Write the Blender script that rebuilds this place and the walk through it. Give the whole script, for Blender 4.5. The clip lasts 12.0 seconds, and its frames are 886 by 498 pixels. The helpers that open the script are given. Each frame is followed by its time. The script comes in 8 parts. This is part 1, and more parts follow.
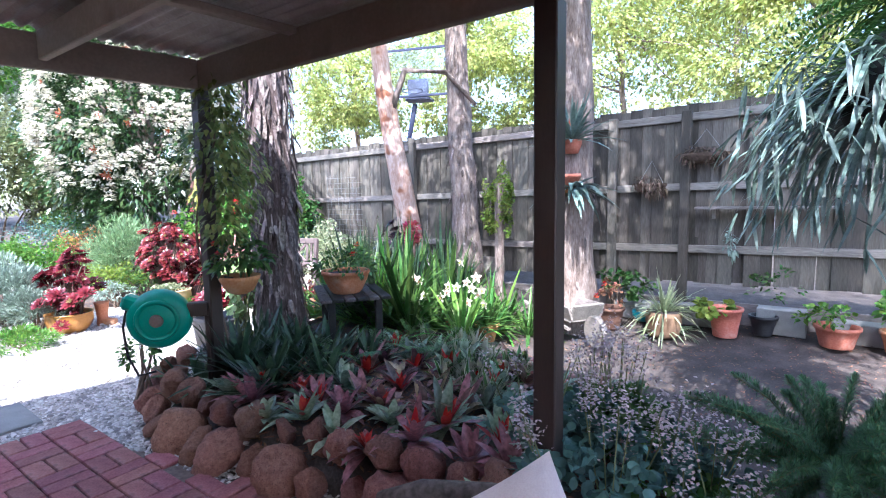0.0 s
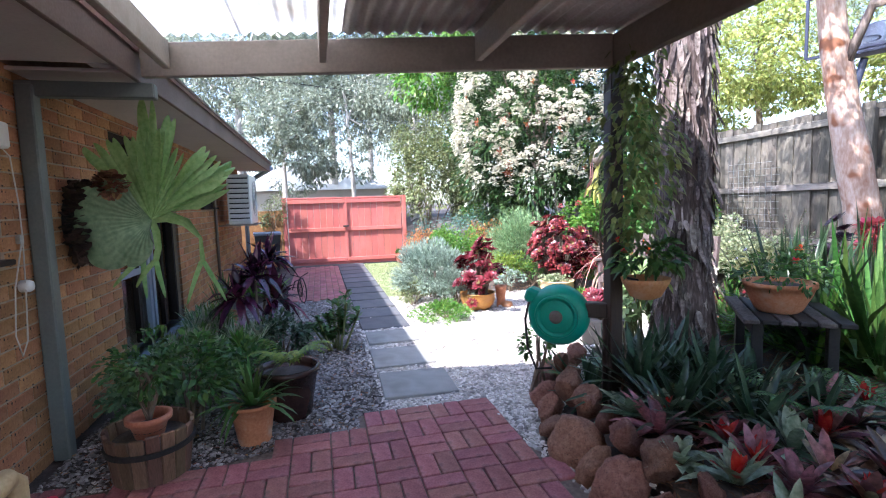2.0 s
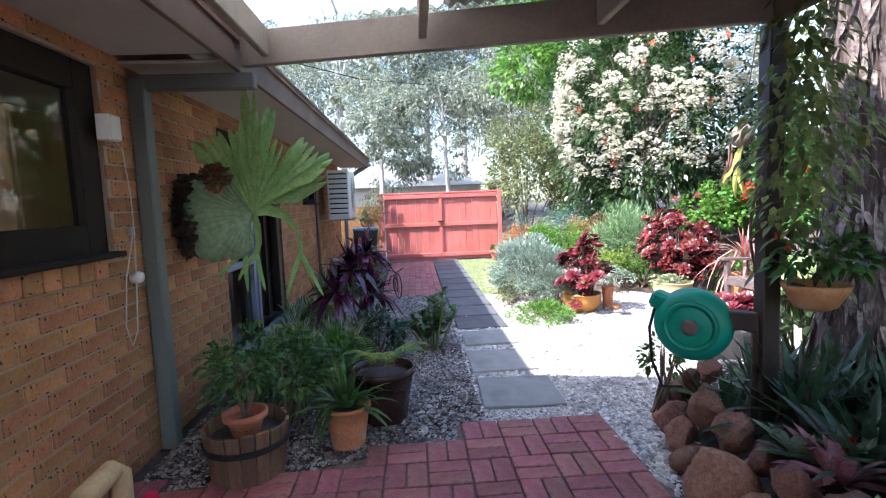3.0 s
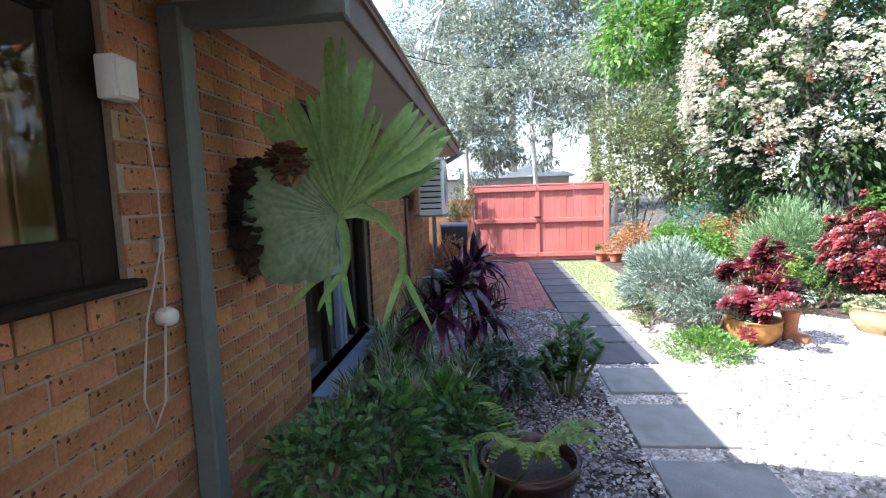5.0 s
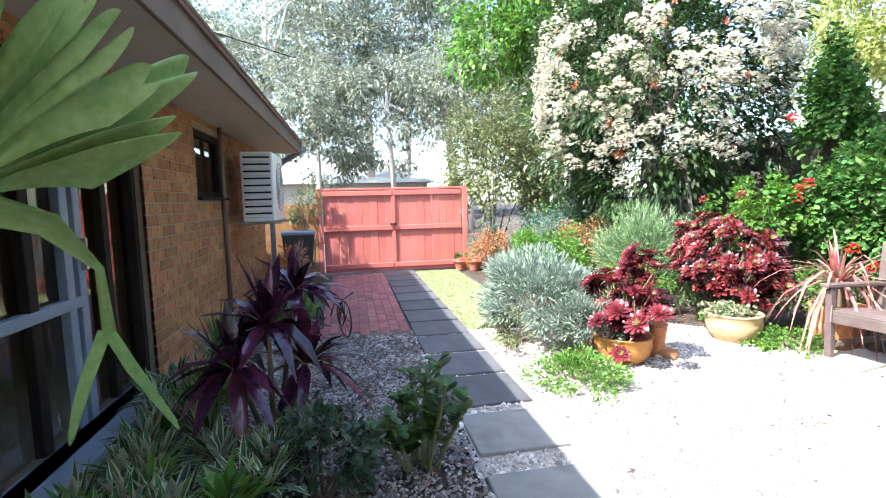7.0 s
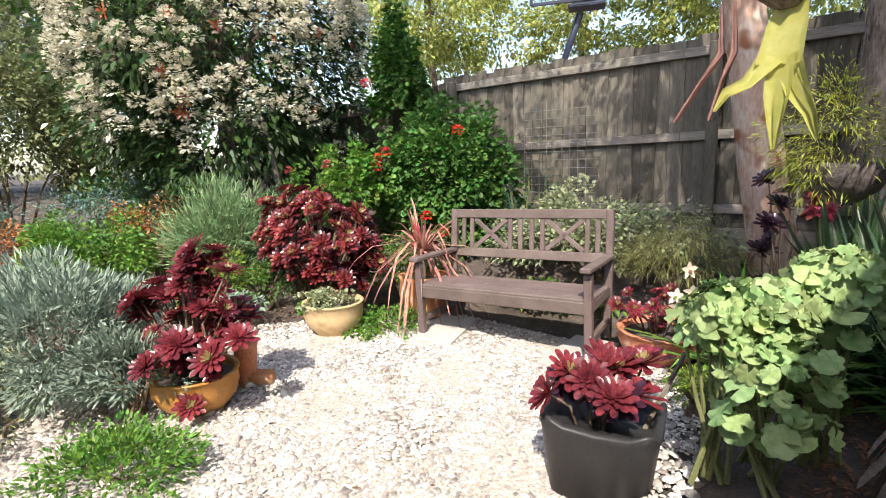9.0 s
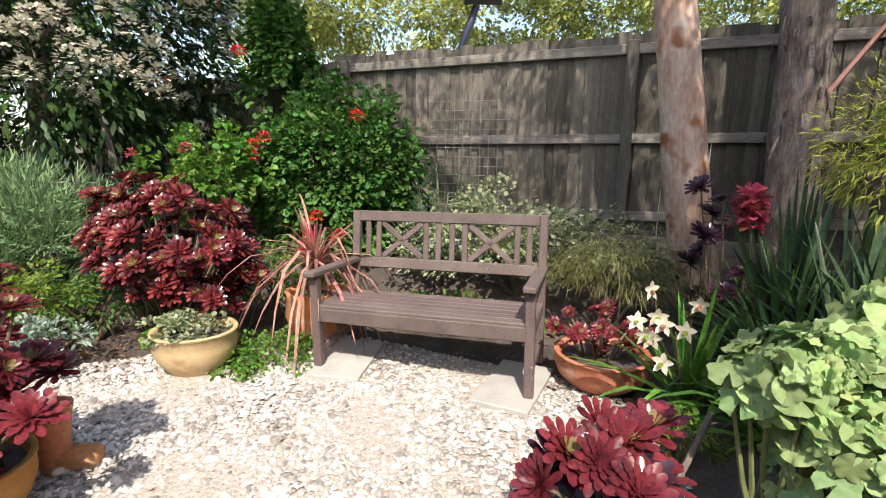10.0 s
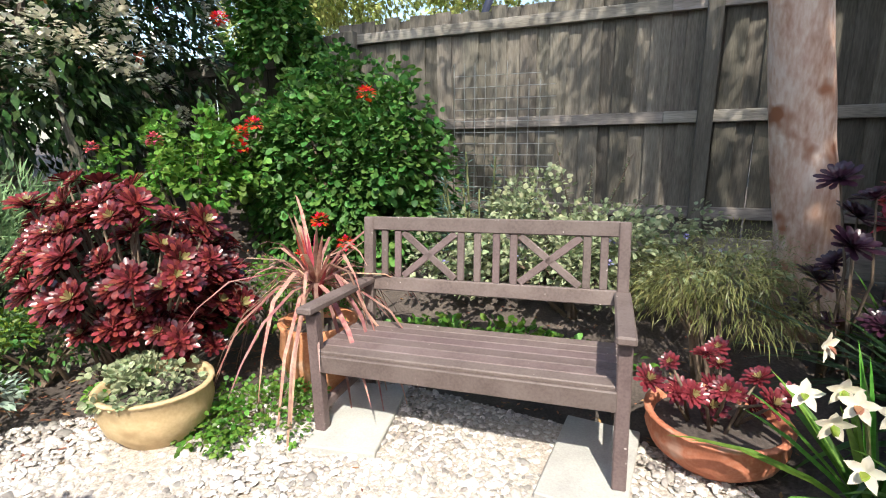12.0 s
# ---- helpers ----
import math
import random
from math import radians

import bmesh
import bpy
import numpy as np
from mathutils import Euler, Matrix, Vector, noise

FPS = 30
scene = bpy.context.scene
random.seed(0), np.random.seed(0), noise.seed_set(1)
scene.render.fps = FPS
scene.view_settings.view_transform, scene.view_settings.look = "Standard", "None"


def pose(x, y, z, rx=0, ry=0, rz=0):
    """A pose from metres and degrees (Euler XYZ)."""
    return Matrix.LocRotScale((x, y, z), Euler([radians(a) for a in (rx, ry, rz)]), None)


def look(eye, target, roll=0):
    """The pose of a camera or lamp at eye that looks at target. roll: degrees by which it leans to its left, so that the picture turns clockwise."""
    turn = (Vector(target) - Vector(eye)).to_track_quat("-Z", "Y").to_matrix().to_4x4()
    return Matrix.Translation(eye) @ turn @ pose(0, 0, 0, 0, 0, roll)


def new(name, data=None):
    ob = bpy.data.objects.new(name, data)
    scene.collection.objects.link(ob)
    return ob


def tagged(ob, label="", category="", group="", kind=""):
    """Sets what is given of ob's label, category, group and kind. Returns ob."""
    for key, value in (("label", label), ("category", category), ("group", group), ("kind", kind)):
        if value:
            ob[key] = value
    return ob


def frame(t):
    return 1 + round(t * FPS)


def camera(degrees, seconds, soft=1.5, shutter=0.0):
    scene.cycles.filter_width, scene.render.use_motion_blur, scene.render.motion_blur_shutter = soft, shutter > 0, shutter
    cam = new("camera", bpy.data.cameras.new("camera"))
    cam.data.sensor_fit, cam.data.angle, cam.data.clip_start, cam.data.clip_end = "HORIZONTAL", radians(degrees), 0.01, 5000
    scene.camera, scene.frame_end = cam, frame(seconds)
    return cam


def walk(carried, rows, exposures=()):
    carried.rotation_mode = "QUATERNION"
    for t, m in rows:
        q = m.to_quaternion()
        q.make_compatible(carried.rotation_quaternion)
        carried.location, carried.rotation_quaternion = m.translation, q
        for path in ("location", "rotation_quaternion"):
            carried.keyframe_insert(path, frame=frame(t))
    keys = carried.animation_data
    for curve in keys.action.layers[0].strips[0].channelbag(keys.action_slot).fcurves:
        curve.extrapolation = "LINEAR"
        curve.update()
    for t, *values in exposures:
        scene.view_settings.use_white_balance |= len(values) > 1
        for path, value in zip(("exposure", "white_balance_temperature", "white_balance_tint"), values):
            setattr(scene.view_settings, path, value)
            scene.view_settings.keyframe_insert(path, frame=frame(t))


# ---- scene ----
cam = camera(84.2, 12.0, soft=1.1)
ROWS = [
    (0.0, -0.156, -0.033, 1.501, 84.23, 0.99, 34.91),
    (0.5, -0.237, -0.031, 1.489, 84.28, 0.96, 40.37),
    (1.0, -0.363, 0.011, 1.468, 84.43, 0.9, 43.28),
    (1.5, -0.582, 0.047, 1.489, 84.09, 1.94, 57.4),
    (2.0, -0.75, 0.056, 1.484, 84.56, 1.72, 75.88),
    (2.5, -0.897, 0.059, 1.451, 84.71, 1.96, 82.28),
    (4.5, -1.936, -0.233, 1.455, 83.44, 1.96, 97.06),
    (5.0, -2.28, -0.363, 1.491, 83.89, 1.98, 95.4),
    (5.5, -2.522, -0.427, 1.548, 87.31, 1.69, 102.21),
    (6.0, -2.76, -0.426, 1.492, 86.11, 2.01, 105.82),
    (6.5, -3.077, -0.371, 1.453, 85.45, 0.62, 95.37),
    (7.0, -3.328, -0.152, 1.432, 84.23, 1.41, 79.39),
    (7.5, -3.622, 0.104, 1.446, 82.78, 2.39, 62.71),
    (9.5, -4.587, 1.007, 1.394, 79.14, 0.71, 28.57),
    (10.0, -4.896, 1.253, 1.375, 79.16, -0.93, 20.98),
    (10.5, -5.053, 1.397, 1.366, 79.2, -1.96, 16.62),
    (11.0, -5.144, 1.581, 1.363, 78.68, -3.02, 16.66),
    (11.5, -5.226, 1.875, 1.426, 79.75, 0.02, 20.72),
    (12.0, -5.338, 2.005, 1.374, 77.7, 0.25, 22.27),
]
walk(cam, [(t, pose(x, y, z, rx, ry, rz)) for t, x, y, z, rx, ry, rz in ROWS], [(0.0, 2.6, 5500, 17), (2.5, 2.35, 5900, 16), (5.5, 2.35, 6000, 12), (6.5, 2.72, 6200, 10), (7.5, 2.0, 6300, 10), (9.5, 1.35, 7100, 11), (10.5, 1.14, 6900, 11), (12.0, 1.42, 6700, 7)])

# ---- light ----
SUN_DIR = Vector((0.34, -0.80, 1.05)).normalized()
world = bpy.data.worlds.new("sky")
scene.world = world
world.use_nodes = True
wn, wl = world.node_tree.nodes, world.node_tree.links
sky = wn.new("ShaderNodeTexSky")
sky.sky_type, sky.sun_disc = "NISHITA", False
sky.sun_elevation = math.asin(SUN_DIR.z)
sky.sun_rotation = math.atan2(SUN_DIR.x, SUN_DIR.y)
sky.dust_density, sky.air_density = 1.5, 1.0
wl.new(sky.outputs[0], wn["Background"].inputs[0])
wn["Background"].inputs[1].default_value = 0.15
sun = new("sun", bpy.data.lights.new("sun", "SUN"))
sun.data.energy, sun.data.angle, sun.data.color = 3.0, radians(0.5), (1.0, 0.95, 0.88)
sun.rotation_euler = SUN_DIR.to_track_quat("Z", "Y").to_euler()


# ---- materials ----
def material(name, colours, scale=8.0, rough=0.8, bump=0.2, fine=60.0, vary=0.15, metal=0.0, leaf=0.0, stretch=(1, 1, 1), by="object", spots=None, spec=0.4, hue=0.02, stops=None):
    """A surface of two or three colours mixed by coarse and fine noise, varied piece by piece."""
    m = bpy.data.materials.new(name)
    m.use_nodes = True
    n, l = m.node_tree.nodes, m.node_tree.links
    b = n["Principled BSDF"]
    co = n.new("ShaderNodeTexCoord")
    mp = n.new("ShaderNodeMapping")
    mp.inputs["Scale"].default_value = stretch
    l.new(co.outputs["Object"], mp.inputs[0])
    n1, n2 = n.new("ShaderNodeTexNoise"), n.new("ShaderNodeTexNoise")
    n1.inputs["Scale"].default_value, n1.inputs["Detail"].default_value, n1.inputs["Roughness"].default_value = scale, 5, 0.6
    n2.inputs["Scale"].default_value, n2.inputs["Detail"].default_value = fine, 3
    l.new(mp.outputs[0], n1.inputs[0]), l.new(mp.outputs[0], n2.inputs[0])
    mix = n.new("ShaderNodeMix")
    mix.inputs[0].default_value = 0.4
    l.new(n1.outputs[0], mix.inputs[2]), l.new(n2.outputs[0], mix.inputs[3])
    ramp = n.new("ShaderNodeValToRGB")
    l.new(mix.outputs[0], ramp.inputs[0])
    cr = ramp.color_ramp
    pts = stops or ([0.36, 0.64] if len(colours) == 2 else [0.34, 0.5, 0.66])
    while len(cr.elements) < len(colours):
        cr.elements.new(0.5)
    for e, p, c in zip(cr.elements, pts, colours):
        e.position, e.color = p, (*c, 1)
    out = ramp.outputs[0]
    if spots:
        colour, sscale, lo, hi = spots
        v = n.new("ShaderNodeTexNoise")
        v.inputs["Scale"].default_value, v.inputs["Detail"].default_value = sscale, 2
        l.new(co.outputs["Object"], v.inputs[0])
        mr = n.new("ShaderNodeMapRange")
        mr.inputs[1].default_value, mr.inputs[2].default_value = lo, hi
        l.new(v.outputs[0], mr.inputs[0])
        mx = n.new("ShaderNodeMix")
        mx.data_type = "RGBA"
        l.new(mr.outputs[0], mx.inputs[0]), l.new(out, mx.inputs[6])
        mx.inputs[7].default_value = (*colour, 1)
        out = mx.outputs[2]
    if vary:
        if by == "island":
            g = n.new("ShaderNodeNewGeometry")
            rnd = g.outputs["Random Per Island"]
        else:
            rnd = n.new("ShaderNodeObjectInfo").outputs["Random"]
        hs = n.new("ShaderNodeHueSaturation")
        mv, mh = n.new("ShaderNodeMapRange"), n.new("ShaderNodeMapRange")
        mv.inputs[3].default_value, mv.inputs[4].default_value = 1 - vary * 1.4, 1 + vary
        w = n.new("ShaderNodeTexWhiteNoise")
        w.noise_dimensions = "1D"
        l.new(rnd, w.inputs["W"])
        mh.inputs[3].default_value, mh.inputs[4].default_value = 0.5 - hue, 0.5 + hue
        l.new(rnd, mv.inputs[0]), l.new(w.outputs[0], mh.inputs[0])
        l.new(mh.outputs[0], hs.inputs[0]), l.new(mv.outputs[0], hs.inputs[2]), l.new(out, hs.inputs[4])
        out = hs.outputs[0]
    l.new(out, b.inputs["Base Color"])
    b.inputs["Roughness"].default_value, b.inputs["Metallic"].default_value = rough, metal
    b.inputs["Specular IOR Level"].default_value = spec
    if bump:
        bp = n.new("ShaderNodeBump")
        bp.inputs["Strength"].default_value, bp.inputs["Distance"].default_value = bump, 0.01
        l.new(mix.outputs[0], bp.inputs["Height"]), l.new(bp.outputs[0], b.inputs["Normal"])
    if leaf:
        tr, ms = n.new("ShaderNodeBsdfTranslucent"), n.new("ShaderNodeMixShader")
        l.new(out, tr.inputs[0])
        ms.inputs[0].default_value = leaf
        l.new(b.outputs[0], ms.inputs[1]), l.new(tr.outputs[0], ms.inputs[2])
        l.new(ms.outputs[0], n["Material Output"].inputs[0])
    return m


def leaf_mat(name, a, b, rough=0.45, vary=0.35, trans=0.3, scale=5.0, spec=0.4, hue=0.03):
    return material(name, [a, b], scale=scale, rough=rough, bump=0.08, fine=40, vary=vary, leaf=trans, by="island", spec=spec, hue=hue)


def glass(name, tint=(0.9, 0.95, 0.95), rough=0.02):
    m = bpy.data.materials.new(name)
    m.use_nodes = True
    b = m.node_tree.nodes["Principled BSDF"]
    b.inputs["Base Color"].default_value = (*tint, 1)
    b.inputs["Roughness"].default_value, b.inputs["Transmission Weight"].default_value, b.inputs["IOR"].default_value = rough, 1.0, 1.45
    return m


M_BRICK = material("buff_brick", [(0.27, 0.12, 0.053), (0.375, 0.178, 0.08), (0.455, 0.23, 0.112)], scale=7, rough=0.88, bump=0.35, fine=90, vary=0.2, spots=((0.045, 0.026, 0.018), 40, 0.645, 0.70), hue=0.012)
M_BRICKS = material("buff_brick_far", [(0.27, 0.12, 0.053), (0.375, 0.178, 0.08), (0.455, 0.23, 0.112)], scale=7, rough=0.88, bump=0.35, fine=90, vary=0.2, spots=((0.045, 0.026, 0.018), 40, 0.645, 0.70), by="island", hue=0.012)
M_MORTAR = material("mortar", [(0.27, 0.205, 0.145), (0.38, 0.30, 0.22)], scale=12, rough=0.95, bump=0.4, vary=0)
M_PAVE = material("red_paving_brick", [(0.20, 0.062, 0.06), (0.30, 0.105, 0.10), (0.38, 0.165, 0.16)], scale=6, rough=0.75, bump=0.3, fine=90, vary=0.16, spots=((0.12, 0.06, 0.055), 9, 0.58, 0.75), hue=0.015)
M_SAND = material("joint_sand", [(0.10, 0.07, 0.055), (0.19, 0.15, 0.12)], scale=20, rough=1, bump=0.4, vary=0)
M_SLAB = material("concrete_slab", [(0.20, 0.20, 0.19), (0.30, 0.295, 0.275)], scale=5, rough=0.9, bump=0.25, fine=120, vary=0.08, spots=((0.14, 0.13, 0.12), 3, 0.55, 0.8))
M_SLABL = material("pale_slab", [(0.34, 0.33, 0.31), (0.46, 0.45, 0.42)], scale=5, rough=0.9, bump=0.25, fine=120, vary=0.05)
# darker, bluer copy of the slab colour, with the path's shade painted in
M_SLAB_SHADE = material("shade_darkened_slab", [(0.07, 0.075, 0.085), (0.12, 0.12, 0.125)], scale=5, rough=0.75, bump=0.25, fine=120, vary=0.12)
M_PEBBLE = material("gravel_pebbles", [(0.30, 0.26, 0.235), (0.50, 0.46, 0.42), (0.66, 0.63, 0.59)], scale=4, rough=0.75, bump=0.1, vary=0.42, by="island", hue=0.02)
# pebble colours cut to about half, painting in the shade of the house
M_PEBBLE_SHADE = material("shade_darkened_gravel", [(0.12, 0.105, 0.10), (0.24, 0.215, 0.205), (0.42, 0.39, 0.37)], scale=4, rough=0.8, bump=0.1, vary=0.5, by="island", hue=0.02)
M_GRAVELBED = material("gravel_bed", [(0.22, 0.18, 0.15), (0.42, 0.37, 0.32), (0.58, 0.53, 0.47)], scale=45, rough=0.95, bump=0.8, fine=130, vary=0)
M_SOIL = material("garden_soil", [(0.04, 0.031, 0.027), (0.075, 0.06, 0.052), (0.13, 0.104, 0.088)], scale=4, rough=0.97, bump=0.8, fine=70, vary=0)
M_MULCH = material("bark_mulch", [(0.07, 0.035, 0.02), (0.17, 0.085, 0.045), (0.26, 0.15, 0.09)], scale=30, rough=0.95, bump=0.8, fine=110, vary=0.3, by="island")
M_LAWN = material("lawn_soil", [(0.18, 0.20, 0.09), (0.32, 0.33, 0.18)], scale=12, rough=0.95, bump=0.6, vary=0)
M_FENCE = material("weathered_paling", [(0.085, 0.074, 0.058), (0.13, 0.115, 0.092), (0.185, 0.165, 0.135)], scale=5, rough=0.92, bump=0.4, fine=40, vary=0.34, stretch=(3, 3, 0.35), hue=0.012)
M_RAIL = material("weathered_rail", [(0.15, 0.13, 0.11), (0.25, 0.22, 0.19), (0.33, 0.295, 0.26)], scale=5, rough=0.92, bump=0.4, fine=40, vary=0.1, stretch=(0.35, 3, 3))
M_PERG = material("pergola_paint", [(0.22, 0.185, 0.15), (0.30, 0.255, 0.21)], scale=2, rough=0.65, bump=0.15, fine=50, vary=0.08, spots=((0.16, 0.13, 0.10), 4, 0.6, 0.8))
M_POST = material("dark_post_paint", [(0.03, 0.019, 0.015), (0.05, 0.032, 0.025)], scale=3, rough=0.5, bump=0.12, vary=0.05, stretch=(2, 2, 0.3))
M_TIN = material("corrugated_sheet", [(0.30, 0.27, 0.24), (0.44, 0.41, 0.37)], scale=2.5, rough=0.55, bump=0.15, vary=0.1, spots=((0.19, 0.155, 0.13), 2.2, 0.52, 0.75))
M_CLEAR = material("translucent_sheet", [(0.70, 0.69, 0.66), (0.85, 0.84, 0.82)], scale=2.5, rough=0.5, bump=0.1, vary=0, leaf=0.8, spots=((0.5, 0.46, 0.4), 3, 0.55, 0.8))
M_EAVE = material("eave_lining", [(0.42, 0.385, 0.335), (0.50, 0.465, 0.41)], scale=2, rough=0.75, bump=0.08, vary=0)
M_FASCIA = material("brown_fascia", [(0.12, 0.085, 0.068), (0.19, 0.14, 0.115)], scale=2, rough=0.7, bump=0.15, vary=0)
M_ROOF = material("roof_tile", [(0.16, 0.10, 0.075), (0.25, 0.16, 0.12)], scale=4, rough=0.85, bump=0.4, vary=0.15, by="island")
M_GREY = material("grey_green_steel_paint", [(0.11, 0.125, 0.115), (0.15, 0.165, 0.15)], scale=2, rough=0.5, bump=0.06, vary=0.05)
M_DARK = material("dark_window_frame", [(0.014, 0.010, 0.008), (0.028, 0.02, 0.015)], scale=4, rough=0.75, spec=0.2, bump=0.05, vary=0)
M_BLUEGREY = material("blue_grey_paint", [(0.20, 0.25, 0.32), (0.28, 0.33, 0.40)], scale=3, rough=0.5, bump=0.06, vary=0)
M_WHITE = material("white_plastic", [(0.66, 0.65, 0.61), (0.76, 0.75, 0.72)], scale=3, rough=0.4, bump=0.04, vary=0)
M_REDGATE = material("red_gate_paint", [(0.47, 0.125, 0.10), (0.52, 0.15, 0.12), (0.56, 0.185, 0.155)], scale=1.5, rough=0.6, bump=0.2, vary=0.05, hue=0.004)
M_BENCH = material("brown_bench_paint", [(0.095, 0.067, 0.063), (0.14, 0.103, 0.096), (0.17, 0.13, 0.122)], scale=6, rough=0.6, bump=0.25, fine=80, vary=0.1, spots=((0.5, 0.45, 0.42), 40, 0.74, 0.77))
M_TERRA = material("terracotta", [(0.36, 0.13, 0.06), (0.48, 0.19, 0.095), (0.55, 0.27, 0.16)], scale=6, rough=0.8, bump=0.15, vary=0.1, spots=((0.55, 0.42, 0.33), 7, 0.6, 0.8))
M_OCHRE = material("glazed_ochre_pot", [(0.42, 0.155, 0.04), (0.55, 0.23, 0.07)], scale=5, rough=0.35, bump=0.08, vary=0.1, spots=((0.22, 0.12, 0.05), 6, 0.6, 0.75))
M_CLAY = material("pale_clay_pot", [(0.46, 0.33, 0.17), (0.60, 0.45, 0.26)], scale=5, rough=0.6, bump=0.15, vary=0, spots=((0.36, 0.24, 0.12), 6, 0.58, 0.75))
M_BLACKPOT = material("black_plastic", [(0.02, 0.02, 0.022), (0.04, 0.04, 0.042)], scale=4, rough=0.45, bump=0.08, vary=0)
M_BARREL = material("old_barrel_wood", [(0.11, 0.06, 0.035), (0.21, 0.12, 0.075)], scale=6, rough=0.85, bump=0.3, vary=0.2, stretch=(3, 3, 0.4))
M_GREEN = material("green_reel_plastic", [(0.0, 0.20, 0.135), (0.005, 0.255, 0.175)], scale=3, rough=0.4, bump=0.03, vary=0)
M_ROCK = material("volcanic_rock", [(0.13, 0.055, 0.038), (0.24, 0.11, 0.08), (0.33, 0.18, 0.135)], scale=7, rough=0.95, bump=1.0, fine=45, vary=0.2, spots=((0.05, 0.03, 0.025), 30, 0.6, 0.68))
M_PAPERBARK = material("paperbark", [(0.035, 0.025, 0.021), (0.10, 0.073, 0.062), (0.25, 0.205, 0.18)], scale=7, rough=0.9, bump=0.6, fine=40, vary=0.3, by="island", stretch=(2.5, 2.5, 0.45))
M_PINKBARK = material("pink_smooth_bark", [(0.34, 0.17, 0.105), (0.52, 0.36, 0.28), (0.66, 0.56, 0.48)], scale=4, rough=0.7, bump=0.3, fine=30, vary=0, stretch=(1.5, 1.5, 0.5), spots=((0.28, 0.11, 0.055), 5, 0.58, 0.68))
M_ROUGHBARK = material("rough_bark", [(0.10, 0.07, 0.055), (0.22, 0.17, 0.14), (0.36, 0.30, 0.26)], scale=8, rough=0.95, bump=1.0, fine=30, vary=0, stretch=(2.5, 2.5, 0.6))
M_TWIG = material("twig", [(0.11, 0.075, 0.05), (0.20, 0.15, 0.11)], scale=8, rough=0.9, bump=0.2, vary=0)
M_GUMBARK = material("pale_gum_bark", [(0.42, 0.38, 0.34), (0.62, 0.58, 0.53)], scale=2, rough=0.8, bump=0.15, vary=0)
M_STEM = material("green_stem", [(0.12, 0.15, 0.05), (0.2, 0.2, 0.09)], scale=8, rough=0.7, bump=0.1, vary=0)
M_STEEL = material("galvanised_wire", [(0.35, 0.35, 0.34), (0.5, 0.5, 0.48)], scale=8, rough=0.45, metal=0.7, bump=0, vary=0)
M_NAVY = material("dark_blue_steel", [(0.02, 0.025, 0.05), (0.035, 0.04, 0.075)], scale=3, rough=0.4, bump=0.03, vary=0)
M_BLACK = material("matt_black", [(0.012, 0.011, 0.011), (0.03, 0.027, 0.025)], scale=6, rough=0.7, bump=0.2, vary=0)
M_TIMBER = material("warm_interior_timber", [(0.42, 0.19, 0.06), (0.55, 0.27, 0.10)], scale=4, rough=0.5, bump=0.05, vary=0, stretch=(3, 3, 0.3))
M_PLASTER = material("interior_plaster", [(0.45, 0.37, 0.28), (0.52, 0.44, 0.34)], scale=2, rough=0.9, bump=0.05, vary=0)
M_CLOTH = material("pale_cushion_cloth", [(0.52, 0.43, 0.42), (0.62, 0.53, 0.52)], scale=10, rough=0.95, bump=0.3, fine=200, vary=0)
M_WICKER = material("dark_wicker", [(0.05, 0.04, 0.038), (0.12, 0.10, 0.095)], scale=30, rough=0.8, bump=0.6, vary=0)
M_GLASS = glass("window_glass")
M_MOSS = material("dry_moss", [(0.05, 0.035, 0.022), (0.13, 0.09, 0.06)], scale=20, rough=0.95, bump=0.8, vary=0.1)

# ---- geometry helpers ----
rng = np.random.default_rng(7)


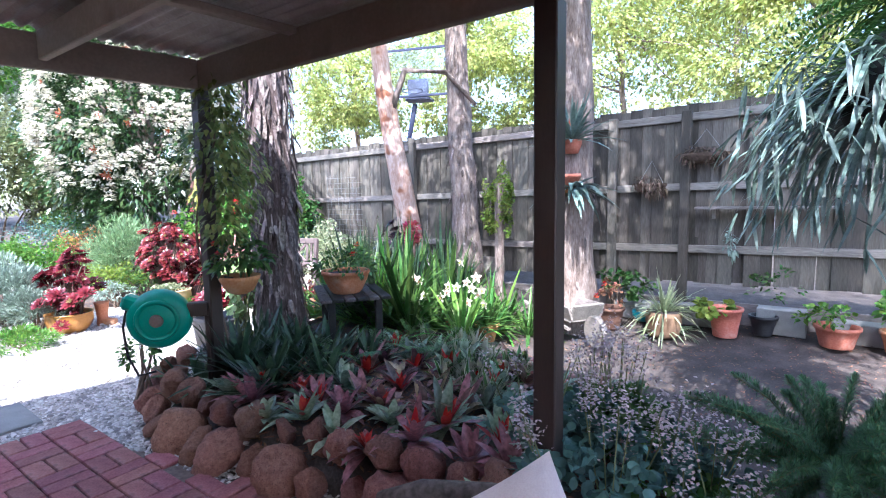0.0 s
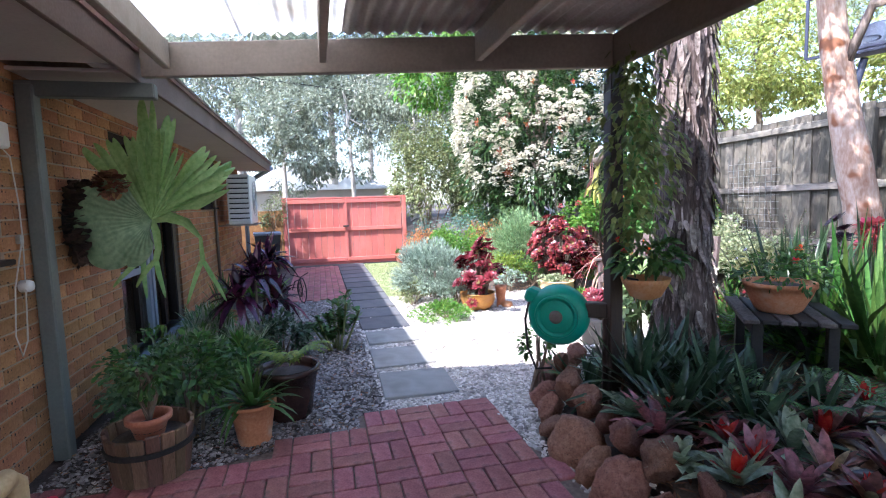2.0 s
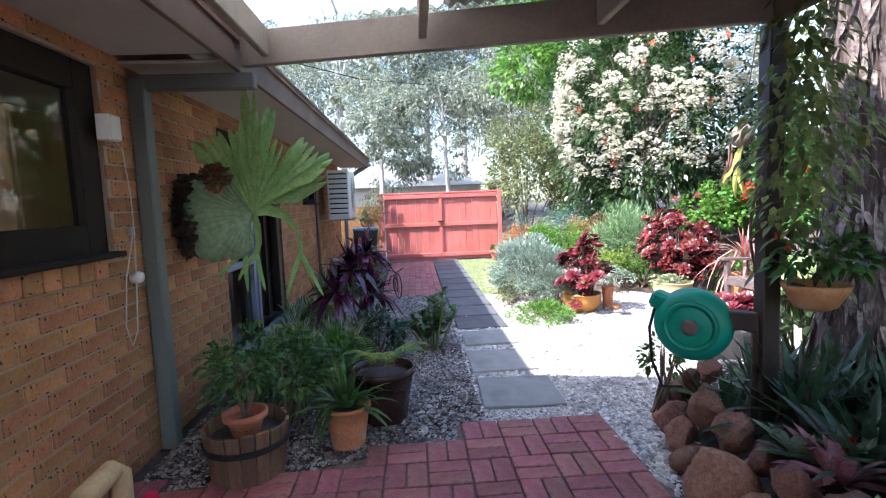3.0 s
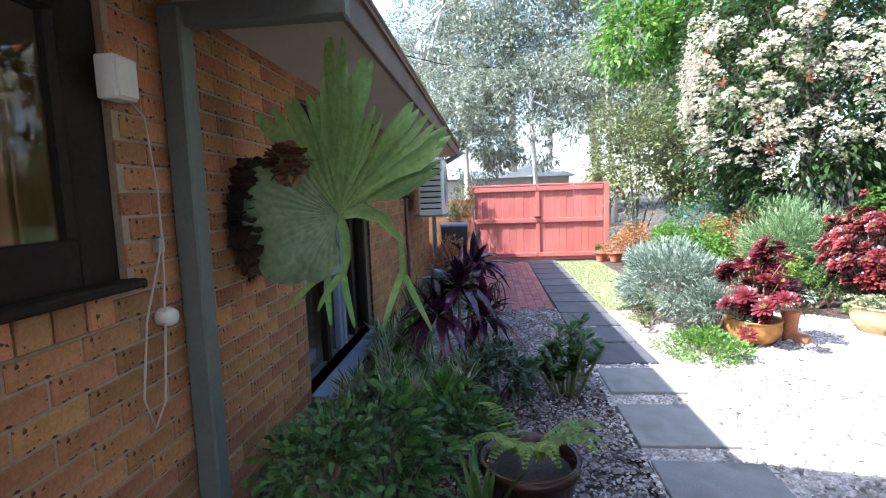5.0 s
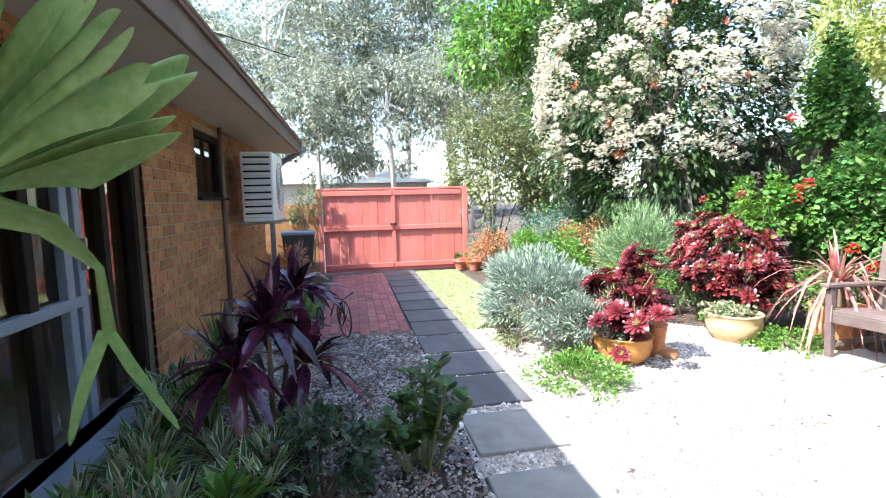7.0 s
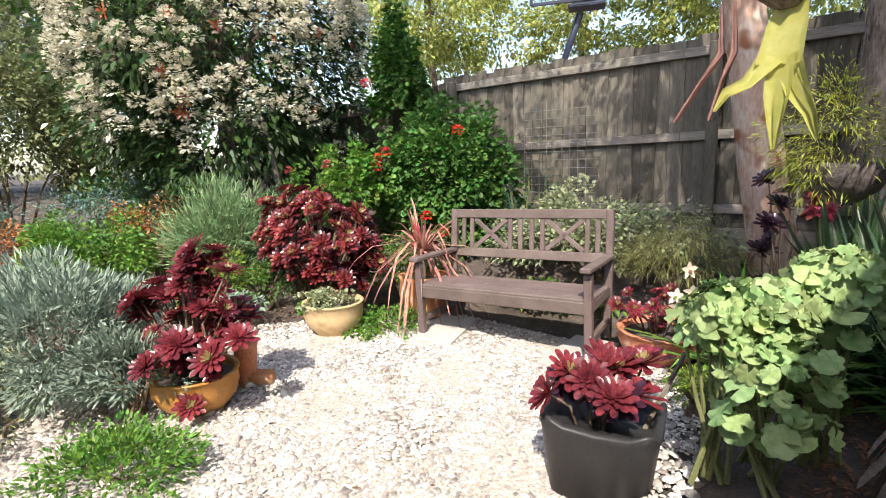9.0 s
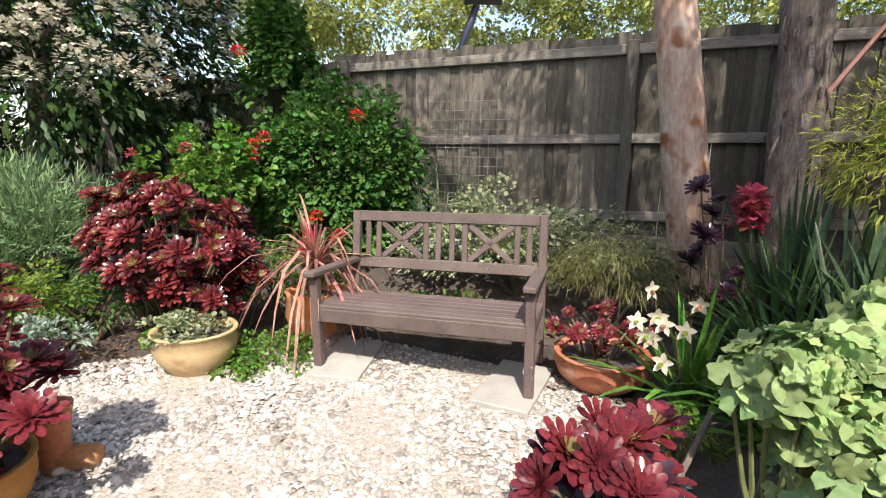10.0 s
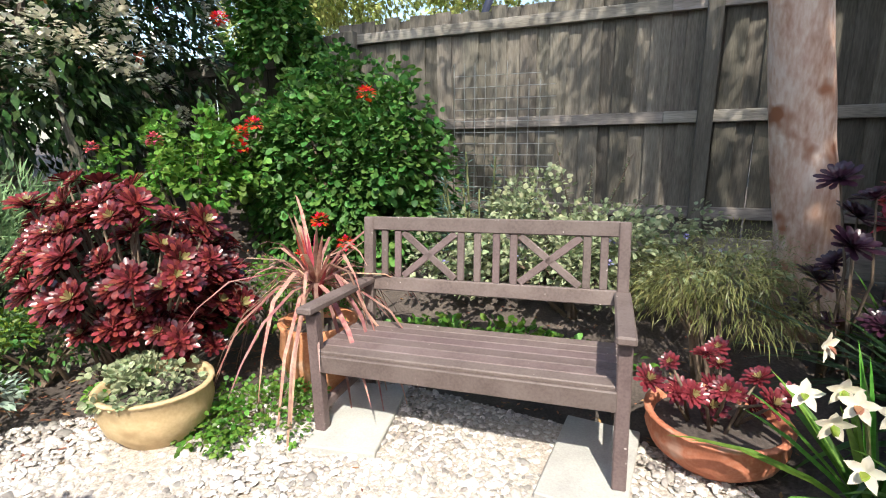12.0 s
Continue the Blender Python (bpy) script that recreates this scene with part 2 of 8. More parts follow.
class Geo:
    """Gathers vertices and faces, then becomes one mesh."""

    def __init__(self):
        self.v, self.f, self.n = [], [], 0

    def add(self, v, f):
        v = np.asarray(v, float)
        self.v.append(v)
        self.f.extend([tuple(int(i) + self.n for i in q) for q in f])
        self.n += len(v)
        return self

    def box(self, c, s, m=None, ch=0.004):
        """A box with chamfered edges, centre c and size s, turned by the 4x4 matrix m about c."""
        v, f = cham(s, ch)
        if m is not None:
            v = v @ np.array(m.to_3x3()).T
        return self.add(v + np.array(c), f)

    def lathe(self, profile, c=(0, 0, 0), n=24, wob=0.0):
        a = np.linspace(0, 2 * np.pi, n, endpoint=False)
        v = np.concatenate([np.stack([r * np.cos(a), r * np.sin(a), np.full(n, z)], 1) for r, z in profile])
        if wob:
            v[:, :2] *= 1 + wob * np.sin(3 * np.arctan2(v[:, 1], v[:, 0]) + 1)[:, None]
        f = [(i * n + j, i * n + (j + 1) % n, (i + 1) * n + (j + 1) % n, (i + 1) * n + j) for i in range(len(profile) - 1) for j in range(n)]
        f.append(tuple(range(n))[::-1])
        f.append(tuple((len(profile) - 1) * n + j for j in range(n)))
        return self.add(v + np.array(c), f)

    def tube(self, pts, radii, n=8, rough=0.0):
        """A tube along points, with a radius at each."""
        pts = [Vector(p) for p in pts]
        rings = []
        up = Vector((0.13, 0.21, 0.97))
        for i, p in enumerate(pts):
            d = (pts[min(i + 1, len(pts) - 1)] - pts[max(i - 1, 0)]).normalized()
            if abs(d.dot(up)) > 0.98:
                up = Vector((1, 0.1, 0))
            a = d.cross(up).normalized()
            b = a.cross(d)
            r = radii[i] if hasattr(radii, "__len__") else radii
            ring = []
            for k in range(n):
                th = 2 * math.pi * k / n
                q = r * (1 + (rough * noise.noise((p * 3 + Vector((math.cos(th) * 2, math.sin(th) * 2, 0)))) if rough else 0))
                ring.append(p + q * (math.cos(th) * a + math.sin(th) * b))
            rings.append(ring)
        v = [tuple(q) for ring in rings for q in ring]
        f = [(i * n + j, i * n + (j + 1) % n, (i + 1) * n + (j + 1) % n, (i + 1) * n + j) for i in range(len(pts) - 1) for j in range(n)]
        f.append(tuple(range(n))[::-1])
        f.append(tuple((len(pts) - 1) * n + j for j in range(n)))
        return self.add(v, f)

    def mesh(self, name, mat, smooth=False):
        me = bpy.data.meshes.new(name)
        v = np.concatenate(self.v) if self.v else np.zeros((0, 3))
        me.from_pydata(v.tolist(), [], self.f)
        me.materials.append(mat)
        if smooth:
            me.shade_smooth()
        return me


def cham(s, ch):
    x, y, z = [d / 2 for d in s]
    ch = min(ch, x * 0.45, y * 0.45, z * 0.45)
    v, idx = [], {}
    for sx in (-1, 1):
        for sy in (-1, 1):
            for sz in (-1, 1):
                for k in range(3):
                    d = [ch, ch, ch]
                    d[k] = 0
                    idx[sx, sy, sz, k] = len(v)
                    v.append((sx * (x - d[0]), sy * (y - d[1]), sz * (z - d[2])))
    f = []
    for k in range(3):
        a, b = [(1, 2), (2, 0), (0, 1)][k]
        for s0 in (-1, 1):
            q = []
            for ta, tb in ((-1, -1), (1, -1), (1, 1), (-1, 1)):
                t = [0, 0, 0]
                t[k], t[a], t[b] = s0, ta, tb
                q.append(idx[(*t, k)])
            f.append(tuple(q if s0 > 0 else q[::-1]))
        for ta in (-1, 1):
            for tb in (-1, 1):
                t0, t1 = [0, 0, 0], [0, 0, 0]
                t0[k], t1[k] = -1, 1
                t0[a] = t1[a] = ta
                t0[b] = t1[b] = tb
                q = [idx[(*t0, a)], idx[(*t1, a)], idx[(*t1, b)], idx[(*t0, b)]]
                f.append(tuple(q if ta * tb < 0 else q[::-1]))
    for sx in (-1, 1):
        for sy in (-1, 1):
            for sz in (-1, 1):
                q = [idx[sx, sy, sz, k] for k in range(3)]
                f.append(tuple(q if sx * sy * sz > 0 else q[::-1]))
    return np.array(v), f


def part(name, geo, mat, parent=None, label="", smooth=False):
    """One mesh object from a Geo, under a thing or a part."""
    ob = new(name, geo.mesh(name, mat, smooth) if isinstance(geo, Geo) else geo)
    if parent is not None:
        ob.parent = parent
    if label:
        ob["label"] = label
    return ob


def thing(name, label, category, at=(0, 0, 0), rz=0, group=""):
    ob = new(name)
    ob.empty_display_size = 0.1
    ob.matrix_basis = pose(*at, 0, 0, rz)
    return tagged(ob, label, category, group)


def structure(name, geo, mat, label, category, smooth=False):
    return tagged(part(name, geo, mat, smooth=smooth), label, category, kind="structure")


# ---- ground ----
def sstep(a, b, x):
    t = np.clip((x - a) / (b - a), 0, 1)
    return t * t * (3 - 2 * t)


def bed_mask(x, y):
    """1 inside the raised bed behind the rocks, 0 outside."""
    edge = 1.50 + 0.55 * sstep(-3.2, -4.4, x) + 0.1 * np.sin(3 * x)
    return sstep(edge, edge + 0.25, y) * sstep(-0.35, -0.9, x) * sstep(-4.9, -4.3, x) * sstep(4.7, 3.6, y + 0.5 * (x + 3))


def height(x, y):
    """Height of the ground."""
    x, y = np.asarray(x, float), np.asarray(y, float)
    h = 0.24 * bed_mask(x, y)
    h = h + 0.45 * sstep(4.4, 5.9, y) * sstep(-2.2, -4.2, x) + 0.10 * sstep(5.2, 6.0, y) * sstep(-4.2, -2.2, x)
    h = h + 0.25 * sstep(-7.6, -9.5, x) * sstep(2.6, 5.5, y)
    return h + 0.012 * np.sin(5.1 * x + 1.3 * y) * np.sin(4.3 * y) * sstep(1.6, 2.6, y)


def hz(x, y):
    return float(height(x, y))


xs = np.concatenate([[-260, -80, -35, -20], np.arange(-15, 4.01, 0.12), [8, 20, 80, 260]])
ys = np.concatenate([[-260, -80, -30, -10], np.arange(-3, 9.01, 0.12), [14, 30, 80, 260]])
gx, gy = np.meshgrid(xs, ys)
gz = height(gx, gy) - 0.02 + 0.01 * rng.standard_normal(gx.shape) * (np.abs(gy - 3) < 6)
nx = len(xs)
ground = structure("ground", Geo().add(np.stack([gx.ravel(), gy.ravel(), gz.ravel()], 1), [(j * nx + i, j * nx + i + 1, (j + 1) * nx + i + 1, (j + 1) * nx + i) for j in range(len(ys) - 1) for i in range(nx - 1)]), M_SOIL, "dark bare garden soil with fine litter", "ground", True)


def sheet(name, outline, z, mat, label, category, step=0.15):
    """A flat sheet of ground cover inside an outline."""
    bm = bmesh.new()
    bm.faces.new([bm.verts.new((x, y, z)) for x, y in outline])
    me = bpy.data.meshes.new(name)
    bm.to_mesh(me)
    bm.free()
    me.materials.append(mat)
    return tagged(part(name, me, mat), label, category, kind="structure")


GRAVEL = [(-3.3, -1.5), (-3.3, 1.2), (-3.9, 1.75), (-4.5, 2.4), (-4.6, 3.3), (-4.9, 4.2), (-6.9, 4.35), (-7.7, 3.6), (-8.35, 2.9), (-8.3, 2.1), (-8.4, 1.35), (-8.6, 0.5), (-8.6, -1.0), (-6.5, -1.5)]
# pale bed stops at y 0.46; soil below helps darken the shaded house strip
sheet("gravel_bed", [(x, max(y, 0.46)) for x, y in GRAVEL[1:-2]] + [(-3.3, 0.46)], 0.004, M_GRAVELBED, "pale mixed gravel covering the courtyard", "gravel")
sheet("lawn", [(-8.4, 1.1), (-9.2, 1.75), (-10.6, 1.9), (-13.0, 1.9), (-13.0, 1.05), (-8.4, 1.05)], 0.008, M_LAWN, "small strip of sunlit pale green lawn", "lawn")
PATIO = [(-4.12, 0.24), (-4.12, 1.10), (-3.72, 1.20), (-3.05, 1.27), (-2.2, 1.42), (2.8, 1.42), (2.8, -1.56), (-3.55, -1.56), (-3.66, -0.72), (-3.80, -0.23), (-3.91, -0.10), (-3.91, 0.24)]
sheet("patio_bed", PATIO, 0.006, M_SAND, "dark sand joints under the paving", "paving bed")
sheet("red_path_bed", [(-8.5, -0.55), (-8.5, 0.42), (-13.0, 0.42), (-13.0, -0.55)], 0.006, M_SAND, "dark joints under the path bricks", "paving bed")


def inside(x, y, poly):
    c, j = False, len(poly) - 1
    for i in range(len(poly)):
        (xi, yi), (xj, yj) = poly[i], poly[j]
        if (yi > y) != (yj > y) and x < (xj - xi) * (y - yi) / (yj - yi) + xi:
            c = not c
        j = i
    return c


# concrete stepping slabs
slab_xs = [(-4.33, -4.90, 0.47, 1.05), (-5.07, -5.63, 0.47, 1.03), (-5.84, -6.35, 0.49, 1.03)]
for i in range(11):
    x0 = -6.48 - 0.61 * i
    slab_xs.append((x0, x0 - 0.55, 0.47 - 0.004 * i, 1.04))
for i, (x0, x1, y0, y1) in enumerate(slab_xs):
    g = Geo().box((0, 0, 0), (abs(x1 - x0), y1 - y0, 0.05), ch=0.006)
    # from the fourth slab on, the house shadow is put into the colour
    s = part("stepping_slab", g, M_SLAB if i < 3 else M_SLAB_SHADE)
    s.matrix_basis = pose((x0 + x1) / 2, (y0 + y1) / 2, 0.0, rng.normal(0, 0.3), rng.normal(0, 0.3), rng.normal(0, 0.8))
    tagged(s, "square grey concrete stepping slab in the gravel" if i < 3 else "stepping slab beside the lawn, coloured dark for the shade on it", "paving slab", "stepping slabs of the path")

# ---- fence ----
FY = 6.12
fence = tagged(new("fence_north"), "tall weathered grey timber paling fence", "fence", kind="structure")
fence.matrix_basis = pose(0, FY, 0)


def palings(parent, x0, x1, top, bottom, near):
    """Overlapping upright boards along x."""
    shapes = [Geo().box((0, 0, -h / 2), (w, 0.014, h), ch=0.003).mesh("paling", M_FENCE) for w, h in ((0.142, 2.0), (0.136, 2.0), (0.148, 2.0), (0.140, 2.0))]
    x, k = x0, 0
    while x < x1:
        ob = new("paling", shapes[int(rng.integers(4))])
        ob.parent = parent
        ob.matrix_basis = pose(x, 0.03 + (0.018 if k % 2 else 0), top(x) + rng.normal(0, 0.012), rng.normal(0, 0.3), rng.normal(0, 0.5), 0)
        x += 0.122
        k += 1


def fence_top(x):
    return 2.47 + 0.012 * (x + 4)


palings(fence, -8.0, 3.2, fence_top, 0.4, True)
for z0 in (2.33, 1.56, 0.86):
    for xa in np.arange(-8.0, 3.2, 2.75):
        part("rail", Geo().box((xa + 1.37, 0, z0 + 0.012 * (xa + 5.4)), (2.75, 0.045, 0.085), Matrix.Rotation(-0.012, 4, "Y")), M_RAIL, fence)
for xp in (-7.9, -4.98, -1.9, -1.1, 1.2):
    part("post", Geo().box((xp, -0.055, fence_top(xp) / 2 - 0.05), (0.10, 0.075, fence_top(xp) - 0.05), ch=0.006), M_FENCE, fence)
for i in range(5):
    part("plinth_board", Geo().box((-7.0 + i * 2.4, -0.005, hz(-7.0 + i * 2.4, 6) + 0.1), (2.39, 0.025, 0.24)), M_RAIL, fence)

# back fence, beyond the flowering tree
fence2 = tagged(new("fence_west"), "dark shaded paling fence behind the shrubs", "fence", kind="structure")
fence2.matrix_basis = pose(-7.98, FY + 0.02, 0.05, 0, 0, 168)
palings(fence2, 0.1, 7.0, lambda x: 2.32 - 0.01 * x, 0.3, False)
for z0 in (2.12, 1.3, 0.5):
    part("rail", Geo().box((3.5, 0.06, z0), (7.0, 0.045, 0.09)), M_RAIL, fence2)

# ---- gate ----
gate = tagged(new("gate"), "red painted double timber gate, closed", "gate", kind="structure")
gate.matrix_basis = pose(-13.3, 0, 0) @ Matrix.Diagonal((1, 1.03, 1.04, 1))
for y0, y1 in ((-0.68, 0.655), (0.67, 2.03)):
    n = 9
    w = (y1 - y0) / n
    for i in range(n):
        part("board", Geo().box((rng.normal(0, 0.003), y0 + w * (i + 0.5), 0.83), (0.022, w - 0.006, 1.52), ch=0.004), M_REDGATE, gate)
    for z0 in (0.13, 0.86, 1.53):
        part("gate_rail", Geo().box((0.035, (y0 + y1) / 2, z0), (0.045, y1 - y0 - 0.02, 0.09), ch=0.006), M_REDGATE, gate)
    part("cap", Geo().box((0.0, (y0 + y1) / 2, 1.61), (0.09, y1 - y0 + 0.01, 0.035), ch=0.006), M_REDGATE, gate)
part("cover_strip", Geo().box((0.03, 0.662, 0.83), (0.03, 0.08, 1.54), ch=0.005), M_REDGATE, gate)
part("latch", Geo().box((0.075, 0.66, 0.93), (0.03, 0.14, 0.04), ch=0.006), M_BLACK, gate)
for yp in (-0.75, 2.1):
    part("gate_post", Geo().box((0, yp, 0.82), (0.11, 0.10, 1.64), ch=0.008), M_REDGATE, gate)
part("rust_edge", Geo().box((0.02, 0.66, 0.05), (0.03, 2.66, 0.06), ch=0.005), M_REDGATE, gate)

# ---- house ----
WY = -1.58
WIN1 = (-3.80, -1.9, 1.25, 2.22)
DOOR = (-7.12, -5.33, 0.20, 2.16)
WIN2 = (-9.35, -8.35, 1.51, 2.17)
HOLES = (WIN1, DOOR, WIN2)
WEND = -11.9
house = tagged(new("wall_house"), "buff speckled brick house wall with pale joints", "wall", kind="structure")
house.matrix_basis = pose(0, WY, 0)
# core, in panels round the openings
core = Geo()
cuts = sorted({3.0, WEND, *[h[0] for h in HOLES], *[h[1] for h in HOLES]})
for xa, xb in zip(cuts, cuts[1:]):
    hole = next((h for h in HOLES if abs(h[0] - xa) < 1e-6 and abs(h[1] - xb) < 1e-6), None)
    for za, zb in ([(0, 2.6)] if hole is None else [(0, hole[2] - 0.0), (hole[3], 2.6)]):
        if zb - za > 0.02:
            core.box(((xa + xb) / 2, -0.054, (za + zb) / 2), (xb - xa, 0.11, zb - za), ch=0.0005)
part("mortar", core, M_MORTAR, house)
part("end_wall", Geo().box((WEND + 0.06, -2.0, 1.3), (0.11, 3.8, 2.6), ch=0.0005), M_BRICKS, house)

# bricks: near ones are objects, the far ones are joined
BL, BH, JN = 0.23, 0.076, 0.010
brick_mesh = {}


def brick_shape(w):
    w = round(w, 3)
    if w not in brick_mesh:
        brick_mesh[w] = Geo().box((0, 0, 0), (w, 0.03, BH), ch=0.004).mesh("brick", M_BRICK)
    return brick_mesh[w]


wall_bricks = []
row = 0
z = 0.04
while z < 2.36:
    segs = [(WEND, 3.0)]
    for xa, xb, za, zb in HOLES:
        if za - 0.06 < z < zb + 0.03:
            segs = [(a, b) for s0, s1 in segs for a, b in ((s0, min(s1, xa)), (max(s0, xb), s1)) if b - a > 0.04]
    for s0, s1 in segs:
        x = -12.7 + (0.12 if row % 2 else 0)
        while x < s1:
            a, b = max(x, s0), min(x + BL, s1)
            if b - a > 0.03:
                wall_bricks.append(((a + b) / 2, z, b - a))
            x += BL + JN
    z += BH + JN
    row += 1
far = Geo()
count = 0
for x, z, w in wall_bricks:
    if -5.35 < x < -3.2 and count < 320:
        ob = new("brick", brick_shape(w))
        ob.parent = house
        ob.matrix_basis = pose(x, -0.008 + rng.normal(0, 0.0008), z, 0, 0, rng.normal(0, 0.15))
        count += 1
    else:
        far.box((x, -0.008, z), (w, 0.03, BH), ch=0.003)
far_bricks = tagged(part("brick_courses", far, M_BRICKS, house), kind="stuff")
# sloping brick sill of the near window
for i in range(17):
    x = -1.85 - 0.113 * i
    part("sill_brick", Geo().box((x, -0.035, 1.178), (0.103, 0.11, 0.115), None, ch=0.006), M_BRICK, house)


def window(name, hole, label, bars=(), recess=0.06, fw=0.06, sill=True, mat=M_DARK):
    xa, xb, za, zb = hole
    w = tagged(new(name), label, "window", kind="structure")
    w.matrix_basis = pose((xa + xb) / 2, WY - recess, 0)
    W, H, zm = xb - xa, zb - za, (za + zb) / 2
    for s in (-1, 1):
        part("window_frame", Geo().box((s * (W / 2 - fw / 2), 0, zm), (fw, 0.07, H - 0.002), ch=0.004), mat, w)
        part("window_frame", Geo().box((0, 0.001, zm + s * (H / 2 - fw / 2)), (W - 2 * fw, 0.068, fw), ch=0.004), mat, w)
    for b in bars:
        part("mullion", Geo().box((b, 0.003, zm), (0.07, 0.066, H - 2 * fw), ch=0.004), mat, w)
    p = part("pane", Geo().box((0, -0.005, zm), (W - 2 * fw, 0.005, H - 2 * fw), ch=0.0005), M_GLASS, w)
    p.visible_shadow = False
    if sill:
        part("window_sill", Geo().box((0, 0.05, za - 0.012), (W + 0.04, 0.14, 0.03), ch=0.008), mat, w)
    return w


window("window_1", WIN1, "dark-framed house window reflecting the garden", bars=(0.1,), fw=0.15)
window("window_2", WIN2, "small dark house window under the eave")
# glazed sliding door
door = tagged(new("door_1"), "dark-framed glazed sliding door with blue-grey centre stile", "door", kind="structure")
door.matrix_basis = pose((DOOR[0] + DOOR[1]) / 2, WY - 0.10, DOOR[2])
DW, DH = DOOR[1] - DOOR[0], DOOR[3] - DOOR[2]
for s in (-1, 1):
    part("door_frame", Geo().box((s * (DW / 2 - 0.03), 0, DH / 2), (0.06, 0.10, DH)), M_DARK, door)
part("door_frame", Geo().box((0, 0.001, DH - 0.03), (DW - 0.12, 0.10, 0.06)), M_DARK, door)
part("door_sill", Geo().box((0, 0.10, -0.03), (DW + 0.02, 0.26, 0.06), ch=0.008), M_BLUEGREY, door)
for xo, mt in ((0.30, M_DARK), (-0.02, M_BLUEGREY), (-0.14, M_BLUEGREY), (-0.45, M_DARK)):
    part("stile", Geo().box((xo, 0.015, DH / 2), (0.07, 0.05, DH - 0.08)), mt, door)
part("midrail", Geo().box((0.3, 0.02, 0.72), (DW / 2, 0.05, 0.06)), M_BLUEGREY, door)
p = part("pane", Geo().box((0, -0.015, DH / 2), (DW - 0.12, 0.006, DH - 0.1), ch=0.0005), M_GLASS, door)
p.visible_shadow = False
part("handle", Geo().box((-0.14, 0.055, 0.98), (0.025, 0.04, 0.18), ch=0.006), M_STEEL, door)

# rooms behind the glass
room = Geo()
room.box((-4.8, -4.6, 1.3), (15.6, 0.1, 2.6)).box((3.05, -3.1, 1.3), (0.1, 2.9, 2.6)).box((-4.8, -3.1, 0.05), (15.4, 2.9, 0.1))
structure("room_walls", room, M_PLASTER, "plain plastered rooms behind the windows", "wall")
structure("ceiling", Geo().box((-4.8, -3.1, 2.55), (15.4, 2.88, 0.05)), M_PLASTER, "plain ceiling inside the house", "ceiling")
# added fill lamp that brightens the room; the back wall has no opening
lamp = new("room_fill_light", bpy.data.lights.new("room_fill_light", "AREA"))
lamp.data.shape, lamp.data.size, lamp.data.size_y, lamp.data.energy = "RECTANGLE", 1.4, 1.0, 4
lamp.matrix_basis = look((-1.2, -4.5, 1.6), (-2.6, -2.0, 1.5))
shelf = thing("timber_cabinet", "warm orange timber cabinet inside the window", "cabinet", (-4.9, -2.45, 0.1))
part("body", Geo().box((0, 0, 1.0), (1.7, 0.4, 2.0)), M_TIMBER, shelf)
part("door", Geo().box((-0.43, 0.21, 1.0), (0.8, 0.02, 1.9)), M_TIMBER, shelf)
part("door", Geo().box((0.43, 0.21, 1.0), (0.8, 0.02, 1.9)), M_TIMBER, shelf)

# eave and roof
structure("eave_lining", Geo().box((-8.1, -1.275, 2.29), (8.2, 0.60, 0.02)), M_EAVE, "pale eave lining sheet under the roof edge", "eave")
structure("eave_lining_near", Geo().box((-0.44, -1.275, 2.32), (7.0, 0.60, 0.02)), M_EAVE, "pale eave lining sheet beside the pergola", "eave")
structure("fascia", Geo().box((-4.6, -0.965, 2.365), (15.2, 0.03, 0.21), ch=0.005), M_FASCIA, "brown painted fascia board", "fascia")
gut = Geo()
gut.box((-4.6, -0.955, 2.462), (15.2, 0.07, 0.03), ch=0.01)
structure("gutter", gut, M_FASCIA, "brown roof gutter along the fascia", "gutter")
roof = tagged(new("roof"), "brown tiled house roof", "roof", kind="structure")
part("roof_deck", Geo().add([(3.1, -0.93, 2.47), (-12.2, -0.93, 2.47), (-12.2, -4.7, 3.75), (3.1, -4.7, 3.75), (3.1, -0.93, 2.42), (-12.2, -0.93, 2.42), (-12.2, -4.7, 3.7), (3.1, -4.7, 3.7)], [(0, 1, 2, 3), (7, 6, 5, 4), (0, 4, 5, 1), (1, 5, 6, 2), (2, 6, 7, 3), (3, 7, 4, 0)]), M_ROOF, roof)
part("barge_board", Geo().add([(-12.2, -0.94, 2.27), (-12.2, -0.94, 2.5), (-12.2, -4.7, 3.78), (-12.2, -4.7, 3.55), (-12.24, -0.94, 2.27), (-12.24, -0.94, 2.5), (-12.24, -4.7, 3.78), (-12.24, -4.7, 3.55)], [(0, 1, 2, 3), (7, 6, 5, 4), (0, 4, 5, 1), (1, 5, 6, 2), (2, 6, 7, 3), (3, 7, 4, 0)]), M_FASCIA, roof)

# ---- pergola ----
PZ = 2.28
perg = tagged(new("pergola"), "low timber pergola with brown painted beams", "pergola", kind="structure")


def beam(name, a, b, w, h, mat=M_PERG, parent=perg, ch=0.006):
    a, b = Vector(a), Vector(b)
    d = b - a
    m = Matrix.Rotation(math.atan2(d.y, d.x), 4, "Z") @ Matrix.Rotation(-math.atan2(d.z, math.hypot(d.x, d.y)), 4, "Y")
    return part(name, Geo().box((a + b) / 2, (d.length, w, h), m, ch), mat, parent)


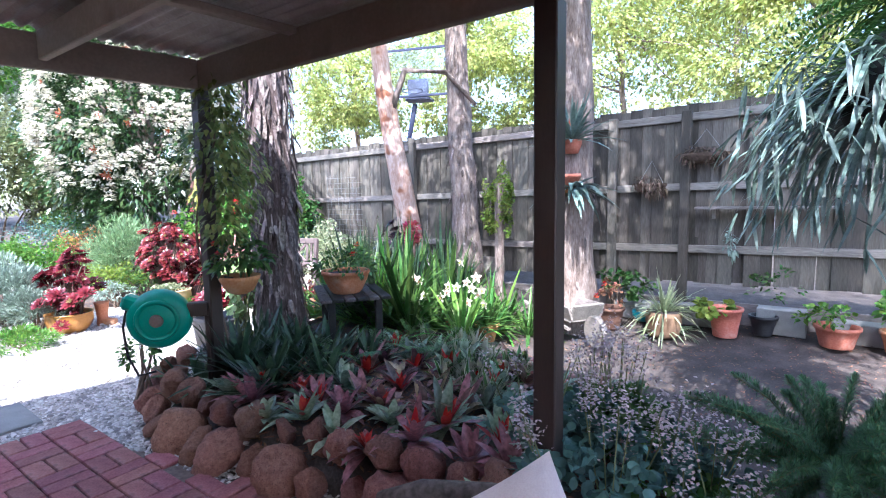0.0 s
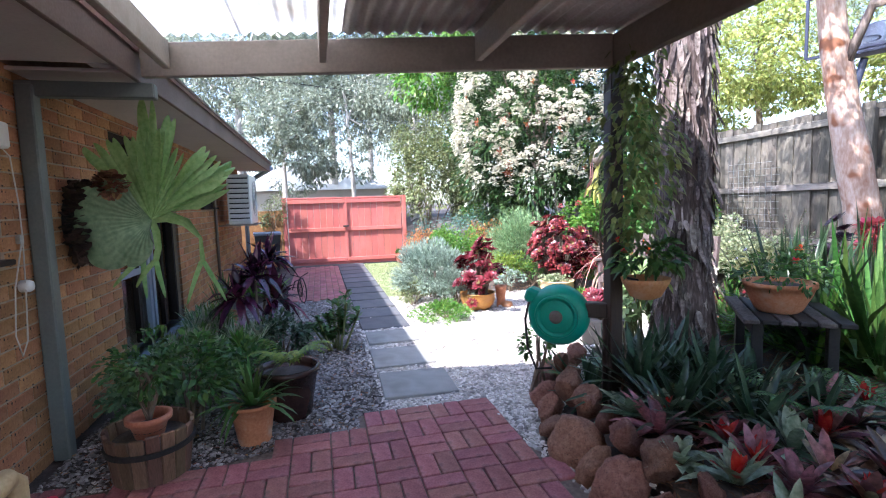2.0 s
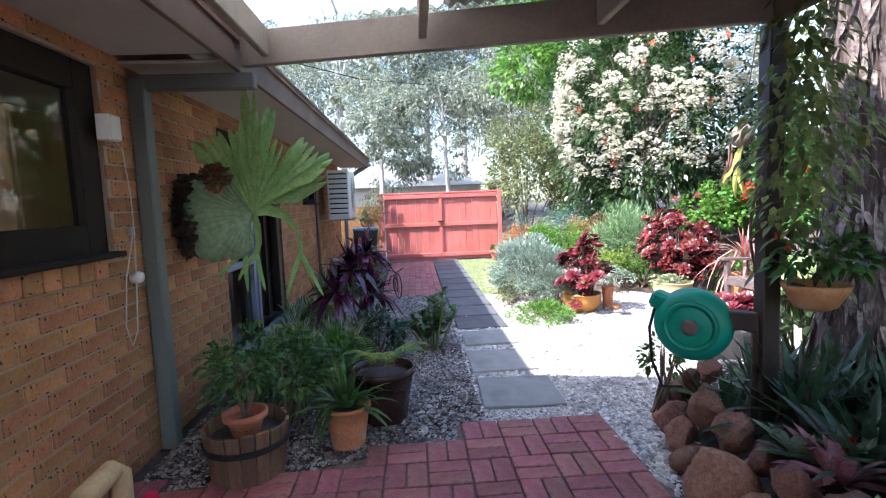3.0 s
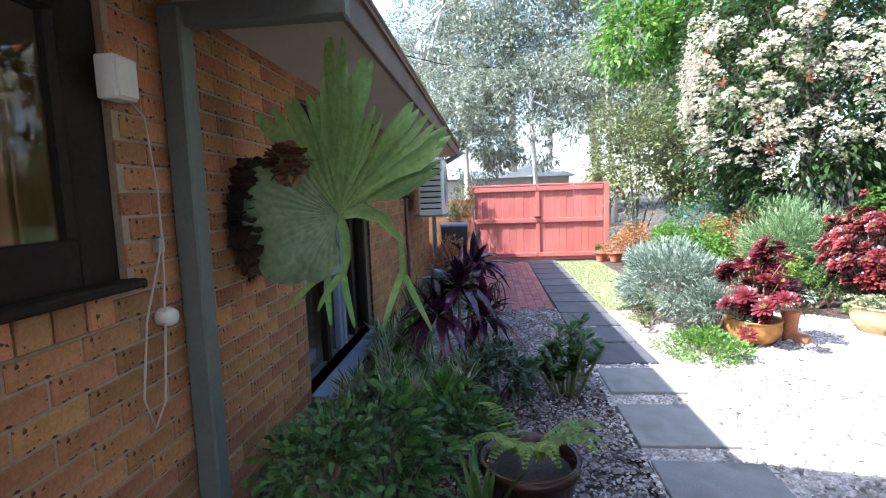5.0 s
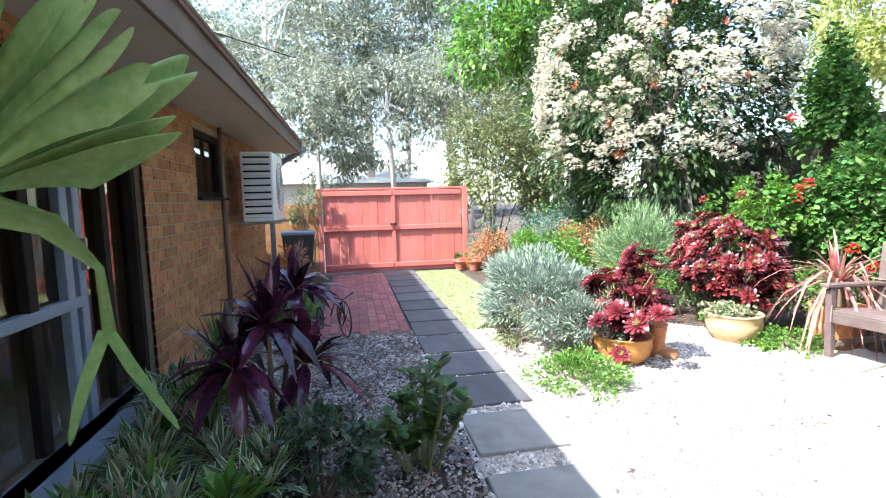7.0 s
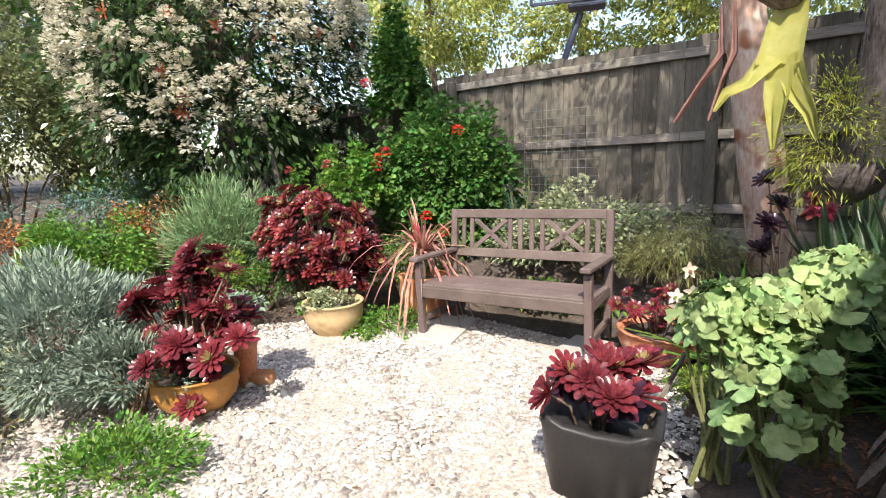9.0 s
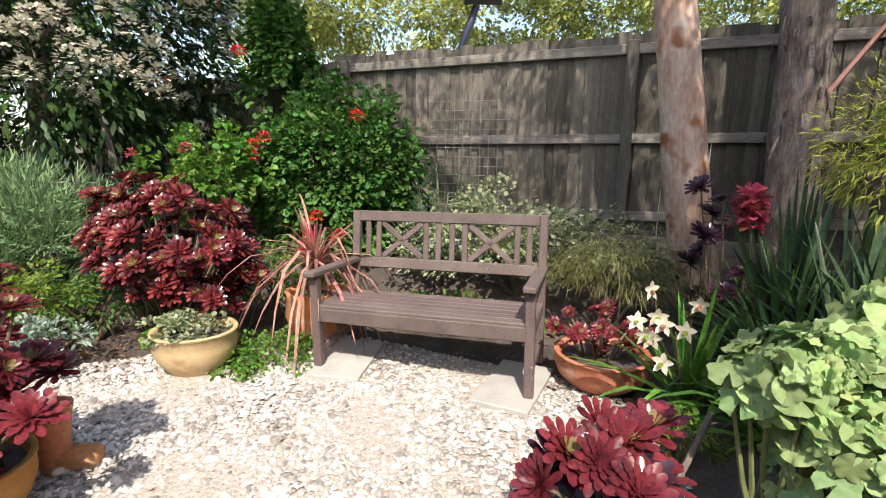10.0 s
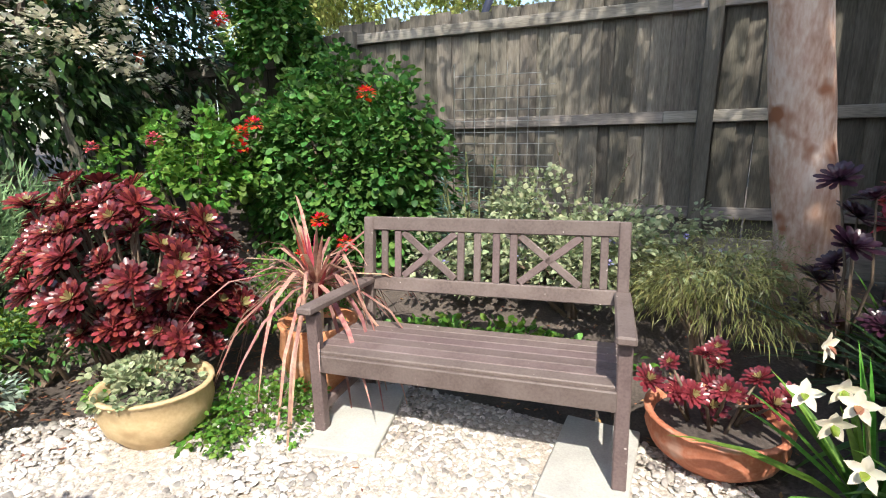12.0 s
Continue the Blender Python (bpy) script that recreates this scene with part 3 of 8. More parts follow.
CORNER = (-3.52, 1.88)
beam("beam", (2.8, 1.88, PZ + 0.1), (CORNER[0] - 0.04, CORNER[1], PZ + 0.1), 0.05, 0.20)
beam("beam", (CORNER[0], CORNER[1] - 0.026, PZ + 0.1), (-4.12, -0.93, PZ + 0.1), 0.05, 0.20)
for y0 in (1.03, 0.12):
    x0 = CORNER[0] + (CORNER[1] - y0) * -0.176 + 0.03
    beam("rafter", (2.8, y0, PZ + 0.12), (x0, y0, PZ + 0.12), 0.045, 0.16)
beam("rafter", (2.8, -0.78, PZ + 0.12), (-4.05, -0.78, PZ + 0.12), 0.045, 0.16)
for x0 in (-2.5, -1.2, 0.1, 1.5):
    beam("purlin", (x0 + 0.02, 1.95, PZ + 0.185), (x0 - 0.40, -0.75, PZ + 0.185), 0.07, 0.04)
for xp, yp in ((-0.96, 1.885),):
    beam("post", (xp, yp, -0.02), (xp, yp, PZ), 0.10, 0.10, M_POST)
beam("post", (CORNER[0] - 0.02, CORNER[1], -0.02), (CORNER[0] - 0.02, CORNER[1], PZ), 0.09, 0.09, M_POST)
beam("post", (2.7, 1.88, -0.02), (2.7, 1.88, PZ), 0.10, 0.10, M_POST)
# corrugated roofing in strips
for k in range(5):
    ya, yb = 2.06 - 0.6 * k, 2.06 - 0.6 * (k + 1) - 0.02
    nn = 90
    yy = np.linspace(ya, yb, nn)
    zz = PZ + 0.235 + 0.011 * np.sin(yy / 0.076 * 2 * np.pi) + 0.003 * (k % 2)
    xe = CORNER[0] - 0.06 + (CORNER[1] - yy) * -0.176
    v = np.concatenate([np.stack([xe, yy, zz], 1), np.stack([np.full(nn, 2.9), yy, zz], 1), np.stack([xe, yy, zz + 0.002], 1), np.stack([np.full(nn, 2.9), yy, zz + 0.002], 1)])
    f = [(i, i + 1, nn + i + 1, nn + i) for i in range(nn - 1)] + [(2 * nn + i, 3 * nn + i, 3 * nn + i + 1, 2 * nn + i + 1) for i in range(nn - 1)]
    part("roof_sheet", Geo().add(v, f), M_CLEAR if k > 2 else M_TIN, perg, "translucent sunlit roof sheet" if k > 2 else "", True)
# grey steel post and arm at the house
arm = thing("steel_support", "grey-green square steel post and arm on the brick wall", "support post", (-4.10, WY + 0.055, 0))
part("post", Geo().box((0, 0, 1.11), (0.09, 0.09, 2.22), ch=0.008), M_GREY, arm)
part("arm", Geo().box((-0.02, 0.30, 2.20), (0.075, 0.72, 0.09), ch=0.008), M_GREY, arm)


# ---- foliage helpers ----
def fast_mesh(name, v, quads, mat, smooth=True):
    me = bpy.data.meshes.new(name)
    me.vertices.add(len(v))
    me.vertices.foreach_set("co", np.asarray(v, np.float32).ravel())
    q = np.asarray(quads, np.int32)
    k = q.shape[1]
    me.loops.add(q.size)
    me.loops.foreach_set("vertex_index", q.ravel())
    me.polygons.add(len(q))
    me.polygons.foreach_set("loop_start", np.arange(0, q.size, k, dtype=np.int32))
    me.update(calc_edges=True)
    me.materials.append(mat)
    if smooth:
        me.shade_smooth()
    return me


SHAPES = {
    "strap": ([0, 0.25, 0.6, 0.85, 1], [0.75, 1, 0.9, 0.5, 0.04]),
    "leaf": ([0, 0.3, 0.65, 1], [0.15, 1, 0.8, 0.04]),
    "spoon": ([0, 0.35, 0.75, 0.93, 1], [0.35, 0.55, 1, 0.75, 0.12]),
    "round": ([0, 0.2, 0.6, 0.9, 1], [0.3, 0.9, 1, 0.65, 0.15]),
    "far": ([0, 0.5, 1], [0.1, 1, 0.06]),
    "needle": ([0, 0.5, 1], [0.8, 1, 0.1]),
    "petal": ([0, 0.6, 1], [0.4, 1, 0.3]),
}


def unit(a):
    return a / np.maximum(np.linalg.norm(a, axis=-1, keepdims=True), 1e-9)


def blades(base, d, L, W, droop=0.3, shape="leaf", fold=0.12, up=None, twist=0.0):
    """Vertices and quads of many curved leaves: base and direction of each, length, width; droop bends them down."""
    base, d = np.atleast_2d(np.asarray(base, float)), unit(np.atleast_2d(np.asarray(d, float)))
    n = len(base)
    d = np.broadcast_to(d, (n, 3))
    L, W, droop = [np.broadcast_to(np.asarray(a, float), (n,)) for a in (L, W, droop)]
    up = np.array([[0, 0, 1.0]]) if up is None else np.atleast_2d(up)
    side = np.cross(d, np.broadcast_to(up, (n, 3)))
    bad = np.linalg.norm(side, axis=1) < 0.05
    side[bad] = np.cross(d[bad], [1.0, 0.2, 0])
    side = unit(side)
    if twist:
        nn = np.cross(side, d)
        a = rng.normal(0, twist, n)[:, None]
        side = side * np.cos(a) + nn * np.sin(a)
    nor = np.cross(side, d)
    if shape in ("far", "petal", "needle"):
        # small leaves are single folded lozenges
        mid = base + d * (L * 0.5)[:, None] + np.array([0, 0, -1.0]) * (L * droop * 0.25)[:, None] + nor * (W * fold)[:, None]
        tip = base + d * (L * (1 - 0.25 * np.clip(droop, 0, 1)))[:, None] + np.array([0, 0, -1.0]) * (L * droop)[:, None]
        off = side * (W / 2)[:, None]
        v = np.stack([base, mid + off, tip, mid - off], 1)
        return v.reshape(-1, 3), np.arange(4 * n).reshape(-1, 4)
    ss, ws = SHAPES[shape]
    rows = []
    for s, w in zip(ss, ws):
        c = base + d * (L * s)[:, None] * (1 - 0.25 * np.clip(droop, 0, 1)[:, None] * s) + np.array([0, 0, -1.0]) * (L * droop * s * s)[:, None]
        off = side * (W * w / 2)[:, None]
        lift = nor * (W * w * fold)[:, None]
        rows.append(np.stack([c - off + lift, c, c + off + lift], 1))
    v = np.stack(rows, 1)
    m = len(ss)
    q = []
    for i in range(m - 1):
        for j in range(2):
            q.append([i * 3 + j, i * 3 + j + 1, (i + 1) * 3 + j + 1, (i + 1) * 3 + j])
    q = np.array(q)[None] + (np.arange(n) * m * 3)[:, None, None]
    return v.reshape(-1, 3), q.reshape(-1, 4)


def merge(*vq):
    vs, qs, o = [], [], 0
    for v, q in vq:
        vs.append(v)
        qs.append(q + o)
        o += len(v)
    return np.concatenate(vs), np.concatenate(qs)


def leaves(name, vq, mat, parent, label=""):
    return part(name, fast_mesh(name, vq[0], vq[1], mat), mat, parent, label)


def sphere_dirs(n, zmin=-0.2):
    z = rng.uniform(zmin, 1, n)
    a = rng.uniform(0, 2 * np.pi, n)
    r = np.sqrt(1 - z * z)
    return np.stack([r * np.cos(a), r * np.sin(a), z], 1)


def cloud(centre, radii, n, L, W, shape="leaf", clumps=0, droop=0.25, zmin=-0.3, shell=0.35, outward=0.8, cs=0.28, jag=0.25):
    """Leaves of a bush: gathered in clumps over an uneven ellipsoid, pointing outwards."""
    centre, radii = np.array(centre, float), np.array(radii, float)
    if clumps:
        cd = sphere_dirs(clumps, zmin)
        cr = rng.uniform(1 - shell - 0.1, 1 + jag * 0.5, clumps)
        idx = rng.integers(clumps, size=n)
        loc = sphere_dirs(n, -1) * (rng.uniform(0.3, 1, n) ** 0.5)[:, None] * cs
        p = cd[idx] * cr[idx][:, None] + loc
        dd = unit(loc) * 0.7 + cd[idx] * outward
    else:
        cd = sphere_dirs(n, zmin)
        wob = 1 + jag * np.array([noise.noise(Vector(c * 2.3)) for c in cd])
        p = cd * (rng.uniform(1 - shell, 1, n) * wob)[:, None]
        dd = cd * outward
    dd = unit(dd + rng.normal(0, 0.45, (n, 3)))
    LL = L * rng.uniform(0.65, 1.2, n)
    return blades(centre + p * radii, dd, LL, W / L * LL, droop, shape, up=unit(rng.normal(0, 0.5, (n, 3)) + [0, 0, 1.0]))


def bush(name, label, category, at, radii, n, L, W, mat, shape="leaf", clumps=40, group="", twigs=8, lift=None, twig_mat=None, **kw):
    """A shrub: twigs from the ground and a crown of leaves."""
    t = thing(name, label, category, (at[0], at[1], at[2] if len(at) > 2 else hz(at[0], at[1]) - 0.01), 0, group)
    zc = radii[2] * 0.95 if lift is None else lift
    leaves("leaves", cloud((0, 0, zc), radii, n, L, W, shape, clumps, **kw), mat, t)
    g = Geo()
    for i in range(twigs):
        d = sphere_dirs(1, 0.2)[0] * np.array(radii) * 0.8
        top = Vector((d[0], d[1], zc + d[2]))
        g.tube([(rng.normal(0, 0.04), rng.normal(0, 0.04), -0.02), Vector((d[0] * 0.4, d[1] * 0.4, top.z * 0.5)), top], [0.012 + 0.01 * radii[2], 0.008 + 0.006 * radii[2], 0.003], 5)
    part("stem_frame", g, twig_mat or M_TWIG, t)
    return t


def clump_vq(n, L, W, lean=(0.3, 1.2), droop=0.5, base=0.04, shape="strap", lift=0.0):
    """A tuft of strap leaves from one crown; lean from upright, in radians."""
    a = rng.uniform(0, 2 * np.pi, n)
    th = rng.uniform(*lean, n)
    d = np.stack([np.sin(th) * np.cos(a), np.sin(th) * np.sin(a), np.cos(th)], 1)
    LL = L * rng.uniform(0.6, 1.1, n)
    b = d * [base, base, 0] + [0, 0, lift]
    return blades(b, d, LL, W * rng.uniform(0.75, 1.15, n), droop * rng.uniform(0.4, 1.3, n) * np.sin(th), shape, 0.18)


def margined(vq, n, mat, parent, narrow=0.62):
    """Cream-edged leaves: each green blade lies on a wider cream one."""
    v, q = vq
    leaves("variegation", vq, L_CREAM, parent, "cream leaf margins")
    r = v.reshape(n, -1, 3, 3).copy()
    mid = r[:, :, 1:2]
    r = mid + (r - mid) * narrow
    r[..., 2] += 0.003
    leaves("leaves", (r.reshape(-1, 3), q), mat, parent)


def rosette_vq(c, axis, r, n=26, wide=0.29, cup=0.5, shape="spoon"):
    """A flat rosette of spoon-shaped leaves round an axis."""
    axis = Vector(axis).normalized()
    m = np.array(axis.to_track_quat("Z", "Y").to_matrix())
    i = np.arange(n)
    a = i * 2.39996
    f = (i + 0.5) / n
    el = 0.18 + 1.15 * (1 - f) ** 1.2 * cup * 1.6
    d = np.stack([np.cos(el) * np.cos(a), np.cos(el) * np.sin(a), np.sin(el)], 1) @ m.T
    L = r * (0.35 + 0.65 * f)
    return blades(np.array(c) + d * 0.02 * r, d, L, L * wide, 0.02, shape, 0.1, up=np.array(axis)[None])


def fan_leaves(c, nrm, r):
    """Round scalloped leaves: a centre and a ruffled rim each."""
    n = len(c)
    u = unit(np.cross(nrm, rng.normal(0, 1, (n, 3))))
    w = np.cross(nrm, u)
    th = np.linspace(0.25, 2 * np.pi - 0.25, 21)
    out = []
    for q, lift in ((0.55, 0.07), (1.0, 0.0)):
        rim = q * (1 + 0.07 * np.cos(7 * th) * q)
        ruf = lift + 0.15 * np.cos(7 * th) * (q == 1.0) + 0.10 * q
        out.append(c[:, None] + (u[:, None] * (rim * np.cos(th))[None, :, None] + w[:, None] * (rim * np.sin(th))[None, :, None] + nrm[:, None] * ruf[None, :, None]) * r[:, None, None])
    ring0, ring1 = out
    v = np.concatenate([c[:, None] + 0 * ring0[:, :1], ring0, ring1], 1)
    f = []
    for j in range(20):
        f.append((0, 1 + j, 2 + j, 0))
        f.append((1 + j, 22 + j, 23 + j, 2 + j))
    q4 = np.array([x for x in f if x[0] != x[3]])
    t4 = np.array([x[:3] for x in f if x[0] == x[3]])
    off = (np.arange(n) * 43)[:, None, None]
    tri = np.concatenate([(t4[None] + off).reshape(-1, 3), (q4[None][:, :, [0, 1, 2]] + off).reshape(-1, 3), (q4[None][:, :, [0, 2, 3]] + off).reshape(-1, 3)])
    return v.reshape(-1, 3), tri


def single_leaves(vq, n, mat, parent, name="leaf", heart=None, inner=0):
    """The same leaves as one object each."""
    v, q = vq
    k, m = len(v) // n, len(q) // n
    for i in range(n):
        mt = heart if i < inner else mat
        part(name, fast_mesh(name, v[i * k:(i + 1) * k], q[:m], mt), mt, parent)


def pot_profile(r0, r1, h, lip=0.02, t=0.015):
    return [(r0 * 0.96, 0), (r0, 0.01), (r0 + (r1 - r0) * 0.5, h * 0.5), (r1, h - lip * 1.6), (r1 + lip * 0.6, h - lip * 1.5), (r1 + lip * 0.7, h), (r1 - t * 0.5, h), (r1 - t, h - 0.04), (r1 - t - 0.005, h - 0.06)]


def bowl_profile(r, h):
    return [(r * 0.5, 0), (r * 0.62, 0.01), (r * 0.9, h * 0.35), (r, h * 0.65), (r * 0.97, h * 0.92), (r * 1.03, h * 0.96), (r * 1.03, h), (r * 0.93, h), (r * 0.9, h * 0.86), (r * 0.88, h * 0.8)]


def potted(name, label, category, at, profile, pot_mat, n=28, group="", rz=0, wob=0.0):
    """A pot with soil in it; leaves are added as further parts."""
    t = thing(name, label, category, (at[0], at[1], (at[2] if len(at) > 2 else hz(at[0], at[1]))), rz, group)
    part("pot", Geo().lathe(profile, n=n, wob=wob), pot_mat, t, smooth=True)
    r, h = profile[-1]
    part("soil", Geo().lathe([(r * 1.0, h - 0.02), (r * 0.99, h), (0.01, h + 0.008)], n=20), M_SOIL, t)
    return t


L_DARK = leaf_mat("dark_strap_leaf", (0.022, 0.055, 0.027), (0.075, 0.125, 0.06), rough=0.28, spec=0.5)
L_LAWN = leaf_mat("pale_lawn_blade", (0.25, 0.33, 0.13), (0.42, 0.48, 0.26), rough=0.7)
L_CREAM = leaf_mat("cream_leaf_margin", (0.52, 0.53, 0.36), (0.70, 0.70, 0.54), rough=0.5, vary=0.2)
L_GERAN = leaf_mat("geranium_leaf", (0.04, 0.125, 0.022), (0.11, 0.24, 0.05), rough=0.55)
L_MID = leaf_mat("mid_green_leaf", (0.035, 0.10, 0.02), (0.10, 0.20, 0.045))
L_BRIGHT = leaf_mat("bright_green_leaf", (0.08, 0.20, 0.025), (0.17, 0.33, 0.06), trans=0.4)
L_LIME = leaf_mat("lime_leaf", (0.15, 0.25, 0.03), (0.30, 0.38, 0.07), trans=0.45)
L_PELARG = leaf_mat("pale_green_round_leaf", (0.22, 0.35, 0.12), (0.40, 0.53, 0.25), rough=0.65, vary=0.3)
L_GREY = leaf_mat("grey_lavender_leaf", (0.19, 0.265, 0.20), (0.35, 0.43, 0.35), rough=0.75, trans=0.2)
L_BLUE = leaf_mat("blue_green_leaf", (0.08, 0.17, 0.14), (0.15, 0.26, 0.22), rough=0.6)
L_OLIVE = leaf_mat("olive_leaf", (0.13, 0.16, 0.06), (0.25, 0.28, 0.13))
L_GUM = leaf_mat("gum_leaf", (0.20, 0.235, 0.165), (0.36, 0.40, 0.31), rough=0.5)
L_PURPLE = leaf_mat("purple_succulent_leaf", (0.07, 0.014, 0.019), (0.28, 0.042, 0.042), rough=0.24, trans=0.3, vary=0.55, spec=0.55, hue=0.014)
L_CENTRE = leaf_mat("succulent_heart", (0.20, 0.16, 0.06), (0.34, 0.30, 0.12), rough=0.35, vary=0.2)
L_BLACKP = leaf_mat("black_succulent_leaf", (0.02, 0.008, 0.016), (0.06, 0.018, 0.03), rough=0.28, trans=0.08, spec=0.5)
L_CORDY = leaf_mat("purple_cordyline_leaf", (0.035, 0.010, 0.030), (0.13, 0.028, 0.060), rough=0.18, trans=0.15, spec=0.6, vary=0.5)
L_REDST = leaf_mat("red_striped_strap_leaf", (0.36, 0.13, 0.12), (0.58, 0.38, 0.28), rough=0.4, trans=0.3, vary=0.4)
L_BROM = leaf_mat("bromeliad_leaf", (0.10, 0.05, 0.036), (0.46, 0.23, 0.18), rough=0.3, trans=0.2, vary=0.5, hue=0.07, spec=0.5)
L_BROMG = leaf_mat("green_bromeliad_leaf", (0.08, 0.15, 0.07), (0.38, 0.46, 0.32), rough=0.3, trans=0.2, vary=0.45, hue=0.04, spec=0.55)
L_BROMR = leaf_mat("red_bromeliad_heart", (0.42, 0.03, 0.015), (0.60, 0.14, 0.03), rough=0.35, trans=0.3, vary=0.3)
L_VARI = leaf_mat("variegated_leaf", (0.13, 0.21, 0.09), (0.50, 0.51, 0.32), rough=0.5, scale=26, vary=0.3)
L_SPIDER = leaf_mat("spider_plant_leaf", (0.22, 0.30, 0.12), (0.46, 0.50, 0.32), rough=0.5)
L_STAG = leaf_mat("staghorn_frond", (0.19, 0.37, 0.11), (0.36, 0.55, 0.22), rough=0.6, trans=0.25, vary=0.12, scale=14)
L_SHIELD = leaf_mat("staghorn_shield", (0.14, 0.245, 0.13), (0.28, 0.40, 0.23), rough=0.6, trans=0.15, vary=0.08, scale=22)
L_ELK = leaf_mat("elkhorn_frond", (0.07, 0.13, 0.10), (0.22, 0.29, 0.25), rough=0.45, trans=0.15)
L_ASPAR = leaf_mat("asparagus_fern", (0.05, 0.14, 0.06), (0.13, 0.27, 0.11), rough=0.5)
L_FEATH = leaf_mat("feathery_yellow_green", (0.15, 0.16, 0.05), (0.27, 0.27, 0.10), trans=0.35)
L_ORANGE = leaf_mat("orange_tip_leaf", (0.40, 0.14, 0.05), (0.52, 0.26, 0.10))
L_YELTREE = leaf_mat("yellow_green_tree_leaf", (0.34, 0.40, 0.10), (0.55, 0.58, 0.22), trans=0.5)
L_RUST = leaf_mat("rust_dry_leaf", (0.17, 0.07, 0.035), (0.32, 0.16, 0.085), rough=0.8, trans=0.1)
L_MOSS = leaf_mat("dry_moss_strand", (0.09, 0.06, 0.04), (0.20, 0.145, 0.10), rough=0.9, trans=0.1)
L_PAPER = leaf_mat("peeling_bark", (0.06, 0.042, 0.036), (0.34, 0.28, 0.25), rough=0.9, trans=0.05, vary=0.4)
F_WHITE = leaf_mat("cream_white_flower", (0.70, 0.66, 0.52), (0.82, 0.80, 0.70), rough=0.6, trans=0.3, vary=0.1)
F_RED = leaf_mat("scarlet_flower", (0.62, 0.02, 0.012), (0.78, 0.05, 0.025), rough=0.5, vary=0.15)
F_PINK = leaf_mat("pink_flower", (0.55, 0.06, 0.09), (0.70, 0.16, 0.19), rough=0.5, vary=0.15)
F_CORAL = leaf_mat("coral_new_leaf", (0.50, 0.10, 0.045), (0.62, 0.22, 0.11), rough=0.45, vary=0.2)
F_ORCH = leaf_mat("orchid_petal", (0.74, 0.68, 0.50), (0.84, 0.80, 0.66), rough=0.5, trans=0.3, vary=0.08)
F_BLUE = leaf_mat("violet_blue_flower", (0.25, 0.26, 0.60), (0.38, 0.38, 0.72), rough=0.5, vary=0.15)
F_BRONZE = leaf_mat("pale_pink_floret", (0.52, 0.40, 0.40), (0.74, 0.62, 0.61), rough=0.7, vary=0.2)


def flower_ball(c, r, n=24, L=0.03, shape="petal"):
    d = sphere_dirs(n, -0.6)
    return blades(np.array(c) + d * r * 0.6, d, L, L * 0.8, 0.1, shape)


# ---- bench ----
BENCH = (-6.03, 4.06, 0)
BW, BD = 1.40, 0.60
bench = thing("garden_bench", "brown painted timber garden bench with crossed back slats and flaking seat", "bench", BENCH, 3.8)
bench.matrix_basis = pose(BENCH[0], BENCH[1], 0.02, 0, -1.4, 3.8)
hw = BW / 2


def bbox(name, c, s, m=None, ch=0.005):
    return part(name, Geo().box(c, s, m, ch), M_BENCH, bench)


for sx in (-1, 1):
    bbox("front_leg", (sx * (hw - 0.03), -BD / 2 + 0.03, 0.305), (0.055, 0.055, 0.61), ch=0.006)
    bbox("back_leg", (sx * (hw - 0.03), BD / 2 - 0.01, 0.485), (0.055, 0.05, 0.97), Matrix.Rotation(radians(-7), 4, "X"), ch=0.006)
    bbox("armrest", (sx * (hw - 0.03), -0.02, 0.63), (0.075, BD + 0.06, 0.035), Matrix.Rotation(radians(-2), 4, "X"), ch=0.012)
    bbox("side_rail", (sx * (hw - 0.03), 0, 0.37), (0.04, BD - 0.1, 0.07))
    bbox("stretcher", (sx * (hw - 0.03), 0, 0.14), (0.035, BD - 0.1, 0.045))
for i in range(6):
    bbox("seat_slat", (0, -BD / 2 + 0.05 + i * 0.083, 0.425 - 0.004 * i), (BW - 0.02, 0.072, 0.022), ch=0.006)
bbox("seat_apron", (0, -BD / 2 + 0.015, 0.375), (BW - 0.1, 0.03, 0.085))
lean = Matrix.Rotation(radians(-7), 4, "X")


def back(x, z):
    return (x, BD / 2 - 0.01 + (z - 0.46) * math.tan(radians(7)), z)


bbox("top_rail", back(0, 0.93), (BW - 0.1, 0.035, 0.075), lean)
bbox("lower_rail", back(0, 0.60), (BW - 0.1, 0.035, 0.075), lean)
for x in (-0.58, -0.50, -0.14, -0.05, 0.05, 0.14, 0.50, 0.58):
    bbox("back_slat", back(x, 0.765), (0.038, 0.018, 0.26), lean)
for cx in (-0.32, 0.32):
    for s in (-1, 1):
        bbox("cross_slat", back(cx, 0.765), (0.385, 0.016, 0.038), lean @ Matrix.Rotation(s * radians(39), 4, "Y"))
for c, rz, nm in (((-6.58, 3.93), 12, 0), ((-5.46, 3.98), -4, 1)):
    s = part("paving_slab", Geo().box((0, 0, 0.012), (0.34, 0.62, 0.05), ch=0.006), M_SLABL)
    s.matrix_basis = pose(c[0], c[1], 0, 0, 0, rz)
    tagged(s, "pale concrete slab lying under the bench leg", "paving slab", "slabs under the bench")

# ---- trunks ----


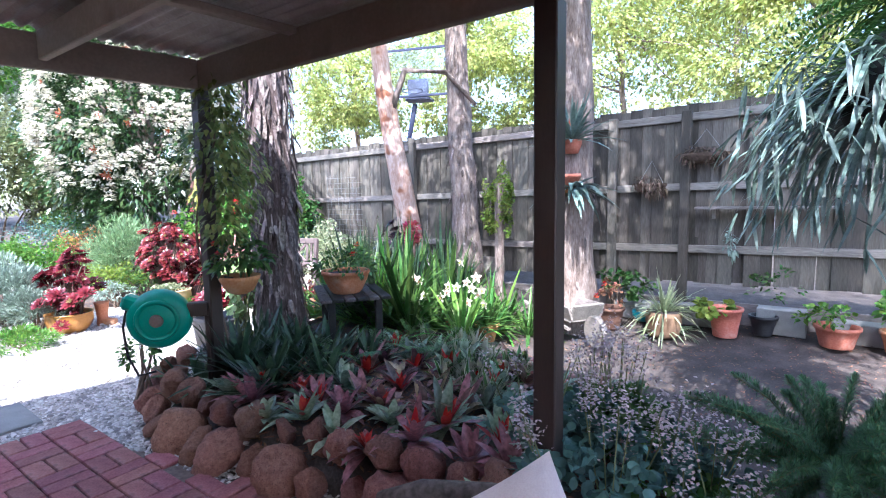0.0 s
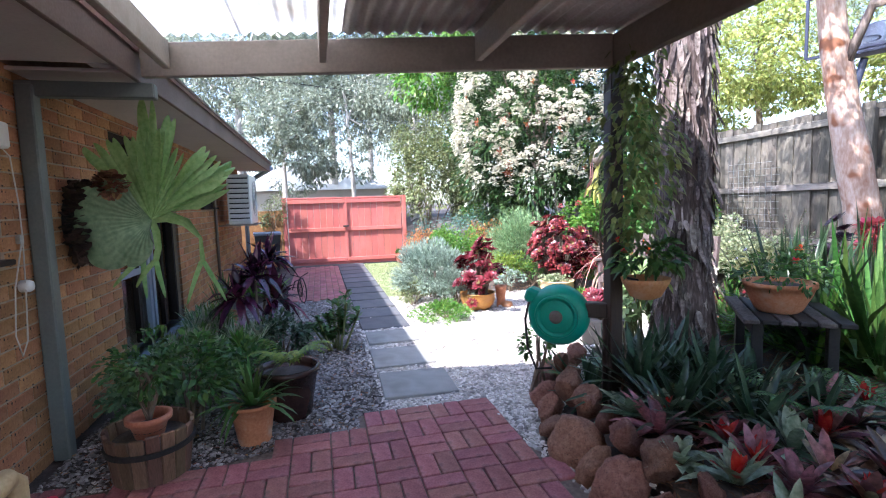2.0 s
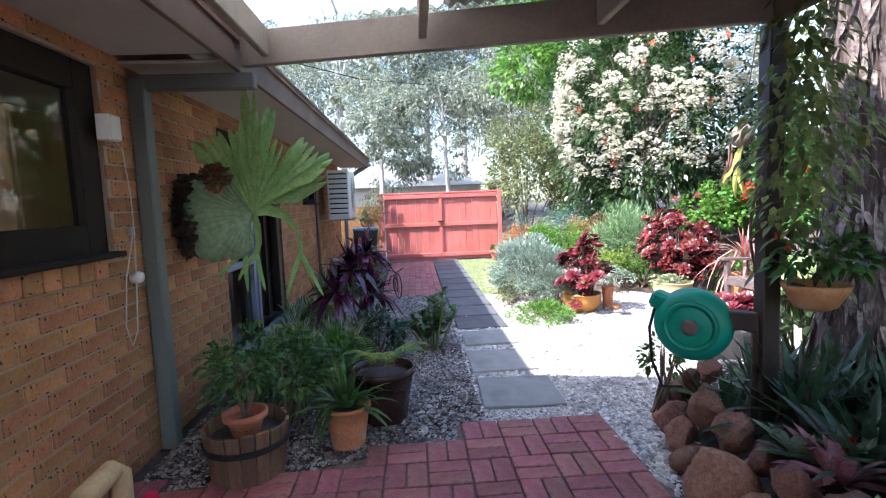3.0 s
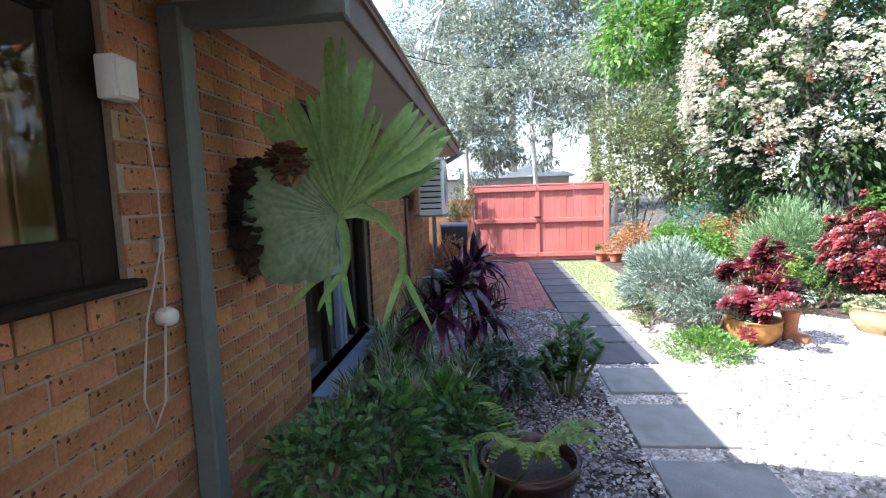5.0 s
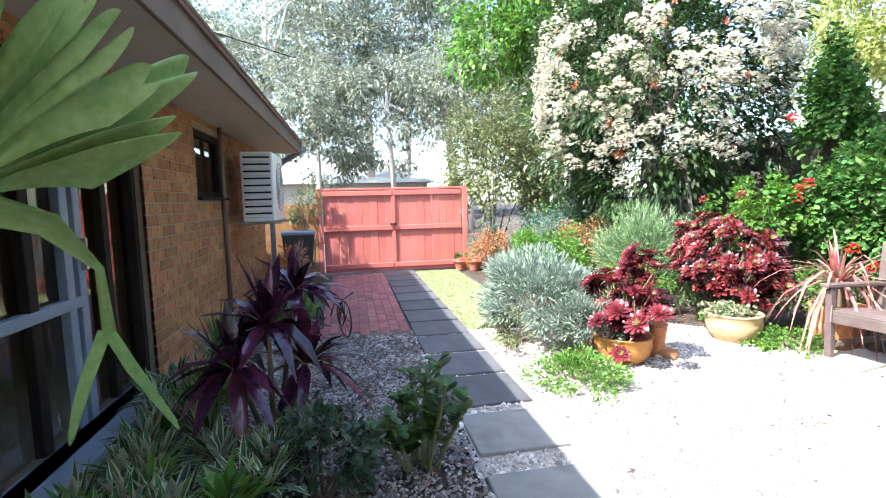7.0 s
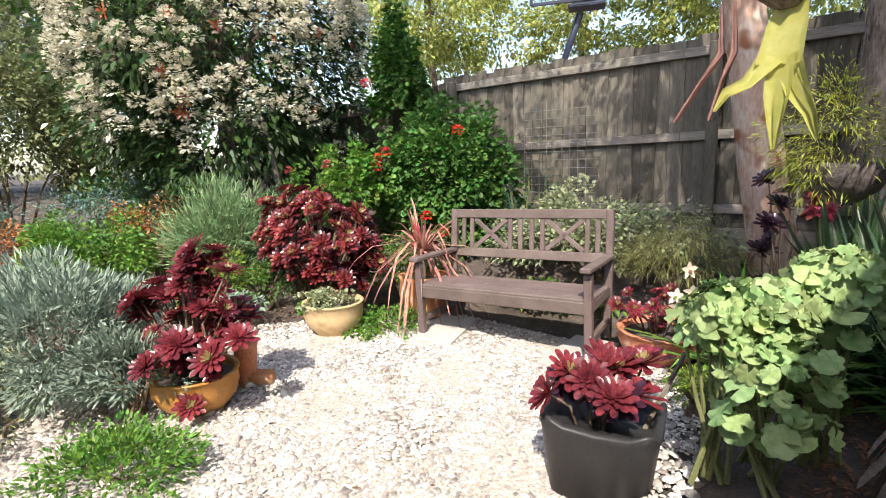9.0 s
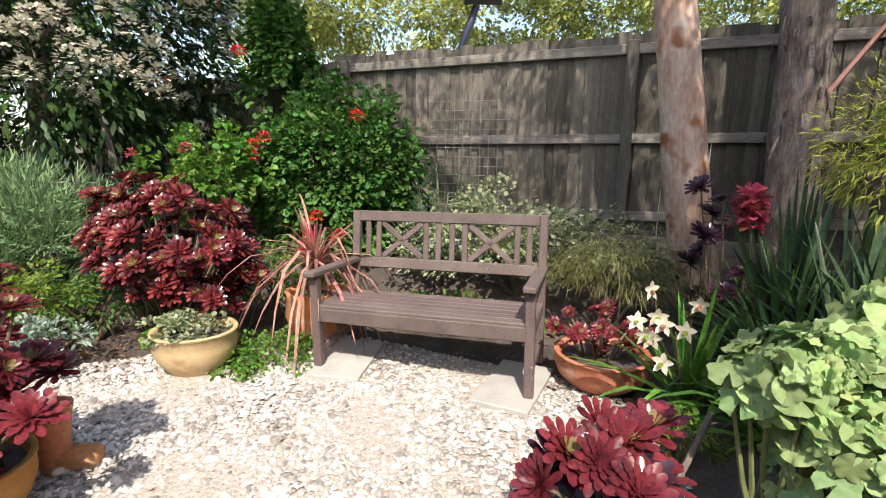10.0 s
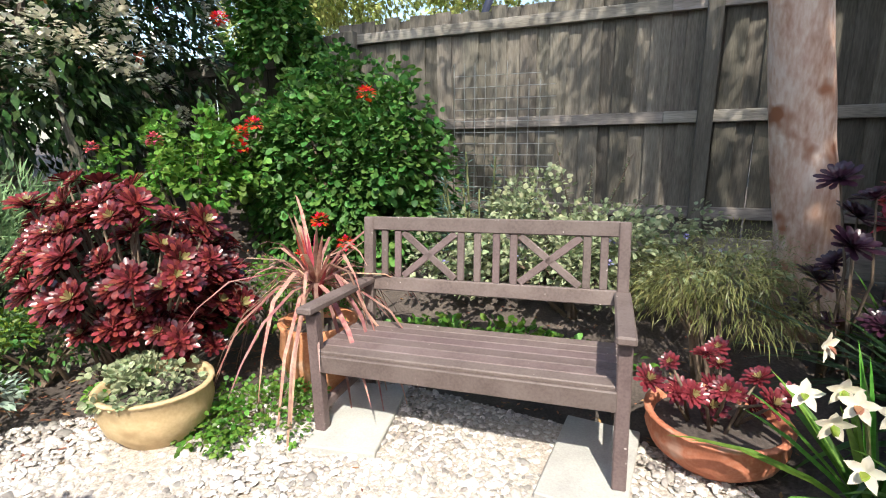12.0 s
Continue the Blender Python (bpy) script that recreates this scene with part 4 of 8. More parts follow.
def trunk(name, label, base, top, r0, r1, mat, peel=0, bends=0.05, n=14, rough=0.25):
    t = thing(name, label, "tree", (base[0], base[1], hz(*base[:2]) - 0.05))
    H = top[2]
    pts, rad = [], []
    for i in range(22):
        s = i / 21
        pts.append(((top[0] - base[0]) * s + bends * math.sin(5 * s + base[0]), (top[1] - base[1]) * s + bends * math.cos(4 * s), H * s))
        rad.append((r0 + (r1 - r0) * s) * (1 + 0.45 * math.exp(-s * H / 0.25)) * (1 + 0.06 * math.sin(9 * s + base[1])))
    part("trunk", Geo().tube(pts, rad, n, rough), mat, t, smooth=True)
    if peel:
        k = rng.integers(1, 21, peel)
        P0, R0 = np.array(pts)[k], np.array(rad)[k]
        a = rng.uniform(0, 2 * np.pi, peel)
        out = np.stack([np.cos(a), np.sin(a), np.zeros(peel)], 1)
        p = P0 + out * (R0 * rng.uniform(0.97, 1.06, peel))[:, None] + np.array([0, 0, 1]) * rng.uniform(-0.15, 0.15, peel)[:, None]
        d = unit(out * rng.uniform(0.02, 0.35, peel)[:, None] + np.array([0, 0, -1]) + rng.normal(0, 0.12, (peel, 3)))
        Lp = rng.uniform(0.04, 0.22, peel)
        leaves("peeling_bark", blades(p, d, Lp, rng.uniform(0.012, 0.04, peel), 0.02, "round", 0.25, up=out), L_PAPER, t, "ragged grey-pink peeling bark")["kind"] = "stuff"
    return t


big = trunk("paperbark_tree", "thick shaggy paperbark tree beside the pergola post", (-3.80, 2.60), (-3.62, 2.58, 5.2), 0.19, 0.16, M_PAPERBARK, 1500, 0.03)
pink = trunk("smooth_barked_tree", "smooth pinkish-orange gum trunk before the fence", (-4.42, 5.36), (-4.95, 5.2, 4.6), 0.16, 0.11, M_PINKBARK, 0, 0.05, rough=0.12)
rough_t = trunk("rough_barked_tree", "rough flaking grey trunk beside the fence", (-3.72, 5.66), (-3.95, 5.7, 5.5), 0.17, 0.14, M_ROUGHBARK, 260, 0.03)
third = trunk("fence_tree", "grey rough trunk hung with epiphyte pots", (-2.13, 5.42), (-2.2, 5.4, 5.5), 0.23, 0.18, M_ROUGHBARK, 60, 0.02)
# limb of the smooth tree
part("limb", Geo().tube([(-0.25, -0.1, 2.5), (-0.1, 0.0, 3.0), (0.5, 0.1, 2.9), (0.9, 0.2, 2.45)], [0.05, 0.045, 0.035, 0.03], 8, 0.1), M_ROUGHBARK, pink, smooth=True)


def crown(tree, spots, n, L, W, mat, cs=0.5):
    """Leaf clumps added high on a tree, out of view, to cast shade; each fed by a limb."""
    vq = []
    g = Geo()
    tz = tree.matrix_basis.translation
    for x, y, z, r in spots:
        vq.append(cloud((x - tz.x, y - tz.y, z - tz.z), (r, r, r * 0.7), n, L, W, "far", 14, droop=0.4, zmin=-1, cs=cs))
        g.tube([(0.0, 0.0, 4.0), ((x - tz.x) * 0.5, (y - tz.y) * 0.5, (z - tz.z + 4.2) / 2), (x - tz.x, y - tz.y, z - tz.z)], [0.07, 0.045, 0.015], 6)
    leaves("crown", merge(*vq), mat, tree)
    part("branch_frame", g, M_ROUGHBARK, tree)


# unseen crown spots, set along the sun's rays to shade fence, trunks and ground
crown(big, [(-3.4, 2.9, 5.6, 1.3), (-2.3, 3.6, 5.9, 1.2), (-4.3, 3.8, 6.0, 1.0), (-1.2, 3.3, 5.6, 1.1), (-5.3, 3.4, 5.3, 1.1), (-6.6, 3.5, 5.6, 1.0), (-7.6, 4.1, 5.2, 0.8), (-2.6, 2.4, 5.4, 1.1), (-3.4, 2.2, 5.3, 0.9)], 2000, 0.11, 0.03, L_OLIVE)
crown(third, [(-1.0, 4.2, 5.9, 1.2), (0.4, 3.8, 5.4, 1.2), (1.6, 3.9, 5.6, 1.2), (0.8, 2.9, 5.5, 1.25), (2.2, 2.9, 5.5, 1.25), (1.2, 3.6, 4.6, 1.0), (0.1, 3.5, 4.7, 0.9), (-0.6, 2.8, 5.5, 1.2), (-2.0, 2.6, 5.5, 1.2), (0.6, 2.1, 4.9, 1.2)], 3200, 0.11, 0.03, L_OLIVE)
crown(rough_t, [(-3.0, 4.9, 5.9, 0.9), (-4.4, 4.6, 5.8, 0.8)], 1000, 0.11, 0.03, L_OLIVE)

# ---- hose reel on its post ----
reel = thing("hose_reel", "round green plastic hose reel on a bracket beside the post", "hose reel", (-3.91, 1.65, 0.0), 0)
RC = Vector((0.16, -0.05, 0.70))
m = Matrix.Rotation(radians(50), 4, "Z") @ Matrix.Rotation(radians(90), 4, "X")


def disc(profile, name, mat, parent=reel, c=RC, label=""):
    g = Geo().lathe(profile, n=36)
    g.v[0] = g.v[0] @ np.array(m.to_3x3()).T + np.array(c)
    return part(name, g, mat, parent, label, True)


disc([(0.02, 0.085), (0.10, 0.085), (0.12, 0.075), (0.15, 0.078), (0.19, 0.06), (0.205, 0.03), (0.207, -0.03), (0.19, -0.06), (0.12, -0.08), (0.02, -0.085)][::-1], "case", M_GREEN)
disc([(0.045, 0.086), (0.043, 0.098), (0.02, 0.10)], "hub_cap", M_FASCIA, label="dull brown hub")
disc([(0.145, 0.079), (0.14, 0.088), (0.125, 0.088), (0.12, 0.076)], "ring", M_GREEN)
d_ = Vector((math.cos(radians(50)), math.sin(radians(50)), 0))
part("spout", Geo().box(RC - d_ * 0.16 + Vector((0, 0, 0.12)), (0.13, 0.12, 0.10), Matrix.Rotation(radians(50), 4, "Z") @ Matrix.Rotation(radians(20), 4, "Y"), 0.02), M_GREEN, reel)
part("bracket", Geo().box(RC + d_ * 0.25 + Vector((0, 0, 0.05)), (0.14, 0.07, 0.10), Matrix.Rotation(radians(50), 4, "Z"), 0.008), M_POST, reel)
part("hose", Geo().tube([RC - d_ * 0.2 + Vector((0, 0, 0.1)), RC - d_ * 0.235 + Vector((0, 0, -0.05)), RC - d_ * 0.22 + Vector((0, 0, -0.25)), RC - d_ * 0.16 + Vector((0, 0, -0.40)), RC - d_ * 0.05 + Vector((0, 0, -0.38))], 0.009, 8), M_BLACK, reel, smooth=True)
part("stake", Geo().tube([RC + d_ * 0.31, RC + d_ * 0.31 + Vector((0, 0, -0.75))], 0.025, 8), M_POST, reel)

# ---- outdoor unit, pipes and boxes on the house ----
ac = thing("air_conditioner", "white outdoor air conditioner hung on the brick wall", "air conditioner", (-9.85, -1.22, 1.22))
part("case", Geo().box((0, 0, 0.41), (0.85, 0.36, 0.82), ch=0.015), M_WHITE, ac)
for i in range(18):
    part("louvre", Geo().box((0.428, 0, 0.06 + i * 0.041), (0.012, 0.30, 0.02), Matrix.Rotation(radians(25), 4, "Y"), 0.002), M_BLACK if i % 2 else M_WHITE, ac)
gr = Geo()
for r in (0.06, 0.12, 0.18, 0.24, 0.30):
    a = np.linspace(0, 2 * np.pi, 25)
    gr.tube([(-0.05 + r * math.cos(q), 0.19, 0.42 + r * math.sin(q)) for q in a], 0.005, 5)
part("fan_grille", gr, M_STEEL, ac)
for sx in (-0.3, 0.3):
    part("wall_bracket", Geo().box((sx, -0.05, -0.015), (0.04, 0.60, 0.03)), M_STEEL, ac)
dp = thing("downpipe", "pale blue-grey rainwater downpipe on the house corner", "downpipe", (-12.2, -1.50, 0))
part("pipe", Geo().tube([(0, 0, 0), (0, 0, 1.9), (0, 0.25, 2.15), (0, 0.6, 2.35)], 0.05, 10), M_BLUEGREY, dp, smooth=True)
dq = thing("copper_downpipe", "thin brown pipe on the brick wall", "downpipe", (-9.2, -1.545, 0))
part("pipe", Geo().tube([(0, 0, 0), (0, 0, 2.33)], 0.022, 8), M_FASCIA, dq, smooth=True)
jb = thing("junction_box", "white electrical box on the window pier", "electrical box", (-3.79, -1.575, 1.90))
part("box", Geo().box((0, 0.035, 0), (0.10, 0.07, 0.135), ch=0.006), M_WHITE, jb)
part("cover", Geo().box((0, 0.073, 0), (0.085, 0.008, 0.12), ch=0.003), M_WHITE, jb)
cable = thing("hanging_cable", "loose pale cable looping down the brick wall", "cable", (-3.85, -1.555, 1.85))
part("cord", Geo().tube([(0, 0, 0), (-0.06, 0.01, -0.05), (-0.09, 0.012, -0.3), (-0.085, 0.015, -0.5), (-0.05, 0.02, -0.8), (0.0, 0.03, -1.05), (0.06, 0.03, -1.12), (0.10, 0.03, -1.0), (0.04, 0.02, -0.75), (-0.06, 0.02, -0.52)], 0.0038, 6), M_EAVE, cable, smooth=True)
part("clip", Geo().box((-0.085, 0.0, -0.5), (0.03, 0.03, 0.05)), M_STEEL, cable)
tap = thing("outdoor_socket", "round white outdoor socket beside the grey post", "electrical socket", (-3.93, -1.57, 1.09))
g = Geo().lathe([(0.034, 0), (0.034, 0.04), (0.026, 0.055), (0.01, 0.06)], n=18)
g.v[0] = g.v[0][:, [0, 2, 1]]
part("cap", g, M_WHITE, tap, smooth=True)
gp = thing("drain_pipe", "buff plastic drain pipe elbow beside the wall", "drain pipe", (-3.3, -1.36, 0))
part("pipe", Geo().tube([(0.25, 0, 0.30), (0.05, 0.0, 0.31), (0.0, 0.0, 0.27), (0, 0, 0.0)], 0.05, 12), M_CLAY, gp, smooth=True)
part("collar", Geo().lathe([(0.06, 0.03), (0.06, 0.10)], n=16), M_WHITE, gp, smooth=True)
can = thing("spray_can", "small red and black spray can on the paving", "spray can", (-3.28, -1.22, 0.0))
part("body", Geo().lathe([(0.032, 0), (0.034, 0.01), (0.034, 0.10), (0.03, 0.11)], n=18), M_BLACK, can, smooth=True)
part("lid", Geo().lathe([(0.034, 0.10), (0.034, 0.16), (0.028, 0.175)], n=18), F_RED, can, smooth=True)
part("label_band", Geo().lathe([(0.0348, 0.05), (0.0348, 0.075)], n=18), M_WHITE, can, smooth=True)
binn = thing("wheelie_bin", "dark green wheelie bin beside the house end", "bin", (-12.75, -1.15, 0), 8)
part("body", Geo().add([(-0.2, -0.22, 0), (0.2, -0.22, 0), (0.2, 0.22, 0), (-0.2, 0.22, 0), (-0.26, -0.28, 0.85), (0.26, -0.28, 0.85), (0.26, 0.28, 0.85), (-0.26, 0.28, 0.85)], [(3, 2, 1, 0), (4, 5, 6, 7), (0, 1, 5, 4), (1, 2, 6, 5), (2, 3, 7, 6), (3, 0, 4, 7)]), M_BLACKPOT, binn)
part("lid", Geo().box((0, 0, 0.885), (0.56, 0.60, 0.06), ch=0.02), M_BLUEGREY, binn)
lw = thing("low_brick_wall", "short buff brick wall beside the red gate", "wall", (-13.3, -1.2, 0))
part("wall", Geo().box((0, -0.35, 0.7), (0.11, 1.5, 1.4)), M_BRICKS, lw)
tagged(lw, kind="structure")

# small decorative tricycle planter
tri = thing("wire_tricycle_planter", "dark wire ornamental tricycle on the gravel", "planter", (-8.75, -0.35, 0.0), 20)


def ring(name, c, r, mat, parent, tr=0.008, axis="Y"):
    a = np.linspace(0, 2 * np.pi, 21)
    pts = [(c[0] + r * math.cos(q), c[1], c[2] + r * math.sin(q)) for q in a]
    return part(name, Geo().tube(pts, tr, 6), mat, parent)


for c in ((-0.25, -0.12, 0.13), (-0.25, 0.12, 0.13), (0.25, 0, 0.2)):
    w = ring("wheel", c, c[2] - 0.008, M_BLACK, tri)
    for k in range(4):
        a = k * math.pi / 4
        r = c[2] - 0.012
        part("spoke", Geo().tube([(c[0] - r * math.cos(a), c[1], c[2] - r * math.sin(a)), (c[0] + r * math.cos(a), c[1], c[2] + r * math.sin(a))], 0.003, 5), M_BLACK, w)
part("frame", Geo().tube([(-0.25, 0, 0.14), (-0.1, 0, 0.3), (0.18, 0, 0.36), (0.25, 0, 0.2)], 0.008, 6), M_BLACK, tri)
part("handlebar", Geo().tube([(0.14, -0.14, 0.45), (0.2, 0, 0.40), (0.14, 0.14, 0.45)], 0.007, 6), M_BLACK, tri)

# ---- table with bowl beneath the paperbark ----
tb = thing("garden_table", "dark weathered slatted timber garden table", "table", (-3.40, 3.10, hz(-3.4, 3.1)), -36)
for i in range(6):
    part("top_slat", Geo().box((0, -0.25 + 0.1 * i, 0.44), (0.80, 0.09, 0.03), ch=0.006), M_BLACK if i % 2 else M_WICKER, tb)
for sx in (-0.3, 0.3):
    for sy in (-0.2, 0.2):
        part("leg", Geo().box((sx, sy, 0.21), (0.06, 0.06, 0.43)), M_BLACK, tb)
part("apron", Geo().box((0, -0.22, 0.38), (0.66, 0.03, 0.08)), M_BLACK, tb)

# wheelbarrow
wb = thing("timber_wheelbarrow", "weathered grey ornamental timber wheelbarrow", "wheelbarrow", (-1.95, 4.95, hz(-1.95, 4.95)), -35)
part("tray", Geo().box((-0.1, 0, 0.24), (0.55, 0.36, 0.03)), M_RAIL, wb)
for s in (-1, 1):
    part("side_board", Geo().box((-0.1, s * 0.19, 0.32), (0.60, 0.025, 0.15), Matrix.Rotation(s * radians(-18), 4, "X")), M_RAIL, wb)
    part("handle", Geo().box((-0.35, s * 0.15, 0.2), (0.95, 0.04, 0.035), Matrix.Rotation(radians(7), 4, "Y")), M_RAIL, wb)
    part("leg", Geo().box((-0.3, s * 0.14, 0.1), (0.04, 0.04, 0.2)), M_RAIL, wb)
g = Geo().lathe([(0.03, -0.035), (0.15, -0.03), (0.16, -0.02), (0.16, 0.02), (0.15, 0.03), (0.03, 0.035)], n=20)
g.v[0] = g.v[0][:, [0, 2, 1]] + np.array([0.35, 0, 0.16])
part("wheel", g, M_RAIL, wb)
part("front_board", Geo().box((0.2, 0, 0.33), (0.03, 0.36, 0.18), Matrix.Rotation(radians(25), 4, "Y")), M_RAIL, wb)

# concrete blocks along the fence foot
for x0, w, h in ((-1.55, 0.5, 0.2), (-0.9, 0.6, 0.22), (-0.15, 0.42, 0.26), (0.5, 0.5, 0.2)):
    b = part("concrete_block", Geo().box((0, 0, h / 2), (w, 0.2, h), ch=0.008), M_SLAB)
    b.matrix_basis = pose(x0, 5.93, hz(x0, 5.93) - 0.02, 0, 0, rng.normal(0, 3))
    tagged(b, "pale concrete edging block along the fence", "concrete block", "blocks along the fence")
# shelf on the fence
sh = thing("fence_shelf", "narrow grey plank shelf fixed to the fence", "shelf", (-0.35, 5.97, 1.36))
part("board", Geo().box((0, 0, 0), (1.25, 0.2, 0.025)), M_RAIL, sh)
part("bracket", Geo().box((-0.45, 0.06, -0.06), (0.03, 0.08, 0.12)), M_RAIL, sh)
part("bracket", Geo().box((0.45, 0.06, -0.06), (0.03, 0.08, 0.12)), M_RAIL, sh)

# wire trellis behind the bench
trel = thing("wire_trellis", "square-mesh wire trellis leaning on the fence", "trellis", (-6.45, 6.0, 1.0))
for i in range(9):
    part("upright_wire", Geo().tube([(-0.42 + i * 0.09, 0, -0.1), (-0.42 + i * 0.09, 0, 1.0 if i < 6 else 0.86)], 0.003, 5), M_STEEL, trel)
for i in range(11):
    part("cross_wire", Geo().tube([(-0.42, 0, i * 0.09), (0.30 if i > 9 else 0.42, 0, i * 0.09)], 0.003, 5), M_STEEL, trel)
stk = thing("garden_stake", "grey timber stake leaning among the shrubs", "stake", (-9.35, 4.55, hz(-9.35, 4.55)))
part("stake", Geo().box((-0.1, 0, 0.85), (0.05, 0.035, 1.8), Matrix.Rotation(radians(-14), 4, "Y")), M_FENCE, stk)

# basketball hoop over the fence
hoop = thing("basketball_hoop", "dark steel basketball hoop with clear backboard behind the fence", "basketball hoop", (-7.3, 9.2, 0), 20)
part("pole", Geo().tube([(-0.45, 0.6, 0), (-0.4, 0.6, 3.0), (-0.1, 0.2, 3.75)], 0.06, 8), M_NAVY, hoop, smooth=True)
for z0 in (3.9, 4.95):
    part("board_frame", Geo().box((0, 0, z0), (1.8, 0.04, 0.05)), M_NAVY, hoop)
for x0 in (-0.9, 0.9):
    part("board_frame", Geo().box((x0, 0, 4.42), (0.05, 0.04, 1.05)), M_NAVY, hoop)
part("arm", Geo().box((0.0, 0.25, 3.85), (0.6, 0.35, 0.06)), M_NAVY, hoop)
part("arm", Geo().box((0.0, 0.15, 4.1), (0.5, 0.05, 0.4)), M_NAVY, hoop)
ringo = ring("rim", (0, 0, 0), 0.23, M_NAVY, hoop, 0.012)
ringo.matrix_basis = pose(0, -0.3, 3.95, 90, 0, 0)
bp_ = part("pane", Geo().box((0, 0, 4.42), (1.74, 0.012, 1.0), ch=0.001), M_GLASS, hoop)
bp_.visible_shadow = False

# chair with cushion in front of the first view
ch = thing("wicker_chair", "dark wicker chair back at the patio edge", "chair", (-0.80, 1.10, 0), 20)
part("back", Geo().tube([(-0.33, 0.0, 0.60), (-0.2, 0.0, 0.655), (0, 0, 0.672), (0.2, 0, 0.655), (0.33, 0.0, 0.60)], 0.035, 10), M_WICKER, ch, smooth=True)
part("seat", Geo().box((0, -0.28, 0.40), (0.58, 0.52, 0.06), ch=0.02), M_WICKER, ch)
part("backrest", Geo().box((0, -0.005, 0.51), (0.60, 0.03, 0.24), ch=0.01), M_WICKER, ch)
for sx in (-0.26, 0.26):
    for sy in (-0.5, -0.05):
        part("leg", Geo().tube([(sx, sy, 0), (sx, sy, 0.4)], 0.02, 8), M_WICKER, ch)
cu = thing("cushion", "pale pink-grey square cushion on the wicker chair", "cushion", (-0.68, 0.99, 0.545), 38)
nn_ = 13
uu, vv = np.meshgrid(np.linspace(-1, 1, nn_), np.linspace(-1, 1, nn_))
thk = 0.075 * np.sqrt(np.clip((1 - uu ** 4) * (1 - vv ** 4), 0, 1))
X = 0.23 * uu * (1 - 0.07 * (1 - vv ** 2) * uu ** 2)
Z = 0.23 * vv * (1 - 0.07 * (1 - uu ** 2) * vv ** 2)
fv = np.concatenate([np.stack([X.ravel(), thk.ravel(), Z.ravel()], 1), np.stack([X.ravel(), -thk.ravel(), Z.ravel()], 1)])
fq = [(j * nn_ + i, (j + 1) * nn_ + i, (j + 1) * nn_ + i + 1, j * nn_ + i + 1) for j in range(nn_ - 1) for i in range(nn_ - 1)]
fq2 = [tuple(nn_ * nn_ + k for k in q[::-1]) for q in fq]
g = Geo().add(fv @ np.array((Matrix.Rotation(radians(-24), 4, "X") @ Matrix.Rotation(radians(-22), 4, "Y")).to_3x3()).T, fq + fq2)
part("cover", g, M_CLOTH, cu, smooth=True)


# ---- courtyard plants ----
def stems(geo_pts, r, mat, parent, name="stem"):
    for pts in geo_pts:
        part(name, Geo().tube(pts, [r, r * 0.9, r * 0.75][:len(pts)] if len(pts) < 4 else r, 7, 0.1), mat, parent, smooth=True)


def aeonium(t, heads, mat, z0=0.0, foot=(0, 0), stem_mat=None, single=False):
    """Stems from a foot, each with a rosette head: (x, y, z, radius)."""
    for x, y, z, r in heads:
        ax = (1.2 * x + rng.normal(0, 0.3), 1.2 * y - 0.3 + rng.normal(0, 0.3), 0.8)
        st = part("stem", Geo().tube([(foot[0] + x * 0.35 + rng.normal(0, 0.03), foot[1] + y * 0.35 + rng.normal(0, 0.03), z0 - 0.03), (foot[0] + x * 0.55 + rng.normal(0, 0.02), foot[1] + y * 0.55 + rng.normal(0, 0.02), z0 + (z - z0) * 0.55), (x + foot[0], y + foot[1], z)], [0.008, 0.007, 0.005], 7), stem_mat or M_TWIG, t, smooth=True)
        vq = rosette_vq((x + foot[0], y + foot[1], z), ax, r, 42)
        hm = L_CENTRE if mat is L_PURPLE and rng.uniform() < 0.6 else mat
        if single:
            single_leaves(vq, 42, mat, st, heart=hm, inner=9)
        else:
            kv, kq = len(vq[0]) // 42, len(vq[1]) // 42
            leaves("rosette", (vq[0][9 * kv:], vq[1][:33 * kq]), mat, st)
            leaves("heart", (vq[0][:9 * kv], vq[1][:9 * kq]), hm, st)


# dark aeonium in the ochre bowl
a1 = potted("potted_aeonium", "purple aeonium on bare stems in a wide ochre bowl", "potted plant", (-7.12, 2.12), bowl_profile(0.24, 0.24), M_OCHRE, wob=0.03)
aeonium(a1, [(cx + rng.normal(0, 0.10), cy + rng.normal(0, 0.10), cz + rng.normal(0, 0.10), rng.uniform(0.08, 0.13)) for cx, cy, cz, k in ((-0.20, -0.06, 0.66, 14), (0.12, 0.05, 0.80, 18), (0.24, 0.12, 0.52, 10), (-0.02, -0.05, 0.58, 8), (-0.05, -0.16, 0.40, 8), (0.14, -0.12, 0.36, 6)) for i in range(k)], L_PURPLE, 0.18, single=True)
boot = thing("terracotta_boot_pot", "terracotta boot-shaped pot behind the ochre bowl", "pot", (-7.14, 2.46, 0), 30)
part("shaft", Geo().lathe([(0.06, 0), (0.065, 0.02), (0.06, 0.12), (0.075, 0.26), (0.085, 0.30), (0.07, 0.30), (0.06, 0.2)], n=20), M_TERRA, boot, smooth=True)
part("foot", Geo().box((0.09, 0, 0.045), (0.17, 0.11, 0.09), ch=0.035), M_TERRA, boot, smooth=True)
